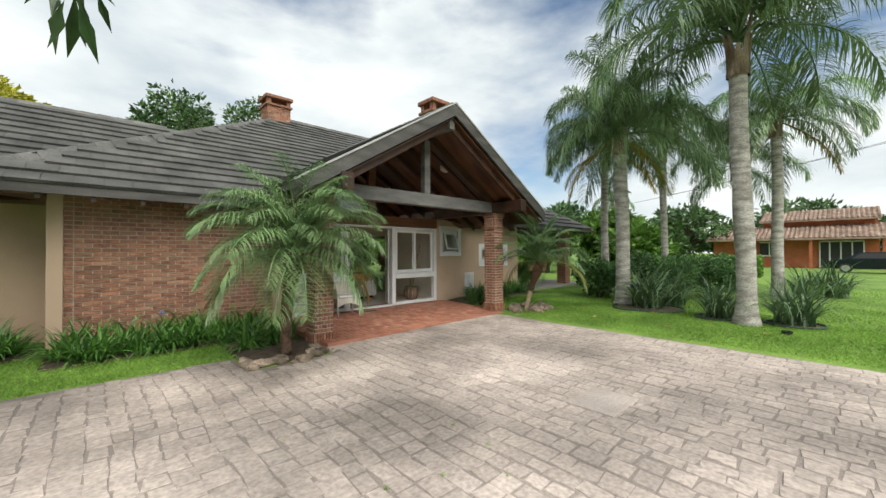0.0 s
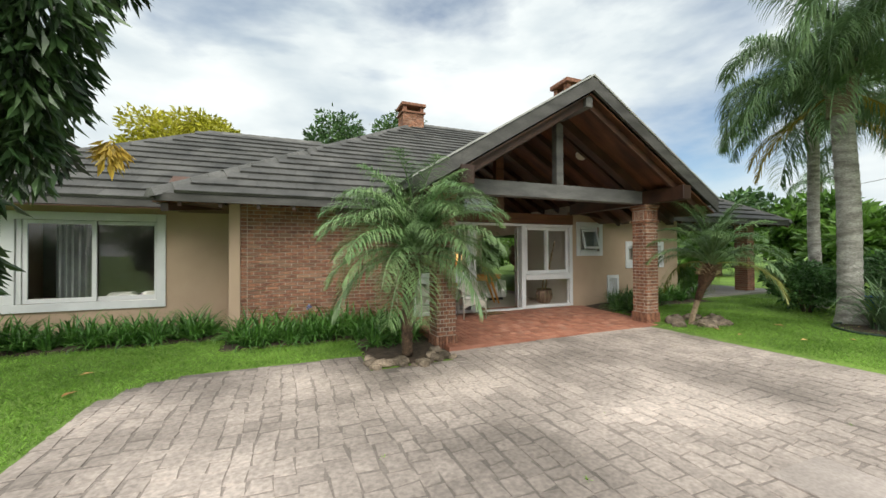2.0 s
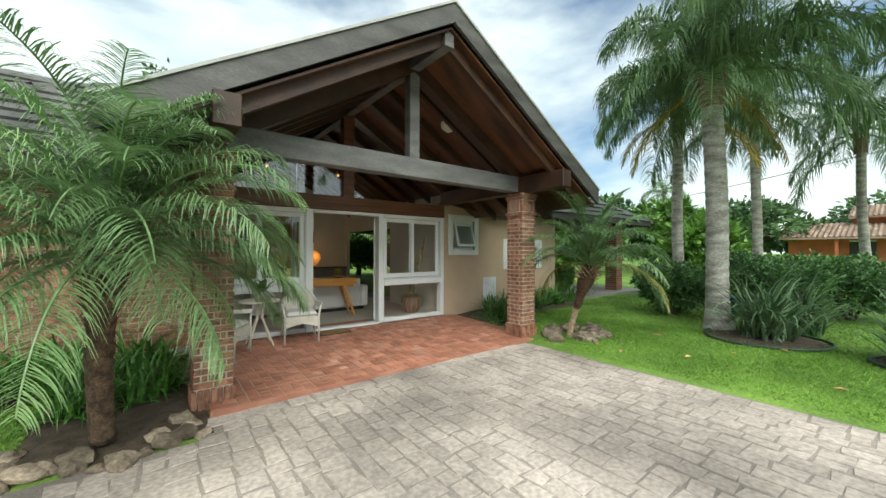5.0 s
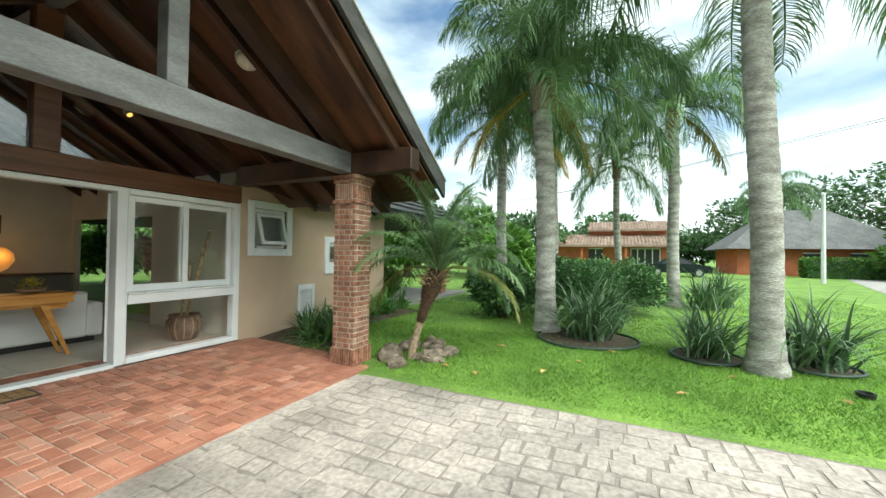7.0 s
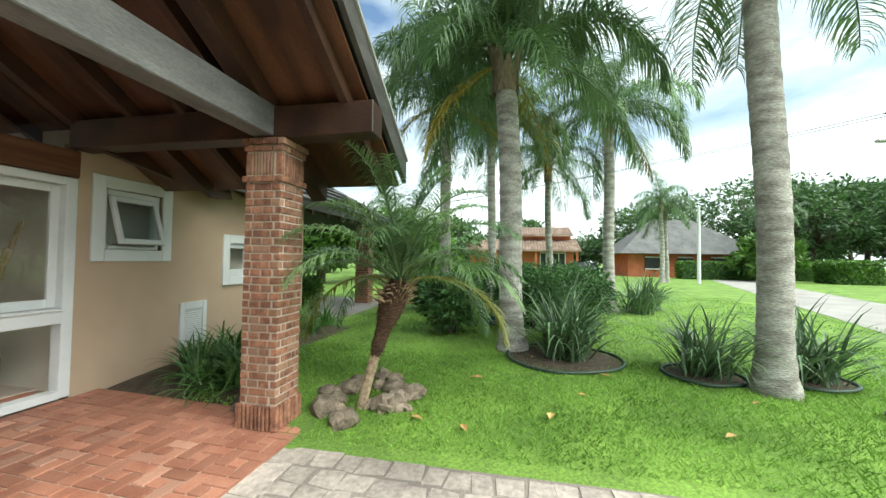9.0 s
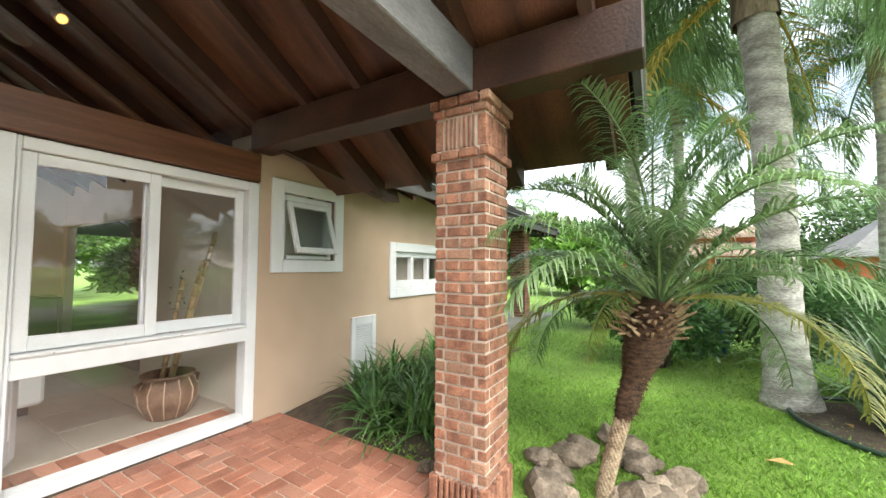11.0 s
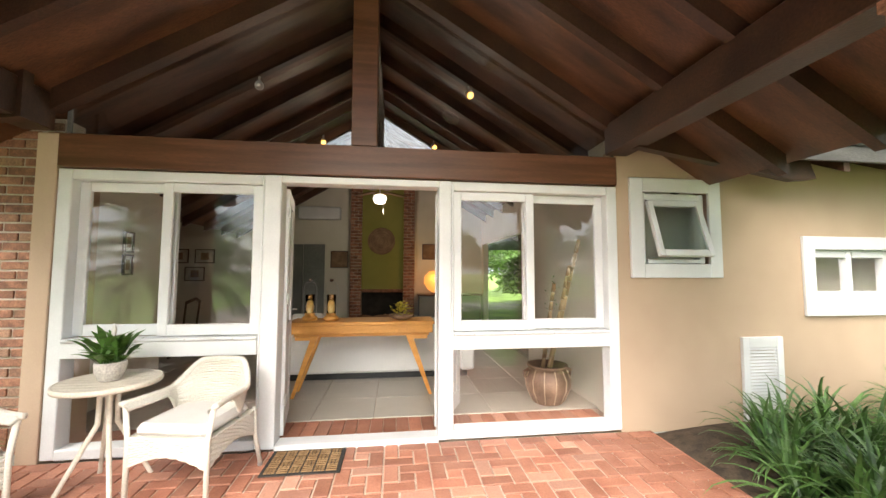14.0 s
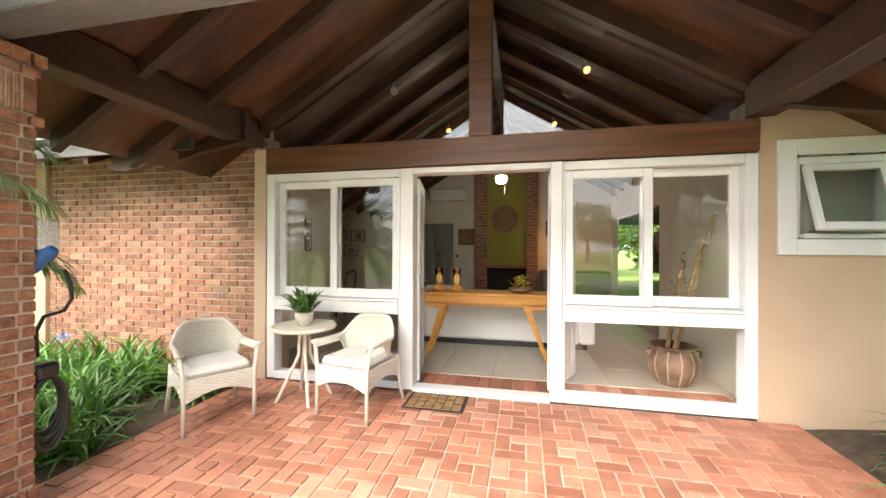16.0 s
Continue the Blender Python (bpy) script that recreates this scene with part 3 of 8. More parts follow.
# small windows of the front wall
def trim_frame(parent, x0, x1, z0, z1, w, y, name="trim_frame"):
    g = Geo().box(x0, x0 + w, y - 0.03, y + 0.002, z0, z1, 0.005).box(x1 - w, x1, y - 0.03, y + 0.002, z0, z1, 0.005)
    g.box(x0 + w, x1 - w, y - 0.029, y + 0.002, z1 - w, z1, 0.004).box(x0 + w, x1 - w, y - 0.029, y + 0.002, z0, z0 + w, 0.004)
    return part(name, g, M_WHITE, parent, "broad white surround")


w = tagged(thing("window_3", "white awning window pushed open, frosted pane", "window"), kind="structure")
trim_frame(w, 7.87, 8.815, 1.395, 2.34, 0.13, FACE - 0.002)
bar(w, "jamb", 8.003, 8.06, FACE + 0.03, FACE + 0.12, 1.53, 2.205)
bar(w, "jamb", 8.625, 8.682, FACE + 0.03, FACE + 0.12, 1.53, 2.205)
bar(w, "head", 8.06, 8.625, FACE + 0.03, FACE + 0.12, 2.14, 2.205)
bar(w, "sill", 8.06, 8.625, FACE + 0.0, FACE + 0.12, 1.53, 1.57)
aw = new("awning_sash")
aw.parent = w
aw.matrix_world = pose(8.065, FACE + 0.02, 2.13, -17, 0, 0)
g = Geo().box(0, 0.055, -0.02, 0.02, -0.56, 0, 0.004).box(0.5, 0.555, -0.02, 0.02, -0.56, 0, 0.004).box(0.055, 0.5, -0.018, 0.018, -0.055, 0, 0.004).box(0.055, 0.5, -0.018, 0.018, -0.56, -0.5, 0.004)
me = g.mesh("awning_sash", M_WHITE)
aw_ob = part("sash_frame", me, M_WHITE, w, "white sash tilted outward")
aw_ob.matrix_world = pose(8.065, FACE + 0.02, 2.13, -17, 0, 0)
fp = part("pane", Geo().box(0.05, 0.505, -0.003, 0.003, -0.505, -0.05), M_FROST, w, "frosted greenish glass pane")
fp.matrix_world = pose(8.065, FACE + 0.02, 2.13, -17, 0, 0)
bpy.data.objects.remove(aw)
part("stay", Geo().tube([(8.1, FACE - 0.0, 1.585), (8.56, FACE - 0.06, 1.59)], 0.007, 6), M_METAL, w, "steel window stay")
w = tagged(thing("window_4", "low white window strip with three small panes", "window"), kind="structure")
trim_frame(w, 9.71, 11.30, 1.02, 1.81, 0.13, FACE - 0.002)
for k in range(4):
    x = 9.83 + k * 0.4425
    bar(w, "mullion", x, x + 0.06, FACE + 0.02, FACE + 0.1, 1.145, 1.685)
for k in range(3):
    x = 9.89 + k * 0.4425
    bar(w, "rail", x, x + 0.3825, FACE + 0.022, FACE + 0.098, 1.60, 1.685)
    bar(w, "rail", x, x + 0.3825, FACE + 0.022, FACE + 0.098, 1.145, 1.26)
    pane(w, x - 0.004, x + 0.386, FACE + 0.06, 1.255, 1.605, M_GLASS)
setting("wall_bathroom", Geo().box(7.86, 11.7, FACE + 0.45, FACE + 0.5, -0.1, 2.5), M_INWALL, "pale bathroom wall behind the small windows", "wall")
# louvred service hatch
h = tagged(thing("louvred_hatch", "white louvred service door in the tan wall", "hatch"), kind="structure")
x0, x1, z0, z1 = 8.98, 9.42, 0.04, 0.83
part("frame", Geo().box(x0, x0 + 0.07, FACE - 0.035, FACE - 0.001, z0, z1, 0.004).box(x1 - 0.07, x1, FACE - 0.035, FACE - 0.001, z0, z1, 0.004).box(x0 + 0.07, x1 - 0.07, FACE - 0.033, FACE - 0.001, z1 - 0.1, z1, 0.003).box(x0 + 0.07, x1 - 0.07, FACE - 0.033, FACE - 0.001, z0, z0 + 0.09, 0.003), M_WHITE, h)
slat = Geo().box(x0 + 0.065, x1 - 0.065, -0.014, 0.014, -0.003, 0.003).mesh("slat", M_WHITE)
for k in range(20):
    s = part("slat", slat, M_WHITE, h)
    s.matrix_world = pose(0, FACE - 0.016, z0 + 0.105 + k * 0.03, 40, 0, 0)
# bedroom window
w = tagged(thing("window_5", "white sliding bedroom window with a broad surround", "window"), kind="structure")
trim_frame(w, BW[0], BW[1], BW[2], BW[3], 0.16, BED_Y - 0.002)
part("side_panel", Geo().box(BW[0] + 0.162, -4.33, BED_Y - 0.02, BED_Y + 0.12, BW[2] + 0.16, BW[3] - 0.16, 0.005), M_WHITE, w, "broad white side panel")
bar(w, "jamb", -4.328, -4.25, BED_Y + 0.02, BED_Y + 0.15, BW[2] + 0.16, BW[3] - 0.16)
a, b = -4.248, BW[1] - 0.16
sash(w, a, -3.13, BED_Y + 0.05, BW[2] + 0.16, BW[3] - 0.16)
sash(w, -3.22, b, BED_Y + 0.10, BW[2] + 0.16, BW[3] - 0.16)
# dim room behind the bedroom window; its dimness is in the wall and floor colour
setting("wall_bedroom_inner", Geo().box(-5.28, -0.82, 13.0, 13.1, -0.1, 2.7).box(-5.29, -0.82, BED_Y + 0.21, 13.0, -0.1, -0.02), M_DIMTONE, "plain bedroom wall and floor, coloured grey to look dim", "wall")
M_CURTAIN = mat("grey_curtain", (0.09, 0.105, 0.10), (0.13, 0.145, 0.14), 4, 0.9, 0.2, 90)
g = Geo()
pts = [(-3.85 + 0.022 * k, BED_Y + 0.28 + 0.035 * math.sin(k * 1.35)) for k in range(26)]
for (xa, ya), (xb, yb) in zip(pts, pts[1:]):
    g.quad((xa, ya, 0.05), (xb, yb, 0.05), (xb, yb, 2.5), (xa, ya, 2.5))
tagged(part("curtain", g, M_CURTAIN, None, "", True), "grey folded curtain behind the bedroom window", "curtain")
M_LINEN = mat("white_linen", (0.68, 0.67, 0.65), (0.78, 0.77, 0.75), 3, 0.95, 0.3, 140, amount=0.06)
bed = thing("bed", "low bed with white pillows below the window", "bed")
part("mattress", Geo().box(-3.4, -1.9, BED_Y + 0.6, BED_Y + 2.5, 0.0, 0.5, 0.05), M_LINEN, bed)
for x in (-3.2, -2.6):
    part("pillow", Geo().box(x, x + 0.5, BED_Y + 0.62, BED_Y + 0.95, 0.5, 0.66, 0.06), M_LINEN, bed, "white pillow")

# eave details: soffit boards, rafter tails, fascias
M_SOFFIT = M_DARK
for nm, x0, x1, y0, yw in (("soffit_brick", HX0 + 0.1, 2.6, EAVE_Y + 0.03, BRICK_Y), ("soffit_right", 8.7, HX1 - 0.1, EAVE_Y + 0.03, FACE)):
    z0 = EAVE_Z - 0.12
    g = Geo().prism([(y0, z0), (yw + 0.3, z0 + PITCH * (yw + 0.3 - y0)), (yw + 0.3, z0 + PITCH * (yw + 0.3 - y0) - 0.02), (y0, z0 - 0.02)], "x", x0, x1)
    setting(nm, g, M_BOARD, "dark stained soffit boards under the eaves", "soffit")
    t = tagged(thing("rafter_tails", "dark stained rafter tails under the eaves", "rafters"), kind="structure")
    x = x0 + 0.3
    while x < x1:
        part("rafter", Geo().prism([(y0, z0 - 0.02), (yw + 0.2, z0 - 0.02 + PITCH * (yw + 0.2 - y0)), (yw + 0.2, z0 - 0.14 + PITCH * (yw + 0.2 - y0)), (y0, z0 - 0.1)], "x", x, x + 0.06), M_DARK, t)
        x += 0.62
    setting("fascia_" + nm[7:], Geo().box(x0, x1, EAVE_Y - 0.015, EAVE_Y + 0.02, EAVE_Z - 0.14, EAVE_Z - 0.005), M_BARGE, "dark grey fascia along the eaves", "fascia")
setting("fascia_bedroom", Geo().box(B_X0, -0.9, B_EY - 0.015, B_EY + 0.02, EAVE_Z - 0.14, EAVE_Z - 0.005), M_BARGE, "dark grey fascia along the eaves", "fascia")
setting("soffit_bedroom", Geo().prism([(B_EY, EAVE_Z - 0.15), (BED_Y + 0.1, EAVE_Z - 0.15 + PITCH * 0.86), (BED_Y + 0.1, EAVE_Z - 0.17 + PITCH * 0.86), (B_EY, EAVE_Z - 0.17)], "x", B_X0, -0.9), M_BOARD, "dark stained soffit boards under the eaves", "soffit")
setting("soffit_hip", Geo().box(HX0 + 0.03, -0.62, EAVE_Y + 0.05, BED_Y, 2.40, 2.42), M_BOARD, "dark stained soffit boards under the eaves", "soffit")
setting("hip_rafter", Geo().add([(HX0 + 0.25, EAVE_Y + 0.1, 2.42), (HX0 + 0.1, EAVE_Y + 0.25, 2.42), (-0.7, BRICK_Y + 0.3, 2.98), (-0.85, BRICK_Y + 0.45, 2.98), (HX0 + 0.25, EAVE_Y + 0.1, 2.26), (HX0 + 0.1, EAVE_Y + 0.25, 2.26), (-0.7, BRICK_Y + 0.3, 2.4), (-0.85, BRICK_Y + 0.45, 2.4)],
        [(0, 1, 3, 2), (4, 6, 7, 5), (0, 2, 6, 4), (1, 5, 7, 3), (0, 4, 5, 1), (2, 3, 7, 6)]), M_DARK, "dark stained hip rafter at the corner", "rafter")
# tapered outlookers where the gable's eaves meet the walls
for side, nm in ((-1, "outlooker_west"), (1, "outlooker_east")):
    xa, xb = GX + side * 2.33, GX + side * 3.95
    g = Geo().prism([(xa, 2.86), (xb, 2.60), (xb + side * 0.12, 2.30), (xb - side * 0.1, 2.28), (xa, 2.52)], "y", FACE - 0.35, FACE - 0.27)
    setting(nm, g, M_DARK, "dark stained tapered outlooker under the eaves", "outlooker")
    g = Geo().prism([(xa, 2.90), (xb, 2.63), (xb, 2.60), (xa, 2.87)], "y", EAVE_Y + 0.1, FACE + 0.15)
    setting(nm.replace("outlooker", "soffit_gable"), g, M_BOARD, "dark stained soffit boards beside the gable", "soffit")


# ---------------------------------------------------------------- chimneys
def chimney(x, y, z0, z1, w, d, label):
    c = thing("chimney", label, "chimney")
    tagged(c, kind="structure")
    n = max(4, int((z1 - z0 - 0.45) / 0.07))
    body = Geo()
    for k in range(n):
        z = z0 + k * 0.07
        off = 0.0 if k % 2 else 0.11
        for ya, yb in ((y - d / 2, y - d / 2 + 0.1), (y + d / 2 - 0.1, y + d / 2)):
            xx = x - w / 2 - off
            while xx < x + w / 2:
                a, b = max(xx, x - w / 2), min(xx + 0.21, x + w / 2)
                if b - a > 0.03:
                    body.box(a, b, ya, yb, z, z + 0.06)
                xx += 0.22
        for xa, xb in ((x - w / 2, x - w / 2 + 0.1), (x + w / 2 - 0.1, x + w / 2)):
            yy = y - d / 2 + 0.11 - off
            while yy < y + d / 2 - 0.11:
                a, b = max(yy, y - d / 2 + 0.11), min(yy + 0.21, y + d / 2 - 0.11)
                if b - a > 0.03:
                    body.box(xa, xb, a, b, z, z + 0.06)
                yy += 0.22
    top = z0 + n * 0.07
    tagged(part("brickwork", body, M_BRICK_I, c), kind="stuff")
    part("core", Geo().box(x - w / 2 + 0.01, x + w / 2 - 0.01, y - d / 2 + 0.01, y + d / 2 - 0.01, z0 - 0.1, top), M_MORTAR, c, "pale mortar")
    part("corbel", Geo().box(x - w / 2 - 0.06, x + w / 2 + 0.06, y - d / 2 - 0.06, y + d / 2 + 0.06, top, top + 0.08, 0.01), M_BRICK_I, c)
    for sx in (-1, 1):
        for sy in (-1, 1):
            cx, cy = x + sx * (w / 2 - 0.07), y + sy * (d / 2 - 0.07)
            part("pier", Geo().box(cx - 0.07, cx + 0.07, cy - 0.07, cy + 0.07, top + 0.08, top + 0.28), M_BRICK_I, c)
    part("cap", Geo().box(x - w / 2 - 0.08, x + w / 2 + 0.08, y - d / 2 - 0.08, y + d / 2 + 0.08, top + 0.28, top + 0.40, 0.015), M_BRICK_I, c, "flat brick cap slab")


chimney(5.05, 15.0, 6.5, 7.55, 0.85, 0.75, "red brick chimney with open vents on the ridge")
chimney(7.6, 8.6, 3.4, 6.2, 0.62, 0.55, "red brick chimney rising behind the porch gable")

# ---------------------------------------------------------------- living room
IN_L, IN_R, IN_B = 2.62, 7.84, 14.6
M_TILE = mat("pale_floor_tile", (0.41, 0.375, 0.32), (0.48, 0.445, 0.385), 1.5, 0.35, 0.04, 60, vary=0.05, by="object", amount=0.05)
M_OAK = mat("honey_oak", (0.52, 0.225, 0.045), (0.66, 0.32, 0.075), 2.5, 0.4, 0.1, 60, stretch=(1, 6, 6), amount=0.2)
M_FABRIC = mat("white_sofa_fabric", (0.70, 0.69, 0.67), (0.78, 0.77, 0.75), 2, 0.95, 0.25, 200, amount=0.05)
M_GREEN = mat("olive_green_paint", (0.22, 0.21, 0.045), (0.26, 0.245, 0.06), 1.5, 0.85, 0.08, 80, amount=0.05)
M_SOOT = mat("sooty_firebox", (0.012, 0.011, 0.010), (0.03, 0.028, 0.025), 5, 0.95, 0.3, 50)
M_DARKWOOD = mat("dark_furniture_wood", (0.045, 0.022, 0.012), (0.09, 0.045, 0.025), 4, 0.45, 0.1, 70)
M_WICKERBROWN = mat("brown_wicker", (0.18, 0.10, 0.055), (0.28, 0.17, 0.10), 8, 0.7, 0.6, 120)
M_CLAY = mat("old_clay_pot", (0.10, 0.062, 0.040), (0.21, 0.135, 0.088), 6, 0.6, 0.3, 60, amount=0.3)
M_CLAYRIB = mat("pale_clay_rib", (0.36, 0.27, 0.19), (0.44, 0.34, 0.25), 8, 0.7, 0.3, 70)
M_BAMBOO = mat("dry_bamboo", (0.33, 0.22, 0.115), (0.47, 0.34, 0.19), 4, 0.5, 0.15, 60)
M_LEAF = mat("leaf_green", (0.05, 0.125, 0.022), (0.12, 0.24, 0.05), 3, 0.45, 0, 50, vary=0.3, by="island", leaf=0.25)
M_YELLOW = mat("yellow_petals", (0.55, 0.42, 0.03), (0.62, 0.55, 0.08), 6, 0.6, 0, 50, vary=0.25, by="island", leaf=0.3)
M_CANDLE = mat("honey_candle_wax", (0.85, 0.52, 0.13), (0.90, 0.62, 0.2), 5, 0.5, 0, 60, amount=0.05)
M_BLACK = mat("black_plastic", (0.012, 0.012, 0.012), (0.02, 0.02, 0.02), 8, 0.45, 0.05, 90)
M_PAPER = mat("picture_paper", (0.45, 0.42, 0.36), (0.6, 0.57, 0.5), 14, 0.9, 0, 60)

setting("floor_inside", Geo().box(-0.4, 7.83, 9.13, 14.59, -0.2, 0.006).box(3.09, 7.73, 8.80, 9.13, -0.2, 0.006), M_TERRAJ, "grout bed of the living room floor", "floor")
tiles = tagged(thing("floor_tiles", "pale large square floor tiles", "floor"), kind="structure")
tile = Geo().box(0.003, 0.597, 0.003, 0.597, 0.0, 0.014, 0.003).mesh("tile", M_TILE)
for i in range(11):
    for j in range(9):
        part("tile", tile, M_TILE, tiles).location = (1.30 + 0.6 * i, 9.27 + 0.6 * j, 0.006)
strip = tagged(thing("brick_threshold", "strip of terracotta bricks inside the glazed front", "floor strip"), kind="structure")
bs = Geo().box(0.004, 0.116, 0.0, 0.34, 0.0, 0.016, 0.003).mesh("brick", M_TERRA)
for i in range(39):
    part("brick", bs, M_TERRA, strip).location = (3.1 + 0.119 * i, 8.90, 0.006)

setting("wall_inner_west", Geo().box(IN_L - 0.12, IN_L, 8.93, 10.9, 0.0, 2.75), M_INWALL, "off-white inner wall with small pictures", "wall")
setting("wall_inner_east", Geo().box(IN_R, IN_R + 0.12, 8.905, 11.35, 0.0, 2.9).box(IN_R, IN_R + 0.12, 11.35, IN_B, 2.14, 2.9).box(IN_R, IN_R + 0.12, 14.42, IN_B, 0.0, 2.14), M_INWALL, "off-white inner wall", "wall")
g = Geo().prism([(-0.42, 0.0), (IN_R + 0.12, 0.0), (IN_R + 0.12, 2.95), (GX, 4.4), (2.2, 2.6), (-0.42, 2.6)], "y", IN_B, IN_B + 0.12)
setting("wall_inner_back", g, M_INWALL, "off-white back wall of the living room", "wall")
setting("wall_dining", Geo().box(-0.42, -0.32, 9.13, IN_B, 0.0, 2.7), M_INWALL, "off-white dining room wall", "wall")
setting("ceiling_dining", Geo().box(-0.32, 2.3, 9.15, IN_B, 2.56, 2.6), M_BOARD, "dark stained dining room ceiling", "ceiling")

# fireplace
fp = thing("fireplace", "tall fireplace with brick piers and olive green breast", "fireplace")
tagged(fp, kind="structure")
part("breast", Geo().box(4.92, 5.89, IN_B - 0.22, IN_B - 0.002, 1.05, 4.1), M_GREEN, fp, "olive green painted chimney breast")
for x0 in (4.66, 5.89):
    part("pier_core", Geo().box(x0 + 0.01, x0 + 0.25, IN_B - 0.27, IN_B - 0.002, 0.02, 4.0), M_MORTAR, fp)
    g = Geo()
    for k in range(52):
        z = 0.03 + k * 0.075
        for a, b in (((0, 0.17), (0.18, 0.26)) if k % 2 else ((0, 0.08), (0.09, 0.26))):
            g.box(x0 + a, x0 + b, IN_B - 0.29, IN_B - 0.26, z, z + 0.064)
    tagged(part("pier_bricks", g, M_BRICK_I, fp, "red brick pier"), kind="stuff")
part("lintel", Geo().box(4.92, 5.89, IN_B - 0.27, IN_B - 0.23, 0.98, 1.05, 0.005), M_BRICK_I, fp)
part("firebox", Geo().box(4.922, 5.888, IN_B - 0.06, IN_B - 0.004, 0.3, 0.978), M_SOOT, fp, "blackened firebox")
part("hearth", Geo().box(4.66, 6.15, IN_B - 0.55, IN_B - 0.295, 0.02, 0.30, 0.008), M_BRICK_I, fp)
for k, (x, r, tilt) in enumerate(((5.1, 0.06, 12), (5.35, 0.07, -8), (5.6, 0.055, 20))):
    lg = tagged(part("firewood_log", Geo().tube([(-0.2, 0, 0), (0.0, 0.01, 0.01), (0.2, 0, 0)], [r, r * 1.05, r * 0.9], 9), M_WICKERBROWN), "split ashy log lying in the firebox", "firewood", "logs in the fireplace")
    lg.matrix_world = pose(x, IN_B - 0.18, 0.37, 0, tilt, tilt * 2)
disc = thing("wall_disc", "round woven wall disc on the green breast", "wall ornament", (5.37, IN_B - 0.225, 2.18))
g = Geo()
for r in (0.06, 0.12, 0.18, 0.24, 0.30):
    pts = [(r * math.cos(a), 0, r * math.sin(a)) for a in [2 * math.pi * k / 28 for k in range(29)]]
    g.tube([(x, -0.02, z) for x, y, z in pts], 0.02, 6, False)
part("coil", g, M_WICKERBROWN, disc, smooth=True)
part("backing", Geo().lathe([(0.32, 0), (0.32, 0.015)], 32), M_WICKERBROWN, disc).matrix_local = pose(0, 0, 0, 90, 0, 0)


def framed(x, z, w, h, y, label, group, material=M_PAPER, normal="y"):
    p = thing("picture_frame", label, "picture", group=group)
    if normal == "y":
        p.matrix_world = pose(x, y, z)
    else:
        p.matrix_world = pose(x, y, z, 0, 0, 90)
    g = Geo().box(-w / 2, -w / 2 + 0.02, -0.025, 0, -h / 2, h / 2).box(w / 2 - 0.02, w / 2, -0.025, 0, -h / 2, h / 2).box(-w / 2 + 0.02, w / 2 - 0.02, -0.024, 0, h / 2 - 0.02, h / 2).box(-w / 2 + 0.02, w / 2 - 0.02, -0.024, 0, -h / 2, -h / 2 + 0.02)
    part("frame", g, M_DARKWOOD, p)
    part("picture", Geo().box(-w / 2 + 0.02, w / 2 - 0.02, -0.012, -0.002, -h / 2 + 0.02, h / 2 - 0.02), material, p)
    part("motif", Geo().box(-w / 5, w / 5, -0.014, -0.0125, -h / 4, h / 4), M_WICKERBROWN, p, "dim brown motif")
    return p


framed(4.38, 1.75, 0.40, 0.40, IN_B - 0.003, "dark square wooden wall panel", "living room pictures", M_WICKERBROWN)
framed(6.55, 1.95, 0.40, 0.38, IN_B - 0.003, "dark square wooden wall panel", "living room pictures", M_WICKERBROWN)
for x, z in ((9.55, 1.86), (9.55, 1.58), (10.2, 1.78), (10.2, 1.52)):
    framed(IN_L + 0.003, z, 0.16, 0.24, x, "small dark-framed picture on the pale wall", "small pictures", M_PAPER, "x")
for x, z in ((0.3, 1.8), (0.85, 1.8), (1.4, 1.8), (0.6, 1.4), (1.2, 1.4)):
    framed(x, z, 0.42, 0.32, IN_B - 0.003, "dark-framed picture on the dining room wall", "dining room pictures")
ac = thing("air_conditioner", "white wall-mounted air conditioner", "air conditioner", (3.93, IN_B - 0.002, 2.83))
part("body", Geo().box(-0.48, 0.48, -0.2, 0, -0.15, 0.15, 0.03), M_WHITE, ac)
part("flap", Geo().box(-0.42, 0.42, -0.21, -0.201, -0.14, -0.09), M_WHITE, ac)
dd = tagged(thing("door_3", "grey half-open inner door in the back wall", "door"), kind="structure")
M_GREYDOOR = mat("grey_door", (0.16, 0.17, 0.16), (0.2, 0.21, 0.2), 2, 0.5, 0.05, 60)
part("panel", Geo().box(3.2, 3.55, IN_B - 0.03, IN_B - 0.003, 0.02, 2.1, 0.004), M_GREYDOOR, dd)
part("panel", Geo().box(3.57, 4.05, IN_B - 0.06, IN_B - 0.033, 0.02, 2.1, 0.004), M_GREYDOOR, dd)

# sofa, its back to the door
sofa = thing("sofa", "white fabric sofa with its back to the door", "sofa")
part("back", Geo().box(4.3, 6.6, 10.62, 10.85, 0.10, 0.80, 0.03), M_FABRIC, sofa)
part("seat", Geo().box(4.3, 6.6, 10.853, 11.6, 0.10, 0.42, 0.03), M_FABRIC, sofa)
for x in (4.1, 6.6):
    part("armrest", Geo().box(x, x + 0.2, 10.62, 11.6, 0.10, 0.62, 0.03), M_FABRIC, sofa)
part("plinth", Geo().box(4.2, 6.7, 10.66, 11.5, 0.02, 0.10), M_BLACK, sofa, "dark recessed plinth")
cu = tagged(part("cushion", Geo().box(-0.25, 0.25, -0.07, 0.07, -0.22, 0.22, 0.065), M_FABRIC), "pale cushion leaning on the sofa", "cushion")
cu.matrix_world = pose(4.48, 10.98, 0.64, -15, 0, 8)

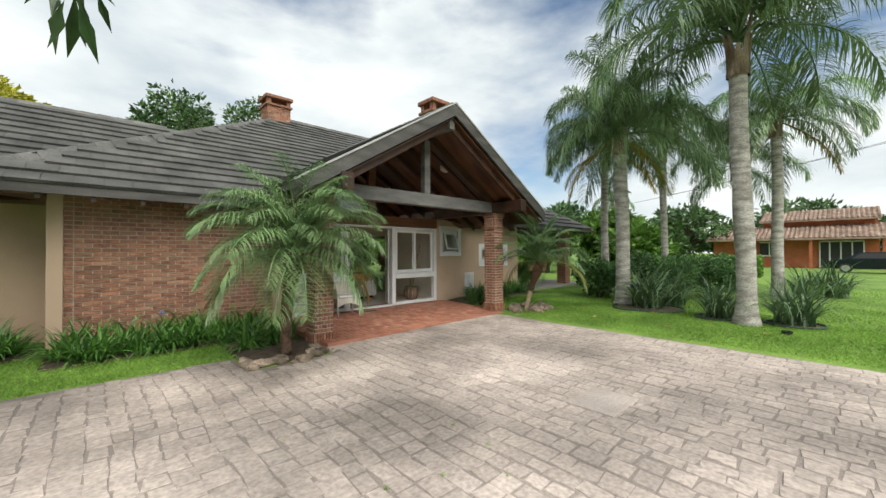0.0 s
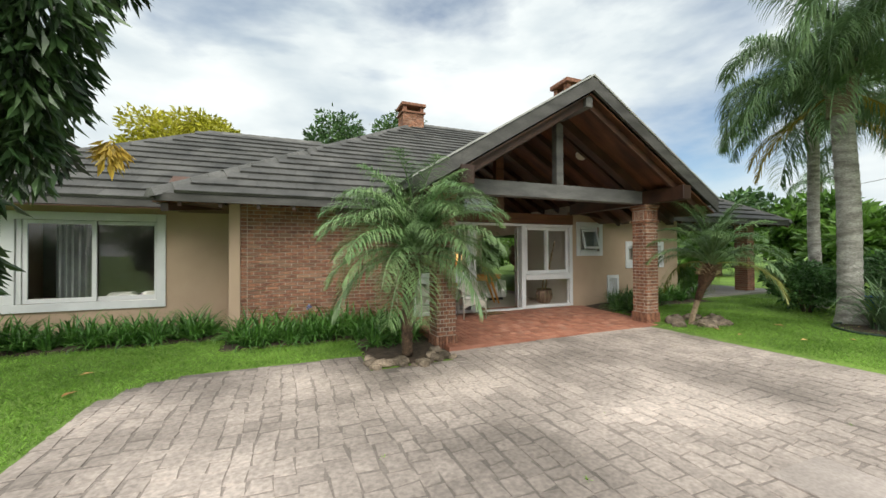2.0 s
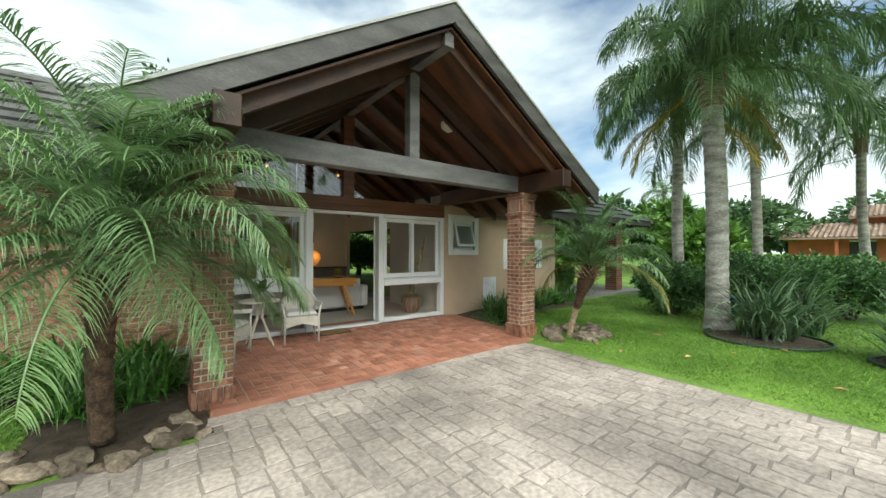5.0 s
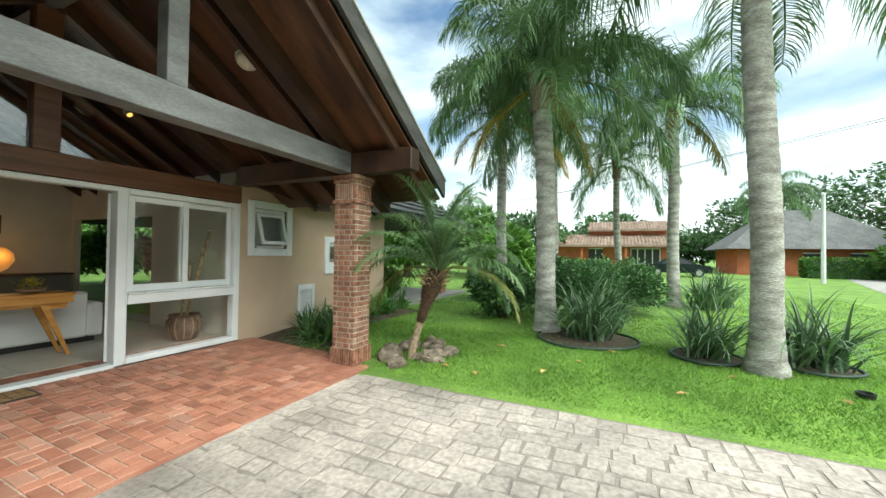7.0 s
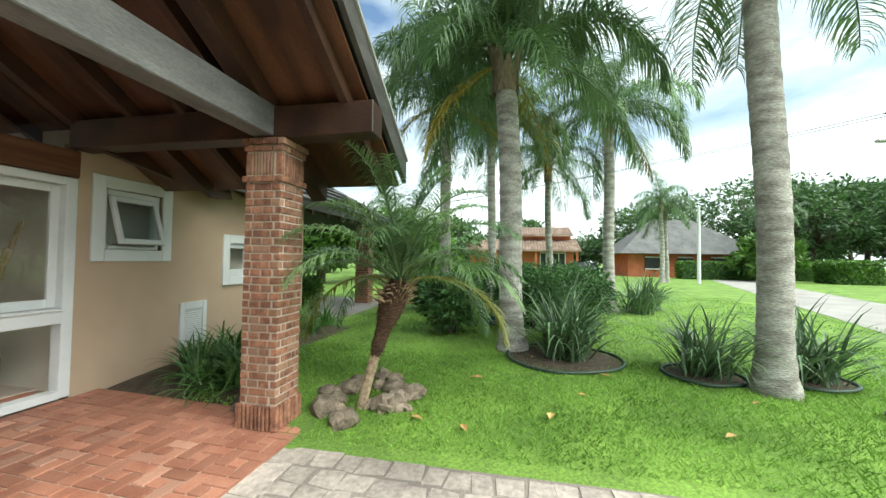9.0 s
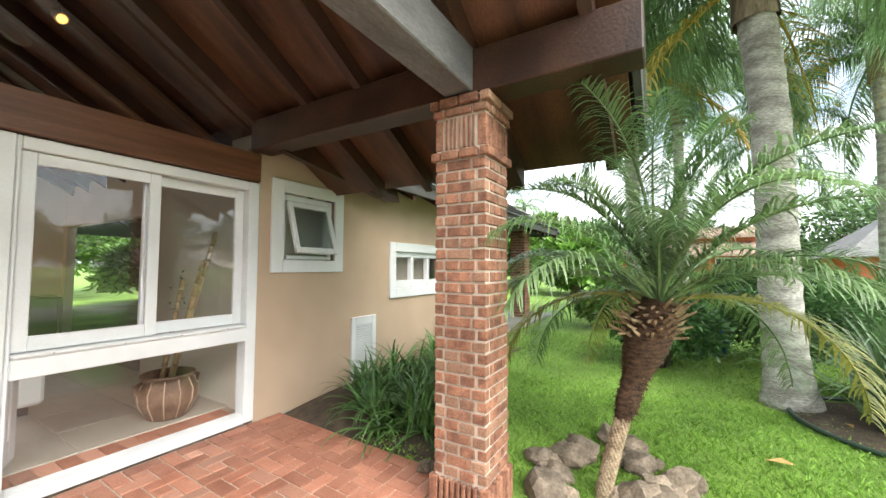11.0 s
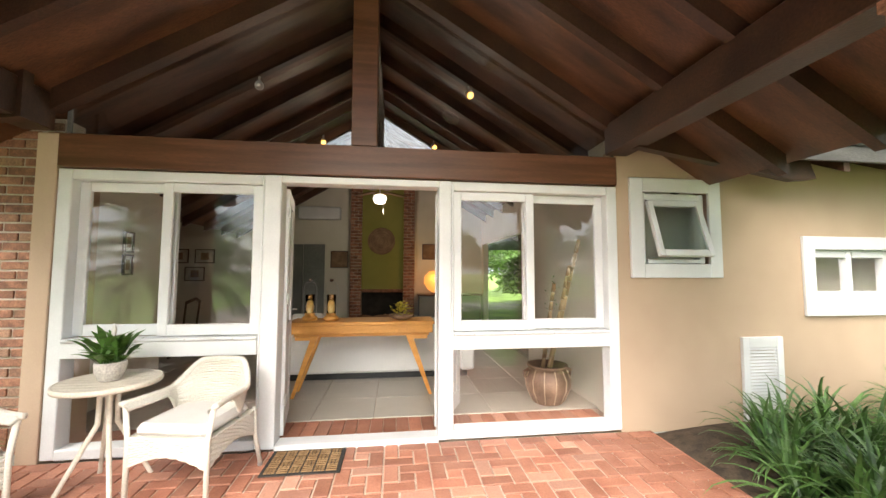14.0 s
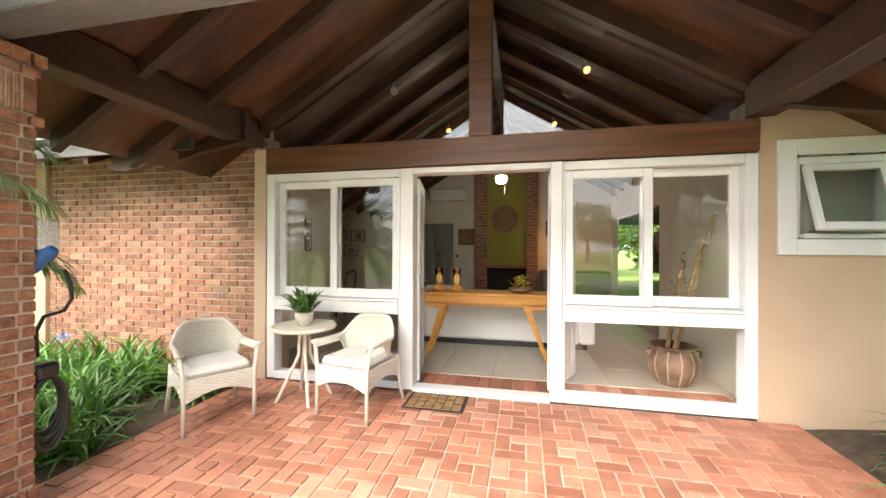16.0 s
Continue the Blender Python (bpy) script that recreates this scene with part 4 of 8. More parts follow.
# console table
tb = thing("console_table", "honey oak console table with slanting legs", "table")
part("top", Geo().box(4.50, 6.16, 9.85, 10.30, 0.835, 0.875, 0.006), M_OAK, tb)
part("apron", Geo().box(4.52, 6.14, 9.87, 10.28, 0.74, 0.833, 0.004), M_OAK, tb)
part("rail", Geo().box(4.56, 6.10, 9.93, 10.22, 0.70, 0.738), M_OAK, tb)
for sx in (0, 1):
    for yy in (9.93, 10.2):
        xt, xb = (4.80, 4.56) if sx == 0 else (5.86, 6.12)
        g = Geo().add([(xt - 0.04, yy - 0.02, 0.72), (xt + 0.04, yy - 0.02, 0.72), (xt + 0.04, yy + 0.02, 0.72), (xt - 0.04, yy + 0.02, 0.72), (xb - 0.018, yy - 0.016, 0.02), (xb + 0.018, yy - 0.016, 0.02), (xb + 0.018, yy + 0.016, 0.02), (xb - 0.018, yy + 0.016, 0.02)],
                      [(0, 1, 2, 3), (7, 6, 5, 4), (0, 4, 5, 1), (1, 5, 6, 2), (2, 6, 7, 3), (3, 7, 4, 0)])
        part("leg", g, M_OAK, tb)
        xe = xt - 0.22 if sx == 0 else xt + 0.22
        part("brace", Geo().box(min(xt, xe), max(xt, xe), yy - 0.018, yy + 0.018, 0.665, 0.70), M_OAK, tb)


def lantern(x, y, ring):
    l = thing("candle_lantern", "glass candle holder with a yellow candle on a turned wooden base", "candle holder", (x, y, 0.875), group="candle holders")
    part("base", Geo().lathe([(0.085, 0), (0.09, 0.03), (0.07, 0.05), (0.055, 0.06), (0.06, 0.08), (0.05, 0.085)], 20), M_OAK, l, "turned honey-brown wooden base", True)
    part("candle", Geo().lathe([(0.042, 0.085), (0.043, 0.235), (0.039, 0.24), (0.003, 0.235)], 16), M_CANDLE, l, "honey yellow candle", True)
    p = part("glass", Geo().lathe([(0.052, 0.086), (0.055, 0.30), (0.052, 0.30), (0.049, 0.087), (0.052, 0.086)], 20, cap=False), M_GLASS, l, "clear glass cylinder", True)
    p.visible_shadow = False
    z = 0.30 if ring == 0 else 0.30
    part("wire", Geo().tube([(-0.075, 0, 0.04), (-0.075, 0, 0.38), (-0.05, 0, 0.44), (0, 0, 0.455), (0.05, 0, 0.44), (0.075, 0, 0.38), (0.075, 0, 0.04)], 0.003, 6), M_METAL, l, "thin wire handle")
    part("knob", Geo().lathe([(0.005, -0.02), (0.022, -0.01), (0.025, 0.0), (0.02, 0.012), (0.004, 0.02)], 12, (0, 0, 0.47)), M_DARKWOOD, l, "wooden grip", True)


lantern(4.70, 10.08, 0)
lantern(4.95, 10.05, 1)
bowl = thing("flower_bowl", "glass bowl of yellow flowers on the console", "flower bowl", (5.78, 10.06, 0.875))
part("bowl", Geo().lathe([(0.06, 0), (0.12, 0.02), (0.15, 0.06), (0.145, 0.06), (0.1, 0.025)], 20), M_WICKERBROWN, bowl, smooth=True)
rng = random.Random(5)
g = Geo()
for k in range(110):
    a, e, r = rng.uniform(0, 6.283), rng.uniform(0.1, 1.5), rng.uniform(0.06, 0.17)
    c = Vector((r * math.cos(a) * math.cos(e), r * math.sin(a) * math.cos(e), 0.05 + r * math.sin(e)))
    d = Vector((math.cos(a), math.sin(a), 0.6)).normalized() * 0.035
    s = d.cross(Vector((0, 0, 1))).normalized() * 0.02
    g.quad(c - s, c + d * 0.6 - s * 0.7, c + d, c + s)
tagged(part("blossom", g, M_YELLOW, bowl, "yellow blossoms"), kind="stuff")
# sideboard with glowing round lamp
sb = thing("sideboard", "low dark sideboard beside the fireplace", "sideboard")
part("body", Geo().box(6.25, 7.7, 14.1, 14.55, 0.02, 0.9, 0.01), M_GREYDOOR, sb)
part("top", Geo().box(6.22, 7.73, 14.07, 14.56, 0.903, 0.94, 0.006), M_DARKWOOD, sb)
M_LAMPGLOW = glow("lamp_glow", (1.0, 0.40, 0.09), 0.2)
rl = thing("round_lamp", "glowing round woven lamp on the sideboard", "lamp", (6.62, 14.3, 0.94))
part("shade", Geo().lathe([(0.03, 0.03), (0.15, 0.1), (0.25, 0.27), (0.23, 0.42), (0.12, 0.53), (0.02, 0.55)], 24), M_LAMPGLOW, rl, "amber glowing woven shade", True)
part("foot", Geo().lathe([(0.1, 0), (0.09, 0.02), (0.03, 0.03)], 16), M_DARKWOOD, rl)
fl = bpy.data.lights.new("round_lamp_light", "POINT")
fl.energy, fl.color, fl.shadow_soft_size = 2.2, (1.0, 0.55, 0.22), 0.2
new("round_lamp_light", fl).location = (6.62, 13.95, 1.35)
M_LAMPWHITE = glow("lamp_white", (1.0, 0.95, 0.86), 0.45)
cl = thing("ceiling_fan_light", "white globe lamp hanging from the ceiling", "ceiling lamp", (5.42, 12.0, 2.75))
part("globe", Geo().lathe([(0.02, -0.12), (0.09, -0.1), (0.12, -0.03), (0.1, 0.03), (0.04, 0.05)], 20), M_LAMPWHITE, cl, "glowing white glass globe", True)
part("rod", Geo().tube([(0, 0, 0.05), (0, 0, 1.45)], 0.012, 8), M_METAL, cl)
part("pull_chain", Geo().tube([(0.06, 0, -0.1), (0.06, 0, -0.3)], 0.003, 5), M_METAL, cl)
M_BLADE = M_DARKWOOD
for k in range(4):
    b = part("blade", Geo().box(0.12, 0.62, -0.06, 0.06, 0.10, 0.112, 0.003), M_BLADE, cl, "dark fan blade")
    b.matrix_local = pose(0, 0, 0, 0, 0, 45 + 90 * k)
ll = bpy.data.lights.new("ceiling_lamp_light", "POINT")
ll.energy, ll.color, ll.shadow_soft_size = 5.0, (1.0, 0.9, 0.76), 0.15
new("ceiling_lamp_light", ll).location = (5.42, 12.0, 2.5)

# clay pot with bamboo canes behind the glass
pot = thing("clay_pot", "large ribbed clay pot with dry bamboo canes", "plant pot", (7.38, 9.50, 0.022))
prof = [(0.15, 0), (0.17, 0.02), (0.235, 0.16), (0.245, 0.26), (0.21, 0.34), (0.195, 0.37), (0.22, 0.385), (0.22, 0.41), (0.195, 0.41), (0.17, 0.36)]
part("body", Geo().lathe(prof, 48), M_CLAY, pot, "brown glazed clay body", True)
for k in range(12):
    a = 2 * math.pi * k / 12
    part("rib", Geo().tube([((r + 0.002) * math.cos(a), (r + 0.002) * math.sin(a), z) for r, z in prof[1:6]], 0.006, 6), M_CLAYRIB, pot, "raised pale clay rib", True)
for s in (-1, 1):
    part("lug", Geo().tube([(s * 0.21, 0, 0.36), (s * 0.27, 0, 0.34), (s * 0.26, 0, 0.28), (s * 0.23, 0, 0.27)], 0.017, 8), M_CLAY, pot, smooth=True)
part("soil", Geo().lathe([(0.19, 0.355), (0.188, 0.36)], 24), M_SOIL, pot)
for (bx, by), (tx, ty), h in (((0.03, 0), (0.40, 0.0), 1.45), ((-0.04, 0.03), (0.12, 0.05), 0.95), ((0.0, -0.04), (0.26, -0.05), 1.15)):
    n = 9
    g = Geo()
    for k in range(n):
        t0, t1 = k / n, (k + 1) / n - 0.008
        p0 = (bx + (tx - bx) * t0, by + (ty - by) * t0, 0.36 + h * t0)
        p1 = (bx + (tx - bx) * t1, by + (ty - by) * t1, 0.36 + h * t1)
        g.tube([p0, p1], [0.024, 0.021], 9)
    part("cane", g, M_BAMBOO, pot, "dry tan bamboo cane", True)
g = Geo()
for k in range(46):
    t = rng.uniform(0.0, 0.7)
    c = Vector((0.0 + 0.3 * t * rng.random(), 0.1 * t, 0.40 + 1.5 * t))
    a = rng.uniform(0, 6.283)
    d = Vector((math.cos(a), math.sin(a), rng.uniform(-0.5, 0.6))).normalized() * rng.uniform(0.07, 0.14)
    s = d.cross(Vector((0, 0, 1))).normalized() * 0.009
    g.quad(c, c + d * 0.4 + s, c + d, c + d * 0.4 - s)
part("leaves", g, M_LEAF, pot, "thin bamboo leaves")
# dining table and chairs in the dim room
dt = thing("dining_table", "dark dining table in the dim dining room", "table", (1.0, 12.3, 0.02))
part("tabletop", Geo().box(-0.6, 0.6, -0.9, 0.9, 0.71, 0.75, 0.008), M_DARKWOOD, dt)
for sx in (-0.5, 0.5):
    for sy in (-0.8, 0.8):
        part("leg", Geo().box(sx - 0.035, sx + 0.035, sy - 0.035, sy + 0.035, 0, 0.708), M_DARKWOOD, dt)


def dining_chair():
    c = thing("dining_chair", "dark wooden dining chair with a curved back", "chair", group="dining chairs")
    part("seat", Geo().box(-0.22, 0.22, -0.22, 0.22, 0.43, 0.47, 0.01), M_OAK, c)
    for sx in (-0.19, 0.19):
        for sy in (-0.19, 0.19):
            part("leg", Geo().box(sx - 0.02, sx + 0.02, sy - 0.02, sy + 0.02, 0, 0.43), M_DARKWOOD, c)
        part("back_post", Geo().tube([(sx, 0.2, 0.47), (sx * 1.05, 0.24, 0.9)], 0.018, 8), M_DARKWOOD, c)
    part("backrest", Geo().tube([(-0.2, 0.24, 0.88), (0, 0.28, 0.94), (0.2, 0.24, 0.88)], 0.028, 8), M_DARKWOOD, c, smooth=True)
    return c


dc = dining_chair()
dc.matrix_world = pose(1.85, 12.0, 0.02, 0, 0, -90)
copy_thing(dc, pose(1.85, 12.8, 0.02, 0, 0, -95))
copy_thing(dc, pose(1.0, 11.1, 0.02, 0, 0, 180))

# spotlights on the rafters
M_SPOTGLOW = glow("spot_glow", (1.0, 0.5, 0.1), 1.2)
def spot_lamp(x, y, z, aim, lit):
    s = thing("spotlight", "small white ceiling spotlight" + (" switched on" if lit else " switched off"), "spotlight", (x, y, z), group="gable spotlights")
    part("stem", Geo().tube([(0, 0, 0.13), (0, 0, 0.03)], 0.012, 8), M_WHITE, s)
    h = part("head", Geo().lathe([(0.02, 0.05), (0.035, 0.04), (0.045, -0.04), (0.04, -0.04)], 14), M_WHITE, s)
    h.matrix_local = pose(0, 0, 0, aim, 0, 20)
    b = part("bulb", Geo().lathe([(0.034, -0.042), (0.03, -0.05), (0.005, -0.055)], 12), M_SPOTGLOW if lit else M_METAL, s)
    b.matrix_local = pose(0, 0, 0, aim, 0, 20)


spot_lamp(4.29, 9.395, 3.36, -50, False)
spot_lamp(6.48, 9.395, 3.40, -50, True)
spot_lamp(4.55, 11.435, 3.50, -50, True)
spot_lamp(6.30, 11.435, 3.50, -50, True)

# ---------------------------------------------------------------- porch furniture
M_WICKER = mat("white_wicker", (0.58, 0.545, 0.48), (0.66, 0.625, 0.56), 5, 0.7, 0.25, 120, amount=0.12)
M_CUSH = mat("white_cushion", (0.62, 0.60, 0.57), (0.68, 0.66, 0.635), 3, 0.95, 0.2, 180, amount=0.04)
M_TABLE = mat("cream_painted_slats", (0.58, 0.52, 0.43), (0.68, 0.62, 0.53), 5, 0.6, 0.15, 90, amount=0.12)
M_POTGREY = mat("grey_cement_pot", (0.42, 0.39, 0.35), (0.52, 0.48, 0.44), 9, 0.9, 0.3, 80)


def weave(rows, thick=0.010):
    """Woven strands: a grid of points; each row becomes a wavy strand, and a backing sheet closes the gaps."""
    g = Geo()
    n = len(rows[0])
    for i, row in enumerate(rows):
        pts = []
        for j, p in enumerate(row):
            a, b = row[max(j - 1, 0)], row[min(j + 1, n - 1)]
            d = (b - a)
            up = rows[min(i + 1, len(rows) - 1)][j] - rows[max(i - 1, 0)][j]
            nn = d.cross(up)
            nn = nn.normalized() if nn.length > 1e-9 else Vector((0, 0, 1))
            pts.append(p + nn * (0.004 if (i + j) % 2 else -0.004))
        g.tube(pts, thick, 5, False)
    return g


def wicker_chair():
    c = thing("wicker_chair", "white woven wicker armchair with a white seat cushion", "chair", group="porch chairs")
    # facing -y; the back and arms one sweeping shell
    def rim(s):
        """s from -1 (front left arm) through 0 (middle of the back) to 1."""
        a = abs(s)
        ang = s * 2.02
        r = 0.285
        x, y = math.sin(ang) * r, math.cos(ang) * r * 0.95 + 0.02
        if a > 0.62:
            k = (a - 0.62) / 0.38
            x = math.copysign(0.265 + 0.035 * k * k, s)
            y = 0.09 - 0.36 * k
        z = 0.785 - 0.165 * smooth01((a - 0.24) / 0.42) + 0.015 * max(0, a - 0.8)
        return Vector((x, y, z))

    cols = 44
    rows = []
    for i in range(22):
        f = i / 21
        row = []
        for j in range(cols + 1):
            s = -1 + 2 * j / cols
            top = rim(s)
            a = abs(s)
            # the shell is cut away under the arms
            low = 0.42 if a < 0.55 else 0.42 + 0.17 * smooth01((a - 0.55) / 0.12)
            bx, by = top.x * 0.86, (top.y - 0.02) * 0.9
            base = Vector((bx, by, low))
            row.append(base.lerp(top, f))
        rows.append(row)
    tagged(part("shell", weave(rows, 0.0095), M_WICKER, c, "woven back and arms", True), kind="stuff")
    part("rim", Geo().tube([rim(-1 + 2 * j / 60) for j in range(61)], 0.019, 8), M_WICKER, c, "rolled woven rim", True)
    # apron round the seat with an arched lower edge
    outline = []
    w, d = 0.255, 0.255
    for k in range(64):
        t = k / 64 * 4
        side, u = int(t), t - int(t)
        p = [(-w + 2 * w * u, -d), (w, -d + 2 * d * u), (w - 2 * w * u, d), (-w, d - 2 * d * u)][side]
        arch = 0.07 * math.sin(math.pi * u)
        outline.append((p[0], p[1], 0.25 + arch))
    outline.append(outline[0])
    rows = [[Vector((x, y, lo + (0.42 - lo) * i / 9)) for x, y, lo in outline] for i in range(10)]
    tagged(part("apron", weave(rows, 0.0095), M_WICKER, c, "woven apron with arched edges", True), kind="stuff")
    part("seat", Geo().box(-0.25, 0.25, -0.25, 0.25, 0.395, 0.42, 0.01), M_WICKER, c)
    part("cushion", Geo().box(-0.235, 0.235, -0.25, 0.22, 0.42, 0.50, 0.034), M_CUSH, c, "plump white seat cushion")
    for sx in (-1, 1):
        part("leg", Geo().tube([(sx * 0.255, -0.255, 0.03), (sx * 0.255, -0.255, 0.42), (sx * 0.283, -0.25, 0.62)], 0.016, 10), M_WICKER, c, smooth=True)
        part("leg", Geo().tube([(sx * 0.27, 0.31, 0.03), (sx * 0.255, 0.255, 0.25), (sx * 0.25, 0.24, 0.45)], 0.016, 10), M_WICKER, c, smooth=True)
        for x, y in ((sx * 0.255, -0.255), (sx * 0.27, 0.31)):
            part("foot", Geo().lathe([(0.014, 0), (0.017, 0.006), (0.016, 0.032)], 10, (x, y, 0)), M_METAL, c, "small steel foot cap")
    return c


ch = wicker_chair()
ch.matrix_world = pose(4.39, 8.22, porch_z(8.2), 0, 0, -11)
copy_thing(ch, pose(3.23, 7.80, porch_z(7.8), 0, 0, 58))

rt = thing("round_table", "cream slatted round side table on splayed legs", "table", (3.79, 8.30, porch_z(8.3)))
g = Geo()
R = 0.29
for k in range(9):
    y0 = -R + 0.015 + k * (2 * R - 0.03) / 9
    y1 = y0 + 0.054
    def half(y):
        return math.sqrt(max(0.0, (R - 0.012) ** 2 - y * y))
    pts = [(-half(y0), y0), (half(y0), y0), (half((y0 + y1) / 2), (y0 + y1) / 2), (half(y1), y1), (-half(y1), y1), (-half((y0 + y1) / 2), (y0 + y1) / 2)]
    part("slat", Geo().prism(pts, "z", 0.683, 0.70), M_TABLE, rt)
part("rim", Geo().lathe([(R - 0.014, 0.67), (R, 0.668), (R + 0.004, 0.685), (R, 0.702), (R - 0.014, 0.70), (R - 0.014, 0.67)], 40, cap=False), M_TABLE, rt, smooth=True)
part("hub", Geo().lathe([(0.05, 0.60), (0.06, 0.665)], 14).box(-0.2, 0.2, -0.02, 0.02, 0.655, 0.682).box(-0.02, 0.02, -0.2, 0.2, 0.655, 0.682), M_TABLE, rt)
for k in range(4):
    a = radians(40 + 90 * k)
    part("leg", Geo().tube([(0.25 * math.cos(a), 0.25 * math.sin(a), 0), (0.05 * math.cos(a), 0.05 * math.sin(a), 0.42), (0.045 * math.cos(a), 0.045 * math.sin(a), 0.65)], [0.014, 0.016, 0.016], 8), M_TABLE, rt)

pp = thing("potted_peace_lily", "leafy potted plant with a white bloom in a grey pot", "potted plant", (3.80, 8.28, porch_z(8.3) + 0.702))
part("pot", Geo().lathe([(0.055, 0), (0.06, 0.005), (0.085, 0.06), (0.088, 0.12), (0.082, 0.125), (0.075, 0.11)], 24), M_POTGREY, pp, "round grey cement pot", True)
part("soil", Geo().lathe([(0.08, 0.106), (0.079, 0.108)], 20), M_SOIL, pp)
g = Geo()
for k in range(84):
    a, e, L = rng.uniform(0, 6.283), rng.uniform(0.75, 1.5), rng.uniform(0.12, 0.30)
    p = Vector((rng.uniform(-0.055, 0.055), rng.uniform(-0.055, 0.055), 0.10))
    side = Vector((-math.sin(a), math.cos(a), 0))
    prev = None
    for i in range(6):
        t = i / 5
        ee = e - 1.3 * t * t
        wv = 0.023 * math.sin(math.pi * min(1, max(0, (t - 0.25) / 0.75)) ) + 0.002
        cur = (p - side * wv, p + side * wv)
        if prev:
            g.quad(prev[0], prev[1], cur[1], cur[0])
        prev = cur
        p = p + Vector((math.cos(a) * math.cos(ee), math.sin(a) * math.cos(ee), math.sin(ee))) * L / 5
part("foliage", g, M_LEAF, pp, "glossy green leaves")
part("bloom", Geo().tube([(0, 0, 0.1), (0.01, 0, 0.3)], 0.003, 5).lathe([(0.002, 0.28), (0.014, 0.31), (0.016, 0.335), (0.003, 0.38)], 8, (0.01, 0, 0)), M_CUSH, pp, "single white bloom", True)

mat_ob = thing("doormat", "brown coir doormat with dark rubber lines", "doormat", (5.04, 8.47, porch_z(8.47)))
M_RUBBER = mat("black_rubber", (0.02, 0.018, 0.016), (0.035, 0.03, 0.026), 12, 0.8, 0.2, 90)
M_COIR = mat("brown_coir", (0.20, 0.115, 0.05), (0.29, 0.175, 0.08), 20, 0.95, 0.6, 200)
part("base", Geo().box(-0.28, 0.28, -0.19, 0.19, 0.0, 0.008, 0.003), M_RUBBER, mat_ob)
g = Geo()
for i in range(6):
    for j in range(4):
        x0, y0 = -0.255 + i * 0.085, -0.17 + j * 0.085
        for k in range(3):
            if (i + j) % 2:
                g.box(x0 + 0.006, x0 + 0.079, y0 + 0.006 + k * 0.026, y0 + 0.026 + k * 0.026, 0.008, 0.016)
            else:
                g.box(x0 + 0.006 + k * 0.026, x0 + 0.026 + k * 0.026, y0 + 0.006, y0 + 0.079, 0.008, 0.016)
part("coir_ribs", g, M_COIR, mat_ob, "basket-patterned coir ribs")

# round lamp on the porch ceiling
M_OPAL = mat("opal_glass", (0.62, 0.58, 0.5), (0.68, 0.64, 0.56), 5, 0.35, 0, 40, amount=0.03)
lamp_x = 6.46
lamp_y = 6.92
lz = BOARD - GAB_PITCH * (lamp_x - GX)
pl = new("ceiling_lamp")
pl.matrix_world = pose(lamp_x, lamp_y, lz, 0, math.degrees(math.atan(GAB_PITCH)), 0)
tagged(pl, "round opal glass lamp on the porch ceiling, unlit", "ceiling lamp")
part("rim", Geo().lathe([(0.12, 0.0), (0.125, -0.03), (0.11, -0.04)], 24), M_WHITE, pl)
part("bowl", Geo().lathe([(0.11, -0.035), (0.1, -0.07), (0.06, -0.095), (0.005, -0.105)], 24), M_OPAL, pl, "opal glass bowl", True)

# charging plug and cable on the column
M_BLUE = mat("blue_plastic", (0.015, 0.11, 0.36), (0.02, 0.14, 0.42), 6, 0.4, 0.05, 60)
M_GREYBOX = mat("grey_plastic", (0.5, 0.52, 0.52), (0.58, 0.6, 0.6), 6, 0.5, 0.05, 60)
px, py = 3.08, 6.68
cp = thing("power_plug", "blue industrial power plug with a black cable on the column", "power plug", (px, py, 0))
part("socket", Geo().box(-0.05, 0.05, 0.0, 0.11, 1.42, 1.60, 0.012), M_GREYBOX, cp, "grey socket housing")
q = part("plug", Geo().lathe([(0.052, 0), (0.06, 0.02), (0.06, 0.06), (0.05, 0.065), (0.048, 0.14), (0.03, 0.18)], 20), M_BLUE, cp, "blue plug", True)
q.matrix_local = pose(0, 0.08, 1.44, 145, 0, 0)
part("cable", Geo().tube([(0, 0.16, 1.30), (0, 0.19, 1.22), (0, 0.20, 1.12), (0, 0.16, 1.05), (0, 0.06, 1.03), (0, 0.025, 0.95), (0, 0.03, 0.8)], 0.011, 8), M_BLACK, cp, "black rubber cable", True)
reel = thing("coiled_cable", "black cable coiled on a hook of the brick column", "cable", (px, py, 0))
part("hook", Geo().box(-0.05, 0.05, 0.0, 0.12, 0.66, 0.76, 0.02), M_BLACK, reel)
for k in range(5):
    r = 0.17 + 0.012 * k
    part("loop", Geo().tube([(0.015 * (k - 2), 0.07 + 0.09 * math.sin(a), 0.68 - r + r * math.cos(a)) for a in [2 * math.pi * i / 20 for i in range(21)]], 0.011, 7), M_BLACK, reel, smooth=True)

# ---------------------------------------------------------------- planting
M_FROND = mat("queen_palm_frond", (0.095, 0.17, 0.068), (0.205, 0.315, 0.145), 2.0, 0.5, 0, 30, vary=0.3, by="object", leaf=0.25)
M_FROND_OLD = mat("old_yellow_frond", (0.22, 0.17, 0.025), (0.34, 0.26, 0.05), 2.0, 0.6, 0, 30, vary=0.3, by="object", leaf=0.25)
M_PYGMY = mat("pygmy_palm_frond", (0.10, 0.19, 0.072), (0.26, 0.385, 0.17), 2.0, 0.36, 0, 30, vary=0.28, by="object", leaf=0.25)
M_TRUNK = mat("grey_palm_trunk", (0.22, 0.205, 0.18), (0.46, 0.44, 0.40), 3.5, 0.95, 0.6, 26, stretch=(1, 1, 3.0), amount=0.35, dist=0.02)
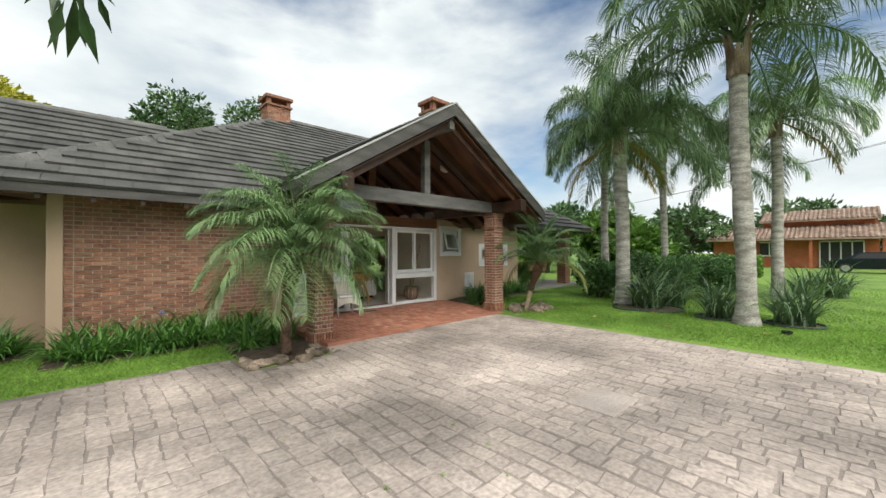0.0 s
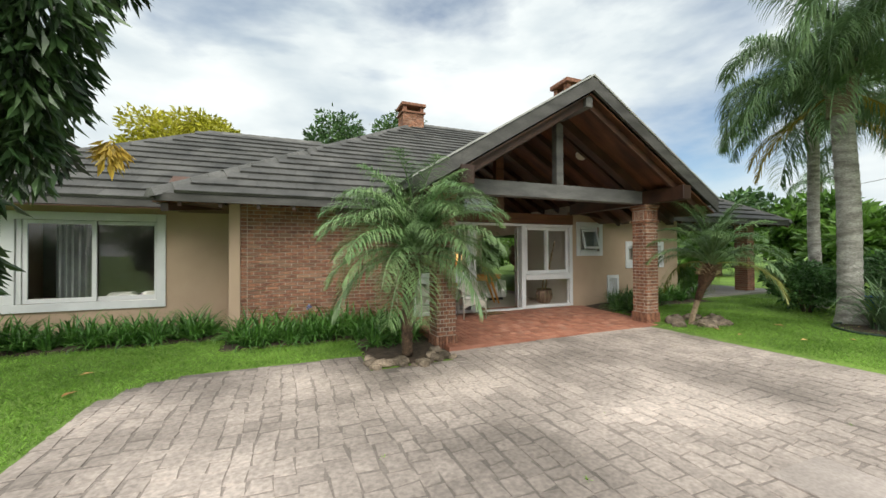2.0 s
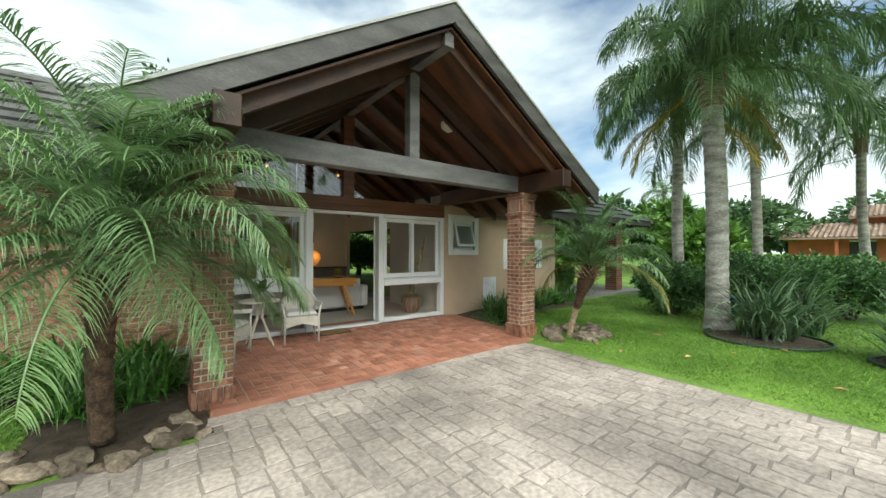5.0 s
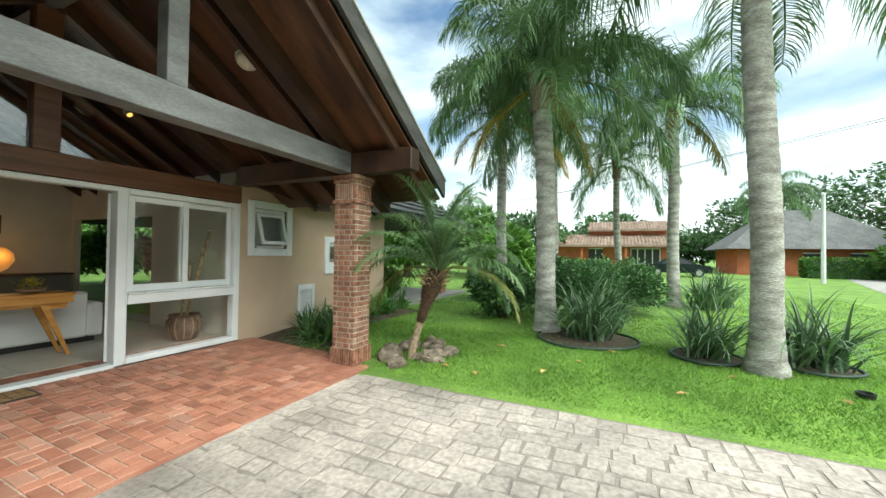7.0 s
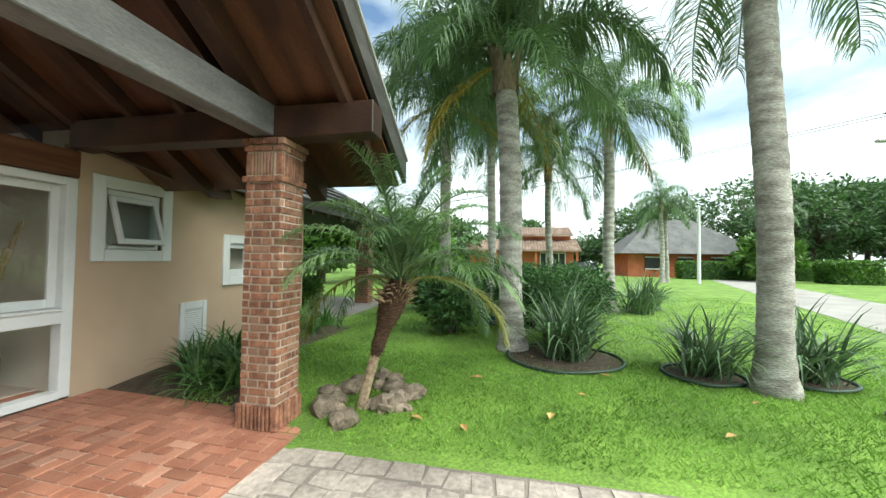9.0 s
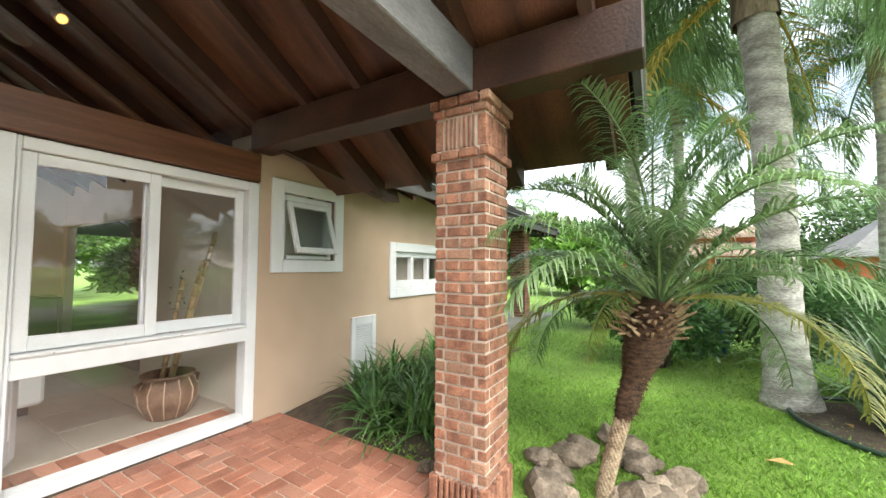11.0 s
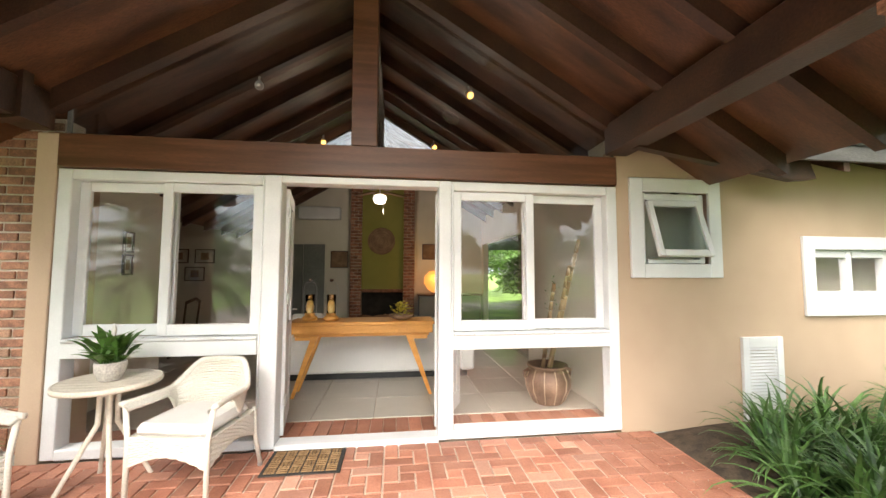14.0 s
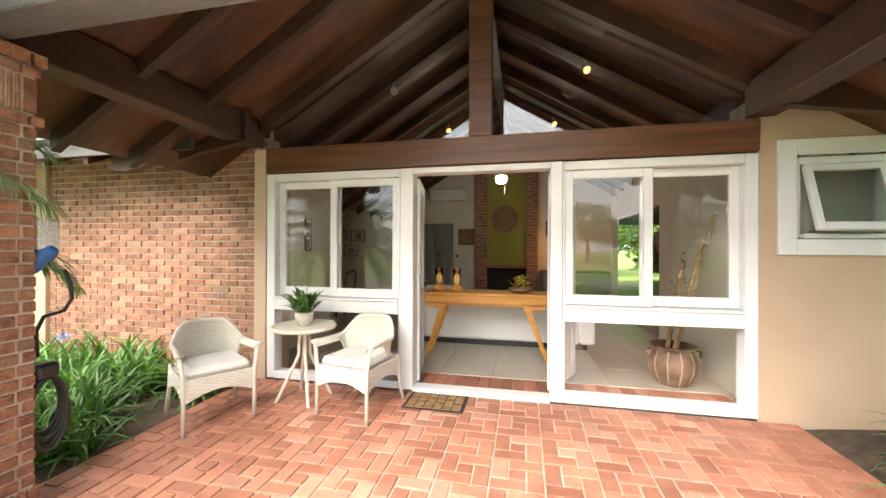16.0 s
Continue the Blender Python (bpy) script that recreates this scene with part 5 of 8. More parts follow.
M_TRUNKB = mat("brown_fibrous_trunk", (0.050, 0.030, 0.019), (0.14, 0.09, 0.055), 14, 0.95, 0.8, 60, amount=0.4, dist=0.02)
M_SHEATH = mat("palm_leaf_bases", (0.12, 0.085, 0.055), (0.27, 0.21, 0.15), 6, 0.85, 0.5, 40, stretch=(1, 1, 0.3))
M_STRAP = mat("strap_leaf", (0.05, 0.14, 0.026), (0.12, 0.27, 0.05), 3, 0.4, 0, 30, vary=0.35, by="island", leaf=0.25)
M_FLAX = mat("flax_leaf", (0.07, 0.135, 0.06), (0.165, 0.255, 0.12), 2, 0.36, 0, 30, vary=0.35, by="object", leaf=0.15)
M_SHRUB = mat("shrub_leaf", (0.045, 0.11, 0.032), (0.10, 0.21, 0.06), 2, 0.4, 0, 30, vary=0.4, by="island", leaf=0.2)
M_TREE = mat("tree_leaf", (0.04, 0.095, 0.03), (0.10, 0.19, 0.055), 0.6, 0.5, 0, 10, vary=0.4, by="island", leaf=0.2)
M_TREEY = mat("yellow_green_leaf", (0.32, 0.32, 0.025), (0.50, 0.47, 0.05), 0.6, 0.5, 0, 10, vary=0.3, by="island", leaf=0.3)
M_TREEL = mat("light_green_leaf", (0.06, 0.14, 0.02), (0.13, 0.25, 0.04), 0.6, 0.5, 0, 10, vary=0.35, by="island", leaf=0.3)
M_MANGO = mat("dark_long_leaf", (0.022, 0.050, 0.018), (0.06, 0.11, 0.035), 2, 0.35, 0, 20, vary=0.4, by="island", leaf=0.15)
M_BARK = mat("bark", (0.06, 0.045, 0.032), (0.15, 0.12, 0.09), 5, 0.95, 0.7, 40, stretch=(1, 1, 0.3), dist=0.02)
M_ROCK = mat("brown_grey_rock", (0.135, 0.105, 0.075), (0.31, 0.245, 0.185), 7, 0.9, 0.7, 45, vary=0.38, by="object", amount=0.3)
M_LITTER = mat("fallen_leaf", (0.42, 0.22, 0.06), (0.55, 0.36, 0.14), 12, 0.7, 0, 60, vary=0.3, by="object")
M_EDGING = mat("green_plastic_edging", (0.02, 0.045, 0.03), (0.035, 0.065, 0.045), 8, 0.5, 0.1, 60)


def frond_mesh(name, material, seed, L, elev, droop, pairs, leaf_len, leaf_w, hang, petiole=0.15, plume=0.0, arch=1.6):
    """A feather leaf from the origin out along +x: a rachis that bends over, with a leaflet each side at every step."""
    r = random.Random(seed)
    g = Geo()
    n = 22
    pts, p, e = [], Vector((0, 0, 0)), elev
    yaw = 0.0
    for i in range(n + 1):
        pts.append(p.copy())
        t = i / n
        ee = elev - droop * t ** arch
        yaw += r.uniform(-0.03, 0.03)
        p = p + Vector((math.cos(ee) * math.cos(yaw), math.cos(ee) * math.sin(yaw), math.sin(ee))) * (L / n)
    g.tube(pts, [0.022 * (L / 2.5) * (1 - 0.85 * i / n) + 0.002 for i in range(n + 1)], 5)
    for k in range(pairs):
        t = petiole + (1 - petiole) * (k + 0.5) / pairs
        f = t * n
        i = min(int(f), n - 1)
        c = pts[i].lerp(pts[i + 1], f - i)
        d = (pts[i + 1] - pts[i]).normalized()
        side0 = d.cross(Vector((0, 0, 1)))
        side0 = side0.normalized() if side0.length > 0.05 else Vector((0, 1, 0))
        upv = side0.cross(d).normalized()
        prof = math.sin(math.pi * (0.12 + 0.84 * (t - petiole) / (1 - petiole))) ** 0.6
        for sgn in (-1, 1):
            ll = leaf_len * prof * r.uniform(0.8, 1.15)
            lift = r.uniform(-plume, plume) + 0.25
            dirv = (side0 * sgn * 0.82 + d * r.uniform(0.35, 0.75) + upv * lift).normalized()
            q = c.copy()
            w = leaf_w * r.uniform(0.8, 1.2)
            prev = None
            segs = 4
            for s in range(segs + 1):
                u = s / segs
                ww = w * (1 - u) ** 0.7 * (0.5 + 0.5 * min(1, u * 4)) + 0.0005
                cross = dirv.cross(Vector((0, 0, 1)))
                cross = cross.normalized() if cross.length > 0.05 else d
                cur = (q - cross * ww, q + cross * ww)
                if prev:
                    g.quad(prev[0], prev[1], cur[1], cur[0])
                prev = cur
                q = q + dirv * ll / segs
                dirv = (dirv + Vector((0, 0, -hang * r.uniform(0.7, 1.3) / segs * (0.6 + u * 1.4)))).normalized()
    return g.mesh(name, material)


QUEEN = [frond_mesh("frond", M_FROND, 10 + i, 2.8, radians(e), radians(dr), 100, 0.78, 0.015, 3.4, 0.12, 0.6, a)
         for i, (e, dr, a) in enumerate(((84, 85, 1.5), (68, 125, 1.4), (54, 135, 1.3), (40, 132, 1.2), (24, 112, 1.2), (0, 84, 1.1), (-22, 62, 1.0)))]
QUEEN_OLD = frond_mesh("frond", M_FROND_OLD, 30, 2.3, radians(-30), radians(50), 60, 0.5, 0.013, 1.9, 0.14, 0.4)
PYGMY = [frond_mesh("frond", M_PYGMY, 50 + i, 1.30, radians(e), radians(dr), 84, 0.35, 0.0052, 1.9, 0.10, 0.25, a)
         for i, (e, dr, a) in enumerate(((80, 70, 1.6), (64, 92, 1.6), (52, 100, 1.6), (40, 98, 1.6), (28, 92, 1.5), (18, 88, 1.4), (4, 84, 1.2)))]


def crown_fronds(palm, top, meshes, count, seed, size, name="frond", old=None):
    r = random.Random(seed)
    for k in range(count):
        f = (k + 0.5) / count
        lvl = min(int(f * len(meshes)), len(meshes) - 1)
        ob = part(name, meshes[lvl] if not (old and k > count - 3) else old, None, palm)
        s = size * r.uniform(0.88, 1.12)
        ob.matrix_world = Matrix.Translation(Vector(top) + Vector((0, 0, 0.12 * size * (0.5 - f)))) @ pose(0, 0, 0, r.uniform(-6, 6), r.uniform(-5, 5), k * 137.5 + r.uniform(-14, 14)) @ Matrix.Scale(s, 4)


def queen_palm(base, top, r0, r1, seed, count=20, size=1.0, label="", old=False, sheath=0.8, levels=7):
    p = thing("palm_tree", label or "tall queen palm with a grey ringed trunk and drooping fronds", "palm tree", group="queen palms")
    base, top = Vector(base), Vector(top)
    g = Geo()
    n = 46
    pts, rad = [], []
    r = random.Random(seed)
    for i in range(n + 1):
        t = i / n
        q = base.lerp(top, t) + Vector((0.05 * math.sin(t * 4 + seed), 0.05 * math.cos(t * 3 + seed), 0)) * math.sin(math.pi * t)
        pts.append(q + Vector((0, 0, -0.1 if i == 0 else 0)))
        rad.append((r1 + (r0 - r1) * (1 - t) ** 1.3 + 0.10 * math.exp(-t * n / 2.2)) * (1.0 + (0.035 if i % 2 else -0.015) + r.uniform(-0.01, 0.01)))
    g.tube(pts, rad, 16)
    part("trunk", g, M_TRUNK, p, "grey ringed trunk", True)
    # old leaf bases wrapped round the head
    for k in range(12):
        a = k * 2.4
        h = sheath * (0.35 + 0.65 * (k % 4) / 3)
        out = Vector((math.cos(a), math.sin(a), 0))
        b = top + Vector((0, 0, -0.25 * sheath))
        side = Vector((-out.y, out.x, 0))
        q = Geo()
        prev = None
        for i in range(6):
            u = i / 5
            c = b + out * (r1 * (0.95 + 0.9 * u * u)) + Vector((0, 0, (h + 0.25) * u))
            w = r1 * (0.75 * (1 - u) + 0.16)
            cur = (c - side * w, c + out * 0.05 * (1 - u), c + side * w)
            if prev:
                q.quad(prev[0], prev[1], cur[1], cur[0])
                q.quad(prev[1], prev[2], cur[2], cur[1])
            prev = cur
        part("leaf_base", q, M_SHEATH, p, "brown split leaf base" if k == 0 else "", True)
    crown_fronds(p, top + Vector((0, 0, sheath * 0.55)), QUEEN[:levels], count, seed, size, old=QUEEN_OLD if old else None)
    return p


queen_palm((9.53, 1.40, 0.02), (9.56, 1.49, 5.3), 0.165, 0.155, 3, 22, 1.2, "tall queen palm with a lichen-spotted grey trunk", sheath=1.0, levels=5)
queen_palm((10.82, 4.28, 0.02), (10.96, 4.44, 4.45), 0.185, 0.175, 7, 28, 1.02, "stout queen palm with a dense crown and a yellow old frond", True, levels=6)
queen_palm((13.1, 5.75, 0.02), (13.25, 5.87, 4.75), 0.13, 0.12, 11, 24, 1.0, "queen palm with a yellowing lower frond", True, levels=6)
queen_palm((16.7, 5.02, 0.02), (16.7, 5.05, 5.3), 0.13, 0.12, 15, 22, 1.0, levels=6)
queen_palm((16.3, 1.55, 0.02), (16.4, 1.60, 5.45), 0.17, 0.14, 19, 24, 1.0, "queen palm with a slender grey trunk and yellowing old fronds", True)
queen_palm((19.0, 2.95, 0.02), (19.0, 3.1, 4.6), 0.12, 0.11, 23, 16, 0.9)
for i, (x, y, h) in enumerate(((34.5, -6.2, 5.4), (35.6, -6.9, 4.9), (44, -19, 6.0), (40, 17, 6.5))):
    queen_palm((x, y, 0), (x + 0.2, y, h), 0.16, 0.13, 40 + i, 15, 0.95, "distant palm beside the road")


def pygmy_palm(base, bend, top, r0, r1, seed, count, size, label, skirt=16):
    p = thing("pygmy_date_palm", label, "palm")
    pts = [Vector(base), Vector(bend), Vector(top)]
    path = []
    for i in range(27):
        t = i / 26
        path.append(pts[0] * (1 - t) ** 2 + pts[1] * 2 * t * (1 - t) + pts[2] * t * t)
    part("trunk", Geo().tube(path, [r0 + (r1 - r0) * smooth01((i / 26 - 0.6) / 0.25) + (0.006 if i % 2 else -0.004) for i in range(27)], 12), M_TRUNKB, p, "brown fibrous trunk", True)
    # cut leaf stubs up the trunk
    r = random.Random(seed)
    g = Geo()
    for k in range(170):
        t = 0.4 + 0.6 * (k / 170) ** 0.85
        i = min(int(t * 26), 25)
        c = path[i].lerp(path[i + 1], t * 26 - i)
        rad = r0 + (r1 - r0) * smooth01((t - 0.6) / 0.25)
        a = k * 2.4
        out = Vector((math.cos(a), math.sin(a), 0))
        side = Vector((-out.y, out.x, 0)) * 0.016
        tip = c + out * (rad + (0.02 + 0.06 * smooth01((t - 0.55) / 0.3)) * size) + Vector((0, 0, 0.07))
        q = c + out * rad * 0.9
        g.add([q - side, q + side, q + Vector((0, 0, -0.03)), tip], [(0, 1, 3), (1, 2, 3), (2, 0, 3)])
    tagged(part("leaf_stub", g, M_TRUNKB, p), kind="stuff")
    crown_fronds(p, top, PYGMY, count, seed, size)
    return p


M_SCALE = mat("pale_scaly_trunk", (0.24, 0.17, 0.11), (0.42, 0.32, 0.22), 20, 0.9, 0.6, 70, amount=0.3)
M_FIBRE = mat("brown_palm_fibre", (0.042, 0.022, 0.013), (0.145, 0.078, 0.044), 18, 0.95, 0.9, 80, stretch=(1, 1, 3), amount=0.45, dist=0.02)
M_STUBPALE = mat("pale_cut_leaf_stubs", (0.20, 0.13, 0.075), (0.42, 0.31, 0.20), 10, 0.85, 0.4, 60, vary=0.4, by="island")
LONG = [frond_mesh("frond", M_PYGMY, 70 + i, 1.55, radians(e), radians(dr), 74, 0.34, 0.0085, 1.7, 0.14, 0.25, a)
        for i, (e, dr, a) in enumerate(((82, 60, 1.8), (70, 84, 1.7), (58, 98, 1.6), (44, 104, 1.5), (30, 104, 1.4), (12, 96, 1.2)))]
M_PYGMY_Y = mat("yellowing_pygmy_frond", (0.17, 0.19, 0.05), (0.36, 0.35, 0.10), 2.0, 0.45, 0, 30, vary=0.28, by="object", leaf=0.25)
LONG_Y = frond_mesh("frond", M_PYGMY_Y, 79, 1.5, radians(14), radians(104), 66, 0.30, 0.0085, 1.8, 0.14, 0.25, 1.2)


def shaggy_palm(foot, bend, head, seed, label):
    """A leaning palm: thin scaly foot, dark rough middle, swollen fibrous head with cut stubs."""
    p = thing("pygmy_date_palm", label, "palm")
    foot, bend, head = Vector(foot), Vector(bend), Vector(head)
    n = 40
    path = [foot * (1 - t) ** 2 + bend * 2 * t * (1 - t) + head * t * t for t in [i / n for i in range(n + 1)]]

    def radius(t):
        return 0.048 + 0.022 * smooth01((t - 0.42) / 0.1) + 0.062 * smooth01((t - 0.60) / 0.22) - 0.03 * smooth01((t - 0.92) / 0.08)

    lo, hi = path[:18], path[17:]
    part("scaly_foot", Geo().tube([lo[0] - Vector((0, 0, 0.1))] + lo, [0.06] + [radius(i / n) for i in range(18)], 14), M_SCALE, p, "pale scaly lower trunk", True)
    part("trunk", Geo().tube(hi, [radius((17 + i) / n) * (1.05 if i % 2 else 0.95) for i in range(len(hi))], 14), M_FIBRE, p, "dark brown fibrous upper trunk", True)
    r = random.Random(seed)
    scales, fibres, stubs = Geo(), Geo(), Geo()
    for k in range(420):
        t = 0.02 + 0.42 * k / 420
        i = int(t * n)
        c = path[i].lerp(path[i + 1], t * n - i)
        a = k * 2.4
        out = Vector((math.cos(a), math.sin(a), 0))
        sd = Vector((-out.y, out.x, 0)) * 0.009
        q = c + out * radius(t) * 0.97
        scales.add([q - sd, q + Vector((0, 0, -0.012)), q + sd, q + Vector((0, 0, 0.014)), q + out * 0.007], [(0, 1, 4), (1, 2, 4), (2, 3, 4), (3, 0, 4)])
    for k in range(900):
        t = 0.44 + 0.5 * r.random() ** 0.8
        i = min(int(t * n), n - 1)
        c = path[i].lerp(path[i + 1], t * n - i)
        a = r.uniform(0, 6.283)
        out = Vector((math.cos(a), math.sin(a), 0))
        sd = Vector((-out.y, out.x, 0))
        q = c + out * radius(t) * 0.96
        tip = q + out * r.uniform(0.006, 0.024) + Vector((0, 0, r.uniform(-0.05, 0.03))) + sd * r.uniform(-0.05, 0.05)
        w = sd * 0.005 + Vector((0, 0, 0.004))
        fibres.add([q - w, q + w, tip], [(0, 1, 2)])
    for k in range(90):
        t = 0.84 + 0.16 * k / 90
        i = min(int(t * n), n - 1)
        c = path[i].lerp(path[i + 1], t * n - i)
        a = k * 2.4
        out = Vector((math.cos(a), math.sin(a), 0))
        sd = Vector((-out.y, out.x, 0)) * 0.011
        q = c + out * radius(t) * 0.9
        L = r.uniform(0.05, 0.13)
        tip = q + out * L + Vector((0, 0, L * r.uniform(-0.1, 0.9)))
        stubs.add([q - sd, q + sd, q + Vector((0, 0, -0.02)), tip - sd * 0.6, tip + sd * 0.6, tip + Vector((0, 0, -0.012))], [(0, 1, 4, 3), (1, 2, 5, 4), (2, 0, 3, 5), (3, 4, 5)])
    tagged(part("trunk_scale", scales, M_SCALE, p), kind="stuff")
    tagged(part("fibre", fibres, M_FIBRE, p), kind="stuff")
    tagged(part("leaf_stub", stubs, M_STUBPALE, p), kind="stuff")
    crown_fronds(p, head, LONG[:4], 24, seed, 0.86)
    for k, yaw in enumerate((15, 62, 100, -48, -92)):
        part("frond", LONG[4 + k % 2], None, p).matrix_world = Matrix.Translation(head) @ pose(0, 0, 0, 3 * k - 6, 0, yaw) @ Matrix.Scale(0.92, 4)
    for k, yaw in enumerate((-68, 88, 35)):
        f = part("frond", LONG_Y, None, p, "yellowing drooping frond" if k == 0 else "")
        f.matrix_world = Matrix.Translation(head) @ pose(0, 0, 0, 4, 0, yaw)
    return p


pygmy_palm((2.16, 5.95, -0.05), (2.10, 5.85, 0.7), (2.20, 5.70, 1.52), 0.085, 0.12, 61, 56, 1.17, "bushy pygmy date palm with arching fronds beside the porch")
shaggy_palm((8.24, 5.74, 0.0), (8.26, 5.62, 0.55), (8.38, 5.40, 1.24), 67, "leaning pygmy date palm with a shaggy brown head")


# strap-leaved clumps
def strap_mesh(name, material, seed, n, L, w, spread, fold=0.0):
    r = random.Random(seed)
    g = Geo()
    for k in range(n):
        a = r.uniform(0, 6.283)
        e = r.uniform(spread, 1.5)
        ll = L * r.uniform(0.6, 1.1)
        b = r.uniform(1.0, 2.3) * (1.6 - e * 0.55)
        p = Vector((r.uniform(-1, 1) * 0.06 * L * 2, r.uniform(-1, 1) * 0.06 * L * 2, -0.02))
        prev = None
        segs = 6
        for i in range(segs + 1):
            t = i / segs
            ee = e - b * t * t
            a2 = a + 0.25 * t * math.sin(k)
            side = Vector((-math.sin(a2), math.cos(a2), 0))
            nrm = Vector((math.cos(a2) * -math.sin(ee), math.sin(a2) * -math.sin(ee), math.cos(ee)))
            ww = w * (0.7 + 0.3 * math.sin(math.pi * min(1, t * 1.4))) * (1 - t ** 3) + 0.0008
            cur = (p - side * ww + nrm * ww * 0.35, p, p + side * ww + nrm * ww * 0.35)
            if prev:
                g.quad(prev[0], prev[1], cur[1], cur[0])
                g.quad(prev[1], prev[2], cur[2], cur[1])
            prev = cur
            p = p + Vector((math.cos(a2) * math.cos(ee), math.sin(a2) * math.cos(ee), math.sin(ee))) * ll / segs
    return g.mesh(name, material)


LILY = [strap_mesh("border_lily", M_STRAP, 80 + i, 40, 0.66, 0.021, 0.4) for i in range(4)]
M_STRAPD = mat("dark_strap_leaf", (0.045, 0.11, 0.03), (0.115, 0.22, 0.06), 3, 0.35, 0, 30, vary=0.35, by="island", leaf=0.15)
LILY2 = [strap_mesh("border_lily", M_STRAPD, 90 + i, 42, 0.66, 0.020, 0.25) for i in range(3)]
rp = random.Random(9)


def border(meshes, x0, x1, y0, y1, count, label, s0=0.8, s1=1.15):
    for k in range(count):
        ob = part("border_lily", meshes[k % len(meshes)], None)
        x, y = x0 + (x1 - x0) * (k + rp.uniform(0.2, 0.8)) / count, rp.uniform(y0, y1)
        ob.matrix_world = pose(x, y, ground_z(x) + 0.03, 0, 0, rp.uniform(0, 360)) @ Matrix.Scale(rp.uniform(s0, s1), 4)
        tagged(ob, label, "plant", "border lilies")


bed_label = "clump of green strap-leaved lilies in the border"
border(LILY, -5.2, -0.8, 8.75, 9.1, 17, bed_label)
border(LILY, -5.2, -0.7, 9.2, 9.7, 15, bed_label)
border(LILY, -0.5, 2.0, 7.75, 8.05, 13, bed_label)
border(LILY, -0.5, 2.75, 8.2, 8.6, 14, bed_label, 0.9, 1.2)
border(LILY, 1.65, 2.7, 6.75, 7.6, 9, bed_label, 0.8, 1.0)
border(LILY2, 8.4, 10.0, 7.7, 8.35, 9, "arching clump of dark green strap leaves by the wall", 0.8, 1.05)
border(LILY2, 8.2, 8.75, 7.0, 7.6, 6, "arching clump of dark green strap leaves by the porch", 0.8, 1.0)
border(LILY, 9.9, 11.9, 7.95, 8.45, 13, bed_label, 0.8, 1.05)
FLAX = [strap_mesh("leaf", M_FLAX, 100 + i, 1, 1.36, 0.022, 0.62) for i in range(30)]


def edging_ring(x, y, r):
    ob = thing("bed_edging", "low green plastic ring edging a planting hole", "edging", (x, y, ground_z(x)), group="plant rings")
    pts = [(r * math.cos(a) * (1 + 0.06 * math.sin(3 * a)), r * math.sin(a), 0.035) for a in [2 * math.pi * k / 36 for k in range(37)]]
    part("ring", Geo().tube(pts, 0.022, 6, False), M_EDGING, ob, smooth=True)
    part("soil", Geo().lathe([(r * 0.98, 0.012), (r * 0.9, 0.03), (0.01, 0.045)], 24), M_SOIL, ob, "bare soil")


for k, (x, y, s, m) in enumerate(((10.45, 3.55, 1.08, 0), (9.98, 1.92, 0.84, 1), (10.08, 0.74, 0.92, 2), (16.1, 0.85, 1.05, 0), (17.0, 0.3, 1.0, 1), (11.6, 3.3, 0.95, 2))):
    ob = thing("flax_plant", "large spiky clump of dark blue-green flax leaves", "plant", (x, y, ground_z(x) + 0.02), group="flax clumps")
    for j in range(150):
        lf = part("leaf", FLAX[(j * 7 + m) % 30], None, ob)
        lf.matrix_local = pose(rp.uniform(-0.2, 0.2) * s, rp.uniform(-0.2, 0.2) * s, 0, 0, 0, j * 137.5 + rp.uniform(-20, 20)) @ Matrix.Scale(s * rp.uniform(0.8, 1.12), 4)
    if k < 3:
        edging_ring(x, y, 0.75 * s if k == 0 else 0.45)


# leaf masses
def leaf_cloud(name, material, seed, blobs, count, size, parent=None, hang=0.0, slim=0.5):
    """Small folded leaves scattered through a set of (centre, radii) blobs, thicker towards their skins."""
    r = random.Random(seed)
    g = Geo()
    per = [b[1][0] * b[1][1] * b[1][2] for b in blobs]
    tot = sum(v ** 0.67 for v in per)
    for (c, rad), v in zip(blobs, per):
        for k in range(int(count * v ** 0.67 / tot)):
            z = r.uniform(-1, 1)
            a = r.uniform(0, 6.283)
            q = math.sqrt(1 - z * z)
            rr = r.random() ** 0.33 * (0.75 + 0.35 * noise.noise(Vector((q * math.cos(a), q * math.sin(a), z)) * 2.2 + Vector(c)))
            p = Vector((c[0] + rad[0] * rr * q * math.cos(a), c[1] + rad[1] * rr * q * math.sin(a), c[2] + rad[2] * rr * z))
            d = Vector((q * math.cos(a) + r.uniform(-0.7, 0.7), q * math.sin(a) + r.uniform(-0.7, 0.7), z * 0.5 + r.uniform(-0.6, 0.7) - hang)).normalized()
            s = d.cross(Vector((r.uniform(-1, 1), r.uniform(-1, 1), r.uniform(0.2, 1)))).normalized()
            L = size * r.uniform(0.6, 1.3)
            nn = d.cross(s) * L * 0.12
            g.add([p, p + d * L * 0.45 + s * L * slim * 0.5 + nn, p + d * L, p + d * L * 0.45 - s * L * slim * 0.5 + nn], [(0, 1, 2), (0, 2, 3)])
    me = g.mesh(name, material)
    return part(name, me, None, parent)


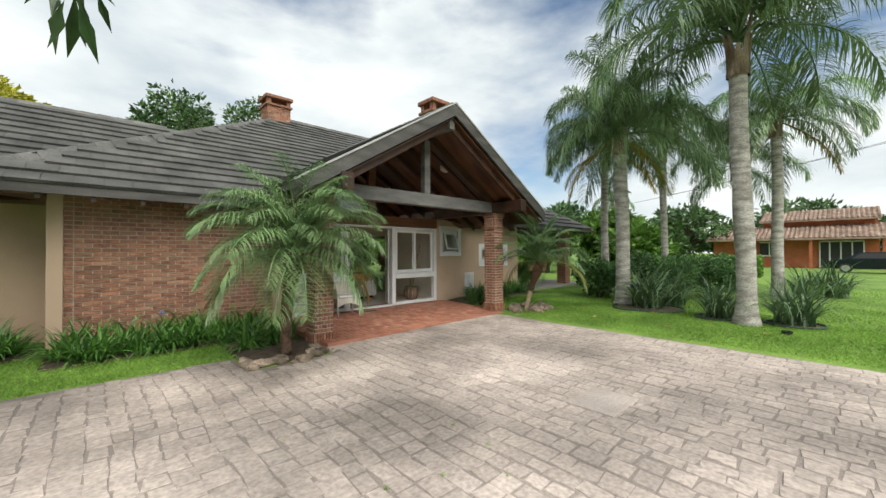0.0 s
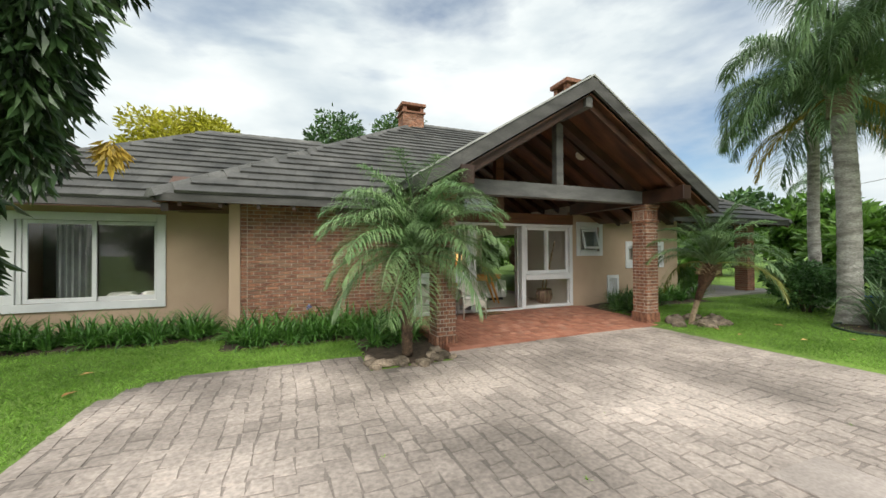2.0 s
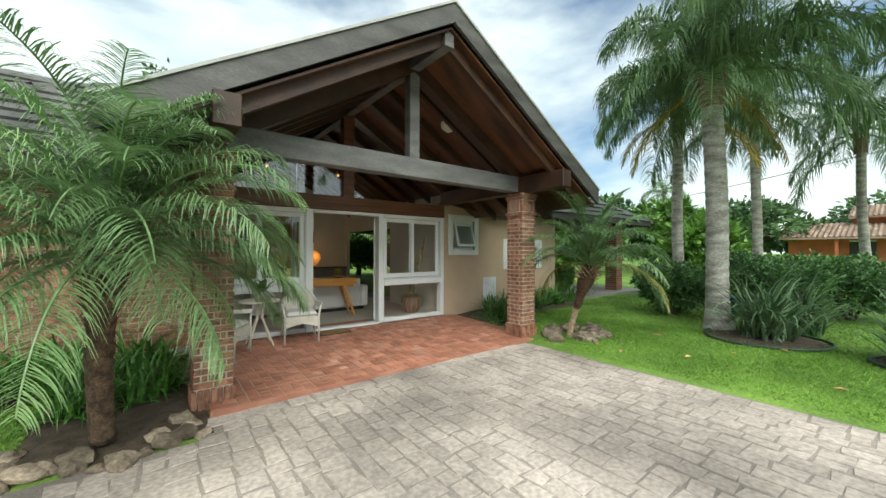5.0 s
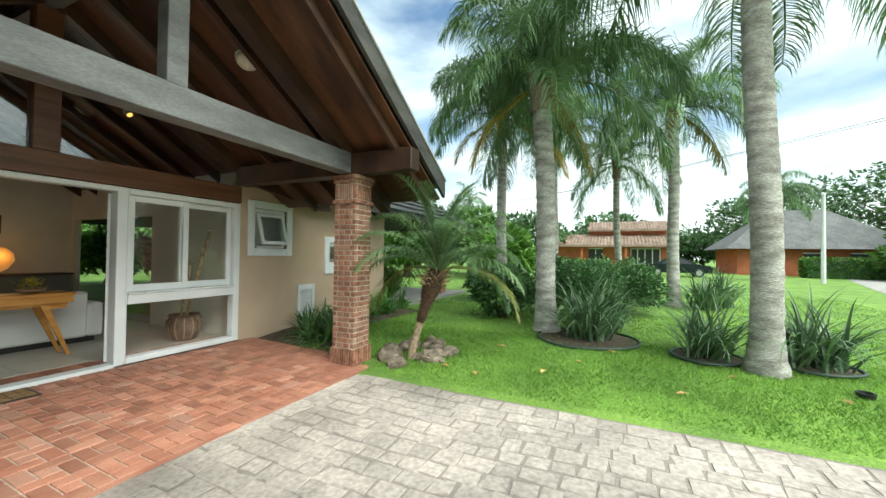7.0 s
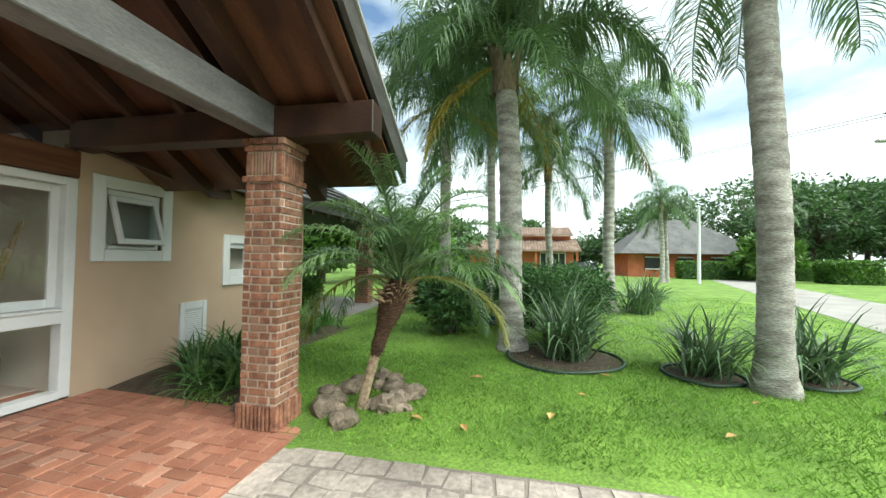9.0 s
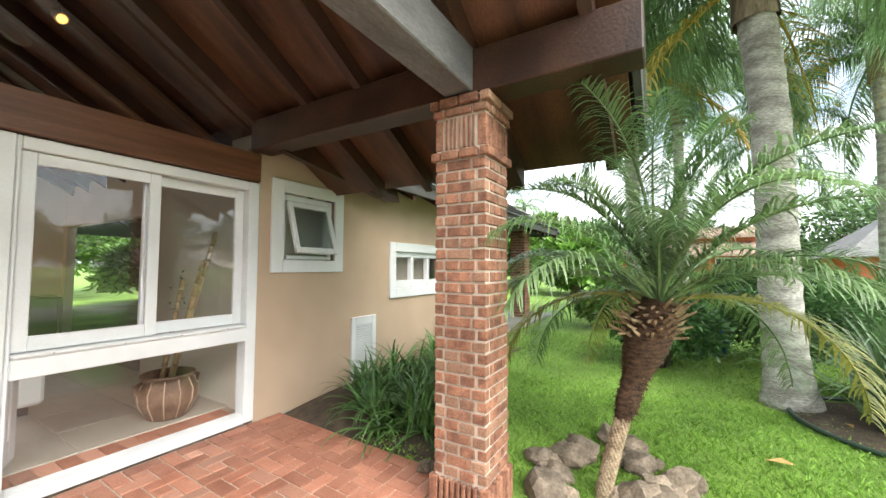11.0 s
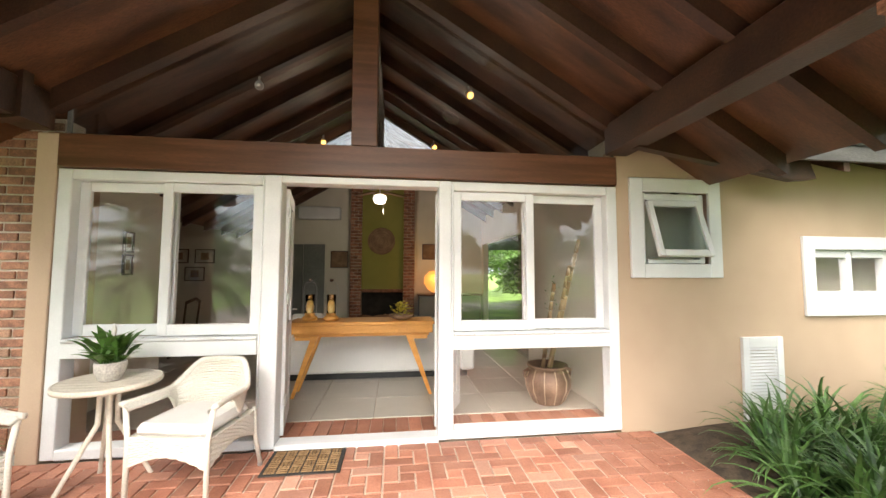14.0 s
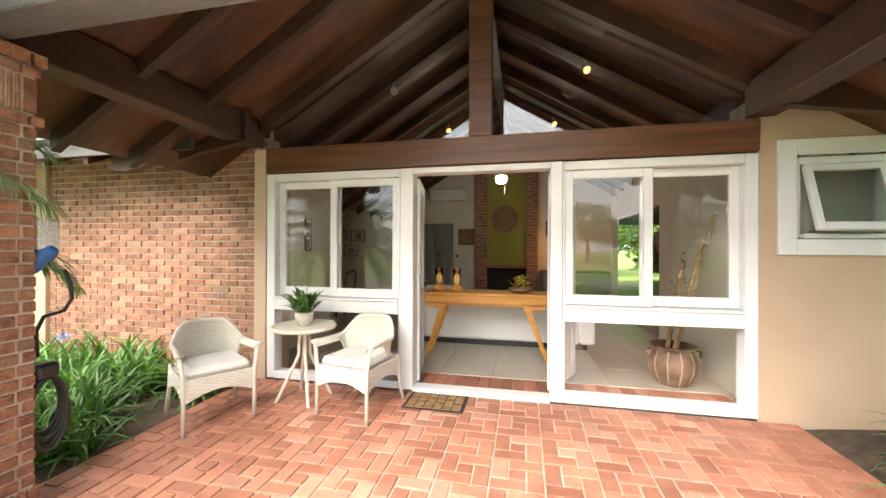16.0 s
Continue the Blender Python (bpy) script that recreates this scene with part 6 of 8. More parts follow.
def shrub(x, y, w, d, h, seed, label, material=M_SHRUB, size=0.095, count=8000):
    s = thing("shrub", label, "shrub", group="garden shrubs")
    r = random.Random(seed)
    z = ground_z(x)
    blobs = [((x, y, z + h * 0.45), (w * 0.9, d * 0.9, h * 0.48))]
    for k in range(7):
        a = k * 0.9 + r.uniform(-0.2, 0.2)
        blobs.append(((x + w * 0.55 * math.cos(a), y + d * 0.55 * math.sin(a), z + h * r.uniform(0.35, 0.7)), (w * 0.45, d * 0.45, h * 0.32)))
    leaf_cloud("foliage", material, seed, blobs, count, size, s)
    g = Geo()
    for k in range(6):
        a = k * 1.05
        g.tube([(x + 0.05 * math.cos(a), y + 0.05 * math.sin(a), z - 0.02), (x + 0.25 * w * math.cos(a), y + 0.25 * d * math.sin(a), z + h * 0.35), (x + 0.5 * w * math.cos(a), y + 0.5 * d * math.sin(a), z + h * 0.7)], [0.025, 0.018, 0.008], 6)
    part("stem", g, M_BARK, s)


shrub(-4.75, 8.1, 0.95, 0.7, 2.8, 200, "tall dark green shrub beside the bedroom window", M_SHRUB, 0.08, 9000)
shrub(11.9, 5.45, 1.15, 0.9, 1.4, 201, "rounded dark green shrub on the lawn")
shrub(12.9, 3.9, 1.45, 1.1, 1.6, 202, "broad dark green glossy shrub beside the palms")
shrub(14.2, 2.9, 1.45, 1.1, 1.55, 203, "broad dark green glossy shrub beside the palms")
shrub(17.2, 4.2, 1.5, 1.3, 1.4, 204, "rounded green shrub farther back", M_TREEL)
shrub(15.2, 6.6, 1.0, 0.8, 1.2, 205, "leafy green shrub by the terrace", M_TREEL)
shrub(13.4, 9.6, 0.7, 0.5, 1.1, 206, "leafy green shrub by the terrace", M_TREEL)


def tree(x, y, h, r, seed, label, material=M_TREE, trunk=0.18, leaf=0.35, count=2600, flat=0.6, group="background trees"):
    t = thing("tree", label, "tree", group=group)
    rr = random.Random(seed)
    z0 = ground_z(x) - 0.1
    g = Geo()
    fork = h * 0.33
    g.tube([(x, y, z0), (x + 0.1, y, z0 + fork * 0.5), (x, y + 0.1, z0 + fork)], [trunk * 1.25, trunk, trunk * 0.85], 9)
    blobs = []
    rz = min(r * flat, h * 0.46)
    for k in range(30):
        a = k * 2.4 + rr.uniform(-0.4, 0.4)
        sz = -0.8 + 1.77 * (k + 0.5) / 30
        d = r * 0.74 * math.sqrt(max(0.02, 1 - min(1, sz * sz))) * rr.uniform(0.55, 1.1)
        cz = z0 + h - rz + rz * 0.74 * sz * rr.uniform(0.8, 1.05)
        c = (x + d * math.cos(a), y + d * math.sin(a), cz)
        q = rr.uniform(0.24, 0.40)
        blobs.append((c, (r * q, r * q * rr.uniform(0.8, 1.2), rz * q * rr.uniform(0.7, 1.0))))
        g.tube([(x, y + 0.1, z0 + fork), ((x + c[0]) / 2, (y + c[1]) / 2, (z0 + fork + cz) / 2 + 0.2), c], [trunk * 0.5, trunk * 0.3, 0.02], 6)
    part("trunk", g, M_BARK, t, "", True)
    crown = leaf_cloud("crown", material, seed, blobs, count, leaf, t)
    return t


tree(3.5, 27.0, 11.4, 3.4, 301, "dark green pine-like tree behind the roof", M_TREE, 0.25, 0.30, 9000, 1.1)
tree(8.2, 27.5, 12.8, 2.4, 302, "airy grey-green tree behind the chimney", M_TREE, 0.22, 0.26, 4200, 1.3)
tree(-4.4, 25.2, 9.9, 4.4, 303, "yellow-green leafy tree behind the roof", M_TREEY, 0.25, 0.28, 12000, 0.6)
for i, (x, y, h, r, m) in enumerate(((30, 13, 5.2, 3.0, M_TREEL), (26, 9.5, 3.4, 2.2, M_TREEL), (38, 22, 7.5, 4.5, M_TREE), (24, 15, 4.2, 2.4, M_TREEL), (22, 20, 5.0, 3.0, M_TREE),
                                     (50, -26, 11, 6.5, M_TREE), (57, -24, 13, 7.5, M_TREE), (53, -33, 12, 7.5, M_TREE), (64, -32, 15, 9, M_TREE), (58, -42, 14, 9, M_TREE), (46, -34, 10.5, 6.5, M_TREE),
                                     (40, -16, 4.2, 2.4, M_TREEL), (72, -20, 14, 9, M_TREE), (38, -36, 11, 7, M_TREE), (48, 12, 7, 5, M_TREE), (58, 4, 8, 6, M_TREE), (62, -12, 10, 7, M_TREE), (70, -44, 15, 10, M_TREE))):
    tree(x, y, h, r, 320 + i, "distant spreading green tree", m, 0.25, 0.6, 3200, 0.95)

# overhanging tree beside the drive: limbs with long hanging leaves
ot = thing("overhanging_tree", "dark long-leaved tree hanging over the drive's edge", "tree")
trunk_at = Vector((-3.3, 4.7, ground_z(-3)))
g = Geo()
g.tube([trunk_at + Vector((0, 0, -0.1)), trunk_at + Vector((0.1, 0, 1.2)), trunk_at + Vector((0.0, 0.1, 2.4))], [0.2, 0.16, 0.14], 10)
for tip in ((-1.6, 4.9, 3.4), (-1.9, 5.6, 3.9), (-2.1, 4.0, 3.9), (-3.0, 6.3, 4.0), (-4.6, 5.0, 3.9), (-1.4, 5.0, 4.6), (-0.9, 3.6, 3.9)):
    tip = Vector(tip)
    a = trunk_at + Vector((0, 0.1, 2.3))
    g.tube([a, a.lerp(tip, 0.5) + Vector((0, 0, 0.35)), tip], [0.09, 0.055, 0.015], 7)
part("trunk", g, M_BARK, ot, "", True)
blobs = [((-1.75, 4.9, 3.15), (0.55, 0.5, 0.6)), ((-1.85, 5.1, 2.55), (0.4, 0.4, 0.5)), ((-1.6, 4.75, 3.75), (0.6, 0.5, 0.5)), ((-2.1, 5.6, 3.4), (0.6, 0.6, 0.7)), ((-2.3, 4.6, 3.9), (0.8, 0.8, 0.7)),
         ((-2.6, 5.4, 2.7), (0.6, 0.6, 0.7)), ((-3.0, 6.0, 3.9), (0.9, 0.8, 0.8)), ((-2.9, 5.9, 2.2), (0.6, 0.5, 0.8)), ((-4.2, 4.9, 3.8), (1.0, 1.0, 0.8)), ((-1.4, 5.0, 4.5), (0.7, 0.7, 0.5)), ((-3.2, 6.4, 1.5), (0.6, 0.5, 0.9))]
blobs = [((cx_ + 0.05, cy_, cz_ - 0.03), rr_) for (cx_, cy_, cz_), rr_ in blobs]
leaf_cloud("foliage", M_MANGO, 401, blobs, 11000, 0.21, ot, 1.2, 0.28)
M_OLDLEAF = mat("yellow_old_leaf", (0.34, 0.22, 0.03), (0.48, 0.34, 0.06), 4, 0.5, 0, 30, vary=0.3, by="island", leaf=0.25)
tagged(leaf_cloud("yellow_leaves", M_OLDLEAF, 403, [((-1.08, 4.95, 2.50), (0.10, 0.12, 0.16))], 60, 0.17, ot, 1.5, 0.28), "cluster of yellowing leaves")
leaf_cloud("overhang", M_MANGO, 402, [((-0.07, 1.70, 2.36), (0.15, 0.12, 0.08)), ((-0.25, 1.85, 2.55), (0.22, 0.2, 0.12))], 34, 0.17, ot, 1.6, 0.22)
g = Geo().tube([(-0.9, 3.6, 3.9), (-0.5, 2.5, 3.2), (-0.07, 1.70, 2.44)], [0.02, 0.013, 0.004], 6)
part("twig", g, M_BARK, ot)

# rocks round the two small palms
def rock_mesh(seed):
    bm = bmesh.new()
    bmesh.ops.create_icosphere(bm, subdivisions=2, radius=1.0)
    for v in bm.verts:
        n = noise.noise(v.co * 1.1 + Vector((seed * 3.1, 0, 0))) * 0.55 + noise.noise(v.co * 2.7 + Vector((0, seed * 5.7, 0))) * 0.12
        v.co *= 1 + n
        v.co.z *= 0.72
    me = bpy.data.meshes.new("rock")
    bm.to_mesh(me)
    bm.free()
    me.materials.append(M_ROCK)
    return me


ROCKS = [rock_mesh(i) for i in range(6)]
rr = random.Random(77)
spots = [(1.62 + 1.2 * f, 5.70 + 0.12 * math.sin(f * 9)) for f in [k / 9 for k in range(10)]] + [(1.6, 5.9), (1.62, 6.15), (2.75, 5.95), (2.7, 6.1), (2.0, 5.85), (2.5, 5.88)]
spots2 = [(8.45 + rr.uniform(0.15, 0.62) * math.cos(a), 5.70 + rr.uniform(0.15, 0.55) * math.sin(a)) for a in [k * 0.53 for k in range(30)]] + [(8.45, 5.35), (8.75, 5.45), (8.6, 5.25), (8.2, 5.5), (8.0, 5.85), (7.95, 6.9), (8.05, 6.6), (8.3, 6.7), (8.9, 5.6)]
for k, (x, y) in enumerate(spots + spots2):
    s = rr.uniform(0.05, 0.12) if k < len(spots) else rr.choice((0.055, 0.07, 0.085, 0.10, 0.125))
    ob = tagged(part("rock", ROCKS[k % 6], None), "rounded brown-grey stone at a palm's foot", "stone", "stones round the palms")
    ob.matrix_world = pose(x, y, ground_z(x) + s * 0.35, rr.uniform(-15, 15), rr.uniform(-15, 15), rr.uniform(0, 360)) @ Matrix.Diagonal((s * rr.uniform(0.9, 1.4), s, s * rr.uniform(0.8, 1.1), 1))

# planting beds: low mounds of soil
def bed(name, x0, x1, y0, y1, lift, label):
    g = Geo()
    nx, ny = max(3, int((x1 - x0) / 0.2)), max(3, int((y1 - y0) / 0.2))
    for i in range(nx + 1):
        for j in range(ny + 1):
            x, y = x0 + (x1 - x0) * i / nx, y0 + (y1 - y0) * j / ny
            e = min(i, nx - i, j, ny - j)
            g.v.append((x + (0.04 * noise.noise(Vector((x, y, 3)) * 3) if e else 0), y, ground_z(x) + (0.008 if e == 0 else lift + 0.03 * noise.noise(Vector((x, y, 0)) * 4))))
    for i in range(nx):
        for j in range(ny):
            a = i * (ny + 1) + j
            g.f.append((a, a + ny + 1, a + ny + 2, a + 1))
    setting(name, g, M_SOIL, label, "planting bed", True)


bed("bed_bedroom", -5.3, -0.63, 8.6, 10.05, 0.05, "dark soil of the border below the bedroom window")
bed("bed_brick", -0.62, 2.91, 7.6, 8.86, 0.05, "dark soil of the border below the brick wall")
bed("bed_palm", 1.58, 2.9, 5.72, 7.62, 0.06, "dark soil round the small palm's foot")
bed("bed_porch_side", 8.02, 8.78, 6.78, 7.545, 0.03, "dark soil of the border beside the porch")
bed("bed_front", 8.01, 12.0, 7.55, 8.69, 0.04, "dark soil of the border below the tan wall")

# ---------------------------------------------------------------- lawn blades
def blades(name, regions, density, seed, h0, h1, label):
    r = np.random.RandomState(seed)
    P = []
    for x0, x1, y0, y1, d in regions:
        n = int((x1 - x0) * (y1 - y0) * d * density)
        xy = np.stack([r.uniform(x0, x1, n), r.uniform(y0, y1, n)], 1)
        P.append(xy)
    P = np.concatenate(P)
    keep = np.array([not in_drive(x - 0.03, y) and not in_drive(x + 0.03, y) and not (2.9 < x < 8.02 and 6.0 < y) for x, y in P])
    P = P[keep]
    n = len(P)
    z = np.array([ground_z(x) for x in P[:, 0]])
    a = r.uniform(0, 6.283, n)
    h = r.uniform(h0, h1, n)
    lean = r.uniform(0.2, 1.3, n) * h
    w = r.uniform(0.002, 0.0042, n)
    b = r.uniform(0, 6.283, n)
    V = np.zeros((n, 4, 3))
    base = np.stack([P[:, 0], P[:, 1], z - 0.004], 1)
    side = np.stack([-np.sin(a), np.cos(a), 0 * a], 1) * w[:, None]
    fwd = np.stack([np.cos(b), np.sin(b), 0 * b], 1)
    V[:, 0], V[:, 1] = base - side, base + side
    V[:, 2] = base + fwd * (lean * 0.35)[:, None] + side * 0.8 + np.array([0, 0, 1]) * (h * 0.65)[:, None]
    V[:, 3] = base + fwd * lean[:, None] + np.array([0, 0, 1]) * h[:, None]
    me = bpy.data.meshes.new(name)
    k = np.arange(n)[:, None] * 4
    F = np.concatenate([k + [0, 1, 2], k + [0, 2, 3]], 0)
    me.from_pydata(V.reshape(-1, 3), [], F.tolist())
    me.materials.append(M_GRASS)
    ob = new(name, me)
    return tagged(ob, label, "grass", kind="stuff")


blades("grass_lawn", [(7.6, 10.5, -1.5, 7.6, 2.6), (10.5, 14, -2, 8, 1.0), (7.6, 10.0, -4, -1.5, 1.0), (14, 22, -4, 8, 0.35)], 900, 1, 0.018, 0.05, "short green lawn grass beside the drive")
blades("grass_strip", [(-6, 1.62, 6.3, 7.7, 2.4), (-6, -0.6, 7.7, 8.7, 2.0), (-3.2, -1.2, 2.5, 6.4, 2.2), (-6, -3.2, 3, 6.3, 1.0)], 900, 2, 0.02, 0.055, "short green lawn grass below the border")
rr = random.Random(12)
leafm = Geo().add([(0, 0, 0), (0.05, 0.03, 0.012), (0.13, 0, 0.004), (0.05, -0.03, 0.014), (0.07, 0, 0.0)], [(0, 4, 1), (1, 4, 2), (2, 4, 3), (3, 4, 0)]).mesh("fallen_leaf", M_LITTER)
for x, y in ((8.4, 3.9), (8.9, 3.6), (8.6, 1.0), (9.2, 4.6), (8.1, 5.2), (8.05, 4.7), (9.6, 3.1), (-1.9, 6.0), (-2.3, 5.2), (-2.1, 6.9), (8.3, 2.4), (9.0, 1.9), (-2.8, 6.3), (10.4, 4.0)):
    ob = tagged(part("fallen_leaf", leafm, None), "dry orange-brown leaf lying on the lawn", "leaf", "fallen leaves")
    ob.matrix_world = pose(x, y, ground_z(x) + 0.035, 0, 0, rr.uniform(0, 360)) @ Matrix.Scale(rr.uniform(0.9, 1.5), 4)
sp = thing("garden_uplight", "small black garden uplight in the lawn", "garden light", (8.95, 0.75, ground_z(8.95)))
part("body", Geo().lathe([(0.06, 0.0), (0.075, 0.02), (0.08, 0.06), (0.065, 0.06), (0.06, 0.03)], 16), M_BLACK, sp)
part("stake", Geo().tube([(0, 0, -0.05), (0, 0, 0.02)], 0.012, 6), M_BLACK, sp)

# weeds in the joints, a flower by the wall, a tub behind the palms
WEED = strap_mesh("weed", M_GRASS, 140, 16, 0.06, 0.004, 0.3)
for x, y, q in ((2.46, 2.54, 1.0), (2.42, 2.07, 1.1), (1.86, 2.02, 0.9), (1.48, 2.18, 0.8), (2.2, 1.7, 0.7), (3.4, 3.3, 0.7), (5.2, 2.2, 0.6), (1.2, 3.4, 0.8)):
    ob = tagged(part("weed", WEED, None), "small green weed in a joint of the drive", "weed", "weeds in the drive")
    ob.matrix_world = pose(x, y, ground_z(x) + 0.01, 0, 0, x * 90) @ Matrix.Scale(q, 4)
M_LILAC = mat("pale_blue_petals", (0.30, 0.34, 0.55), (0.42, 0.45, 0.66), 8, 0.7, 0, 60, vary=0.2, by="island", leaf=0.3)
fw = thing("agapanthus_flower", "pale blue agapanthus bloom on a thin stalk", "flower", (0.84, 8.25, ground_z(0.8)))
part("stalk", Geo().tube([(0, 0, 0), (0.01, 0, 0.3), (0.0, 0.01, 0.56)], 0.005, 6), M_STRAP, fw)
g = Geo()
rf = random.Random(3)
for k in range(70):
    a, e = rf.uniform(0, 6.283), rf.uniform(-0.4, 1.5)
    d = Vector((math.cos(a) * math.cos(e), math.sin(a) * math.cos(e), math.sin(e)))
    s = d.cross(Vector((0.3, 0.2, 1))).normalized() * 0.012
    c = Vector((0, 0.01, 0.57))
    g.quad(c + d * 0.02, c + d * 0.05 + s, c + d * 0.075, c + d * 0.05 - s)
part("bloom", g, M_LILAC, fw, "round pale blue flower head")
tub = thing("blue_tub", "blue plastic tub on the lawn behind the palms", "tub", (13.3, 4.75, ground_z(13)))
part("body", Geo().lathe([(0.2, 0.0), (0.27, 0.36), (0.29, 0.36), (0.29, 0.38), (0.26, 0.38), (0.19, 0.03)], 20), M_BLUE, tub, "", True)
part("handle", Geo().tube([(-0.28, 0, 0.36), (-0.2, 0, 0.5), (0.0, 0, 0.55), (0.2, 0, 0.5), (0.28, 0, 0.36)], 0.01, 6), M_METAL, tub)

# ---------------------------------------------------------------- terrace wing, road, far houses
setting("floor_terrace", Geo().box(11.96, 17.0, 8.3, 17.0, -0.2, 0.10).box(7.965, 11.955, 11.205, 17.0, -0.2, 0.01), M_ROAD, "pale terrace floor beyond the house", "terrace floor")
def simple_column(x, y, label):
    c = tagged(thing("brick_post", label, "column", (x, y, 0.10)), kind="structure")
    part("core", Geo().box(-0.19, 0.19, -0.19, 0.19, 0, 2.4), M_MORTAR, c)
    g = Geo()
    for k in range(32):
        z = 0.01 + k * 0.074
        o = 0.0 if k % 2 else 0.2
        for s in (-1, 1):
            for a, b in (((-0.2, 0.0), (0.01, 0.2)) if k % 2 else ((-0.2, -0.1), (-0.09, 0.1), (0.11, 0.2))):
                g.box(a, b, s * 0.2 - 0.012, s * 0.2 + 0.012, z, z + 0.063).box(s * 0.2 - 0.012, s * 0.2 + 0.012, a, b, z, z + 0.063)
    tagged(part("bricks", g, M_BRICK_I, c), kind="stuff")


simple_column(15.74, 8.9, "red brick post of the terrace")
setting("fascia_east", Geo().box(HX1 - 0.02, HX1 + 0.015, EAVE_Y, EAVE_Y + 2 * run, EAVE_Z - 0.14, EAVE_Z - 0.005), M_BARGE, "dark grey fascia along the eaves", "fascia")

g = Geo()
rx0, rx1 = 8.2, 160.0
near = lambda x: -2.8 - 0.335 * (x - 12.4)
n = 40
for i in range(n + 1):
    x = rx0 + (rx1 - rx0) * (i / n) ** 2
    g.v.append((x, near(x), ground_z(x) + 0.012))
    g.v.append((x, near(x) - 3.4, ground_z(x) + 0.012))
for i in range(n):
    g.f.append((2 * i, 2 * i + 1, 2 * i + 3, 2 * i + 2))
setting("road", g, M_ROAD, "pale concrete lane curving past the lawn", "road")

M_REDWALL = mat("orange_red_wall", (0.36, 0.10, 0.045), (0.44, 0.14, 0.065), 1.5, 0.85, 0.1, 40, amount=0.08)
M_CLAYROOF = mat("weathered_clay_roof", (0.28, 0.19, 0.14), (0.42, 0.31, 0.24), 1.5, 0.85, 0.2, 12, vary=0.25, by="island")
M_GREYROOF = mat("grey_shingle_roof", (0.10, 0.10, 0.10), (0.15, 0.15, 0.146), 1.0, 0.9, 0.3, 8)
M_CARPAINT = mat("dark_car_paint", (0.012, 0.02, 0.025), (0.016, 0.025, 0.03), 3, 0.18, 0, 40, metal=0.5)


def tiled_slope(house, x0, x1, za, zb, y0, y1, cols, rows):
    """A clay roof slope rising along x from x0 to x1, of rounded tile runs."""
    g = Geo()
    for c in range(cols):
        ya = y0 + (y1 - y0) * c / cols
        yb = y0 + (y1 - y0) * (c + 0.86) / cols
        for r in range(rows):
            u, v = r / rows, (r + 1.06) / rows
            xa, xb, zzA, zzB = x0 + (x1 - x0) * u, x0 + (x1 - x0) * v, za + (zb - za) * u, za + (zb - za) * v
            ym = (ya + yb) / 2
            g.add([(xa, ya, zzA + 0.05), (xa, ym, zzA + 0.12), (xa, yb, zzA + 0.05), (xb, ya, zzB), (xb, ym, zzB + 0.07), (xb, yb, zzB)], [(0, 1, 4, 3), (1, 2, 5, 4)])
    tagged(part("roof_tiles", g, M_CLAYROOF, house, "weathered clay tile runs"), kind="stuff")
    part("roof_slab", Geo().prism([(x0, za), (x1, zb), (x1, zb - 0.12), (x0, za - 0.12)], "y", y0, y1), M_CLAYROOF, house)


house = thing("red_house", "orange-red neighbouring house with weathered clay roofs", "house")
part("wall", wall_with_holes(Geo(), -4.0, 7.0, 0.0, 2.5, 0, 0.2, [(-3.2, -0.6, 0.0, 2.1), (2.0, 3.4, 0.9, 2.1)]), M_REDWALL, house).matrix_world = Matrix(((0, 1, 0, 36.0), (1, 0, 0, 0), (0, 0, 1, 0.06), (0, 0, 0, 1)))
part("wall", Geo().box(36.2, 42, -4, 7, 0, 2.5), M_REDWALL, house)
tiled_slope(house, 34.6, 38.5, 2.35, 3.5, -4.6, 7.4, 38, 9)
tiled_slope(house, 37.5, 41.0, 3.9, 4.9, -4.2, 3.6, 26, 7)
part("upper_wall", Geo().box(38.2, 41.5, -4.0, 3.4, 2.5, 3.95), M_REDWALL, house)
wd = part("window", Geo().box(35.93, 36.0, -3.2, -0.6, 0.1, 2.16), M_BLACK, house, "dark glazed doors")
for y in (-3.2, -2.55, -1.9, -1.25, -0.65):
    part("window_bar", Geo().box(35.88, 35.925, y, y + 0.09, 0.1, 2.16), M_WHITE, wd)
part("window_head", Geo().box(35.88, 35.925, -3.2, -0.56, 2.06, 2.16), M_WHITE, wd)
w2 = part("window", Geo().box(35.93, 36.0, 2.0, 3.4, 0.95, 2.15), M_BLACK, house, "dark window")
part("window_frame", Geo().box(35.88, 35.925, 2.0, 3.4, 2.05, 2.15).box(35.88, 35.925, 2.0, 3.4, 0.95, 1.05).box(35.88, 35.925, 2.66, 2.74, 1.05, 2.05), M_WHITE, w2)
for y in (-4.3, -0.2, 3.9):
    part("porch_post", Geo().box(34.8, 35.0, y, y + 0.2, 0, 2.3), M_REDWALL, house)

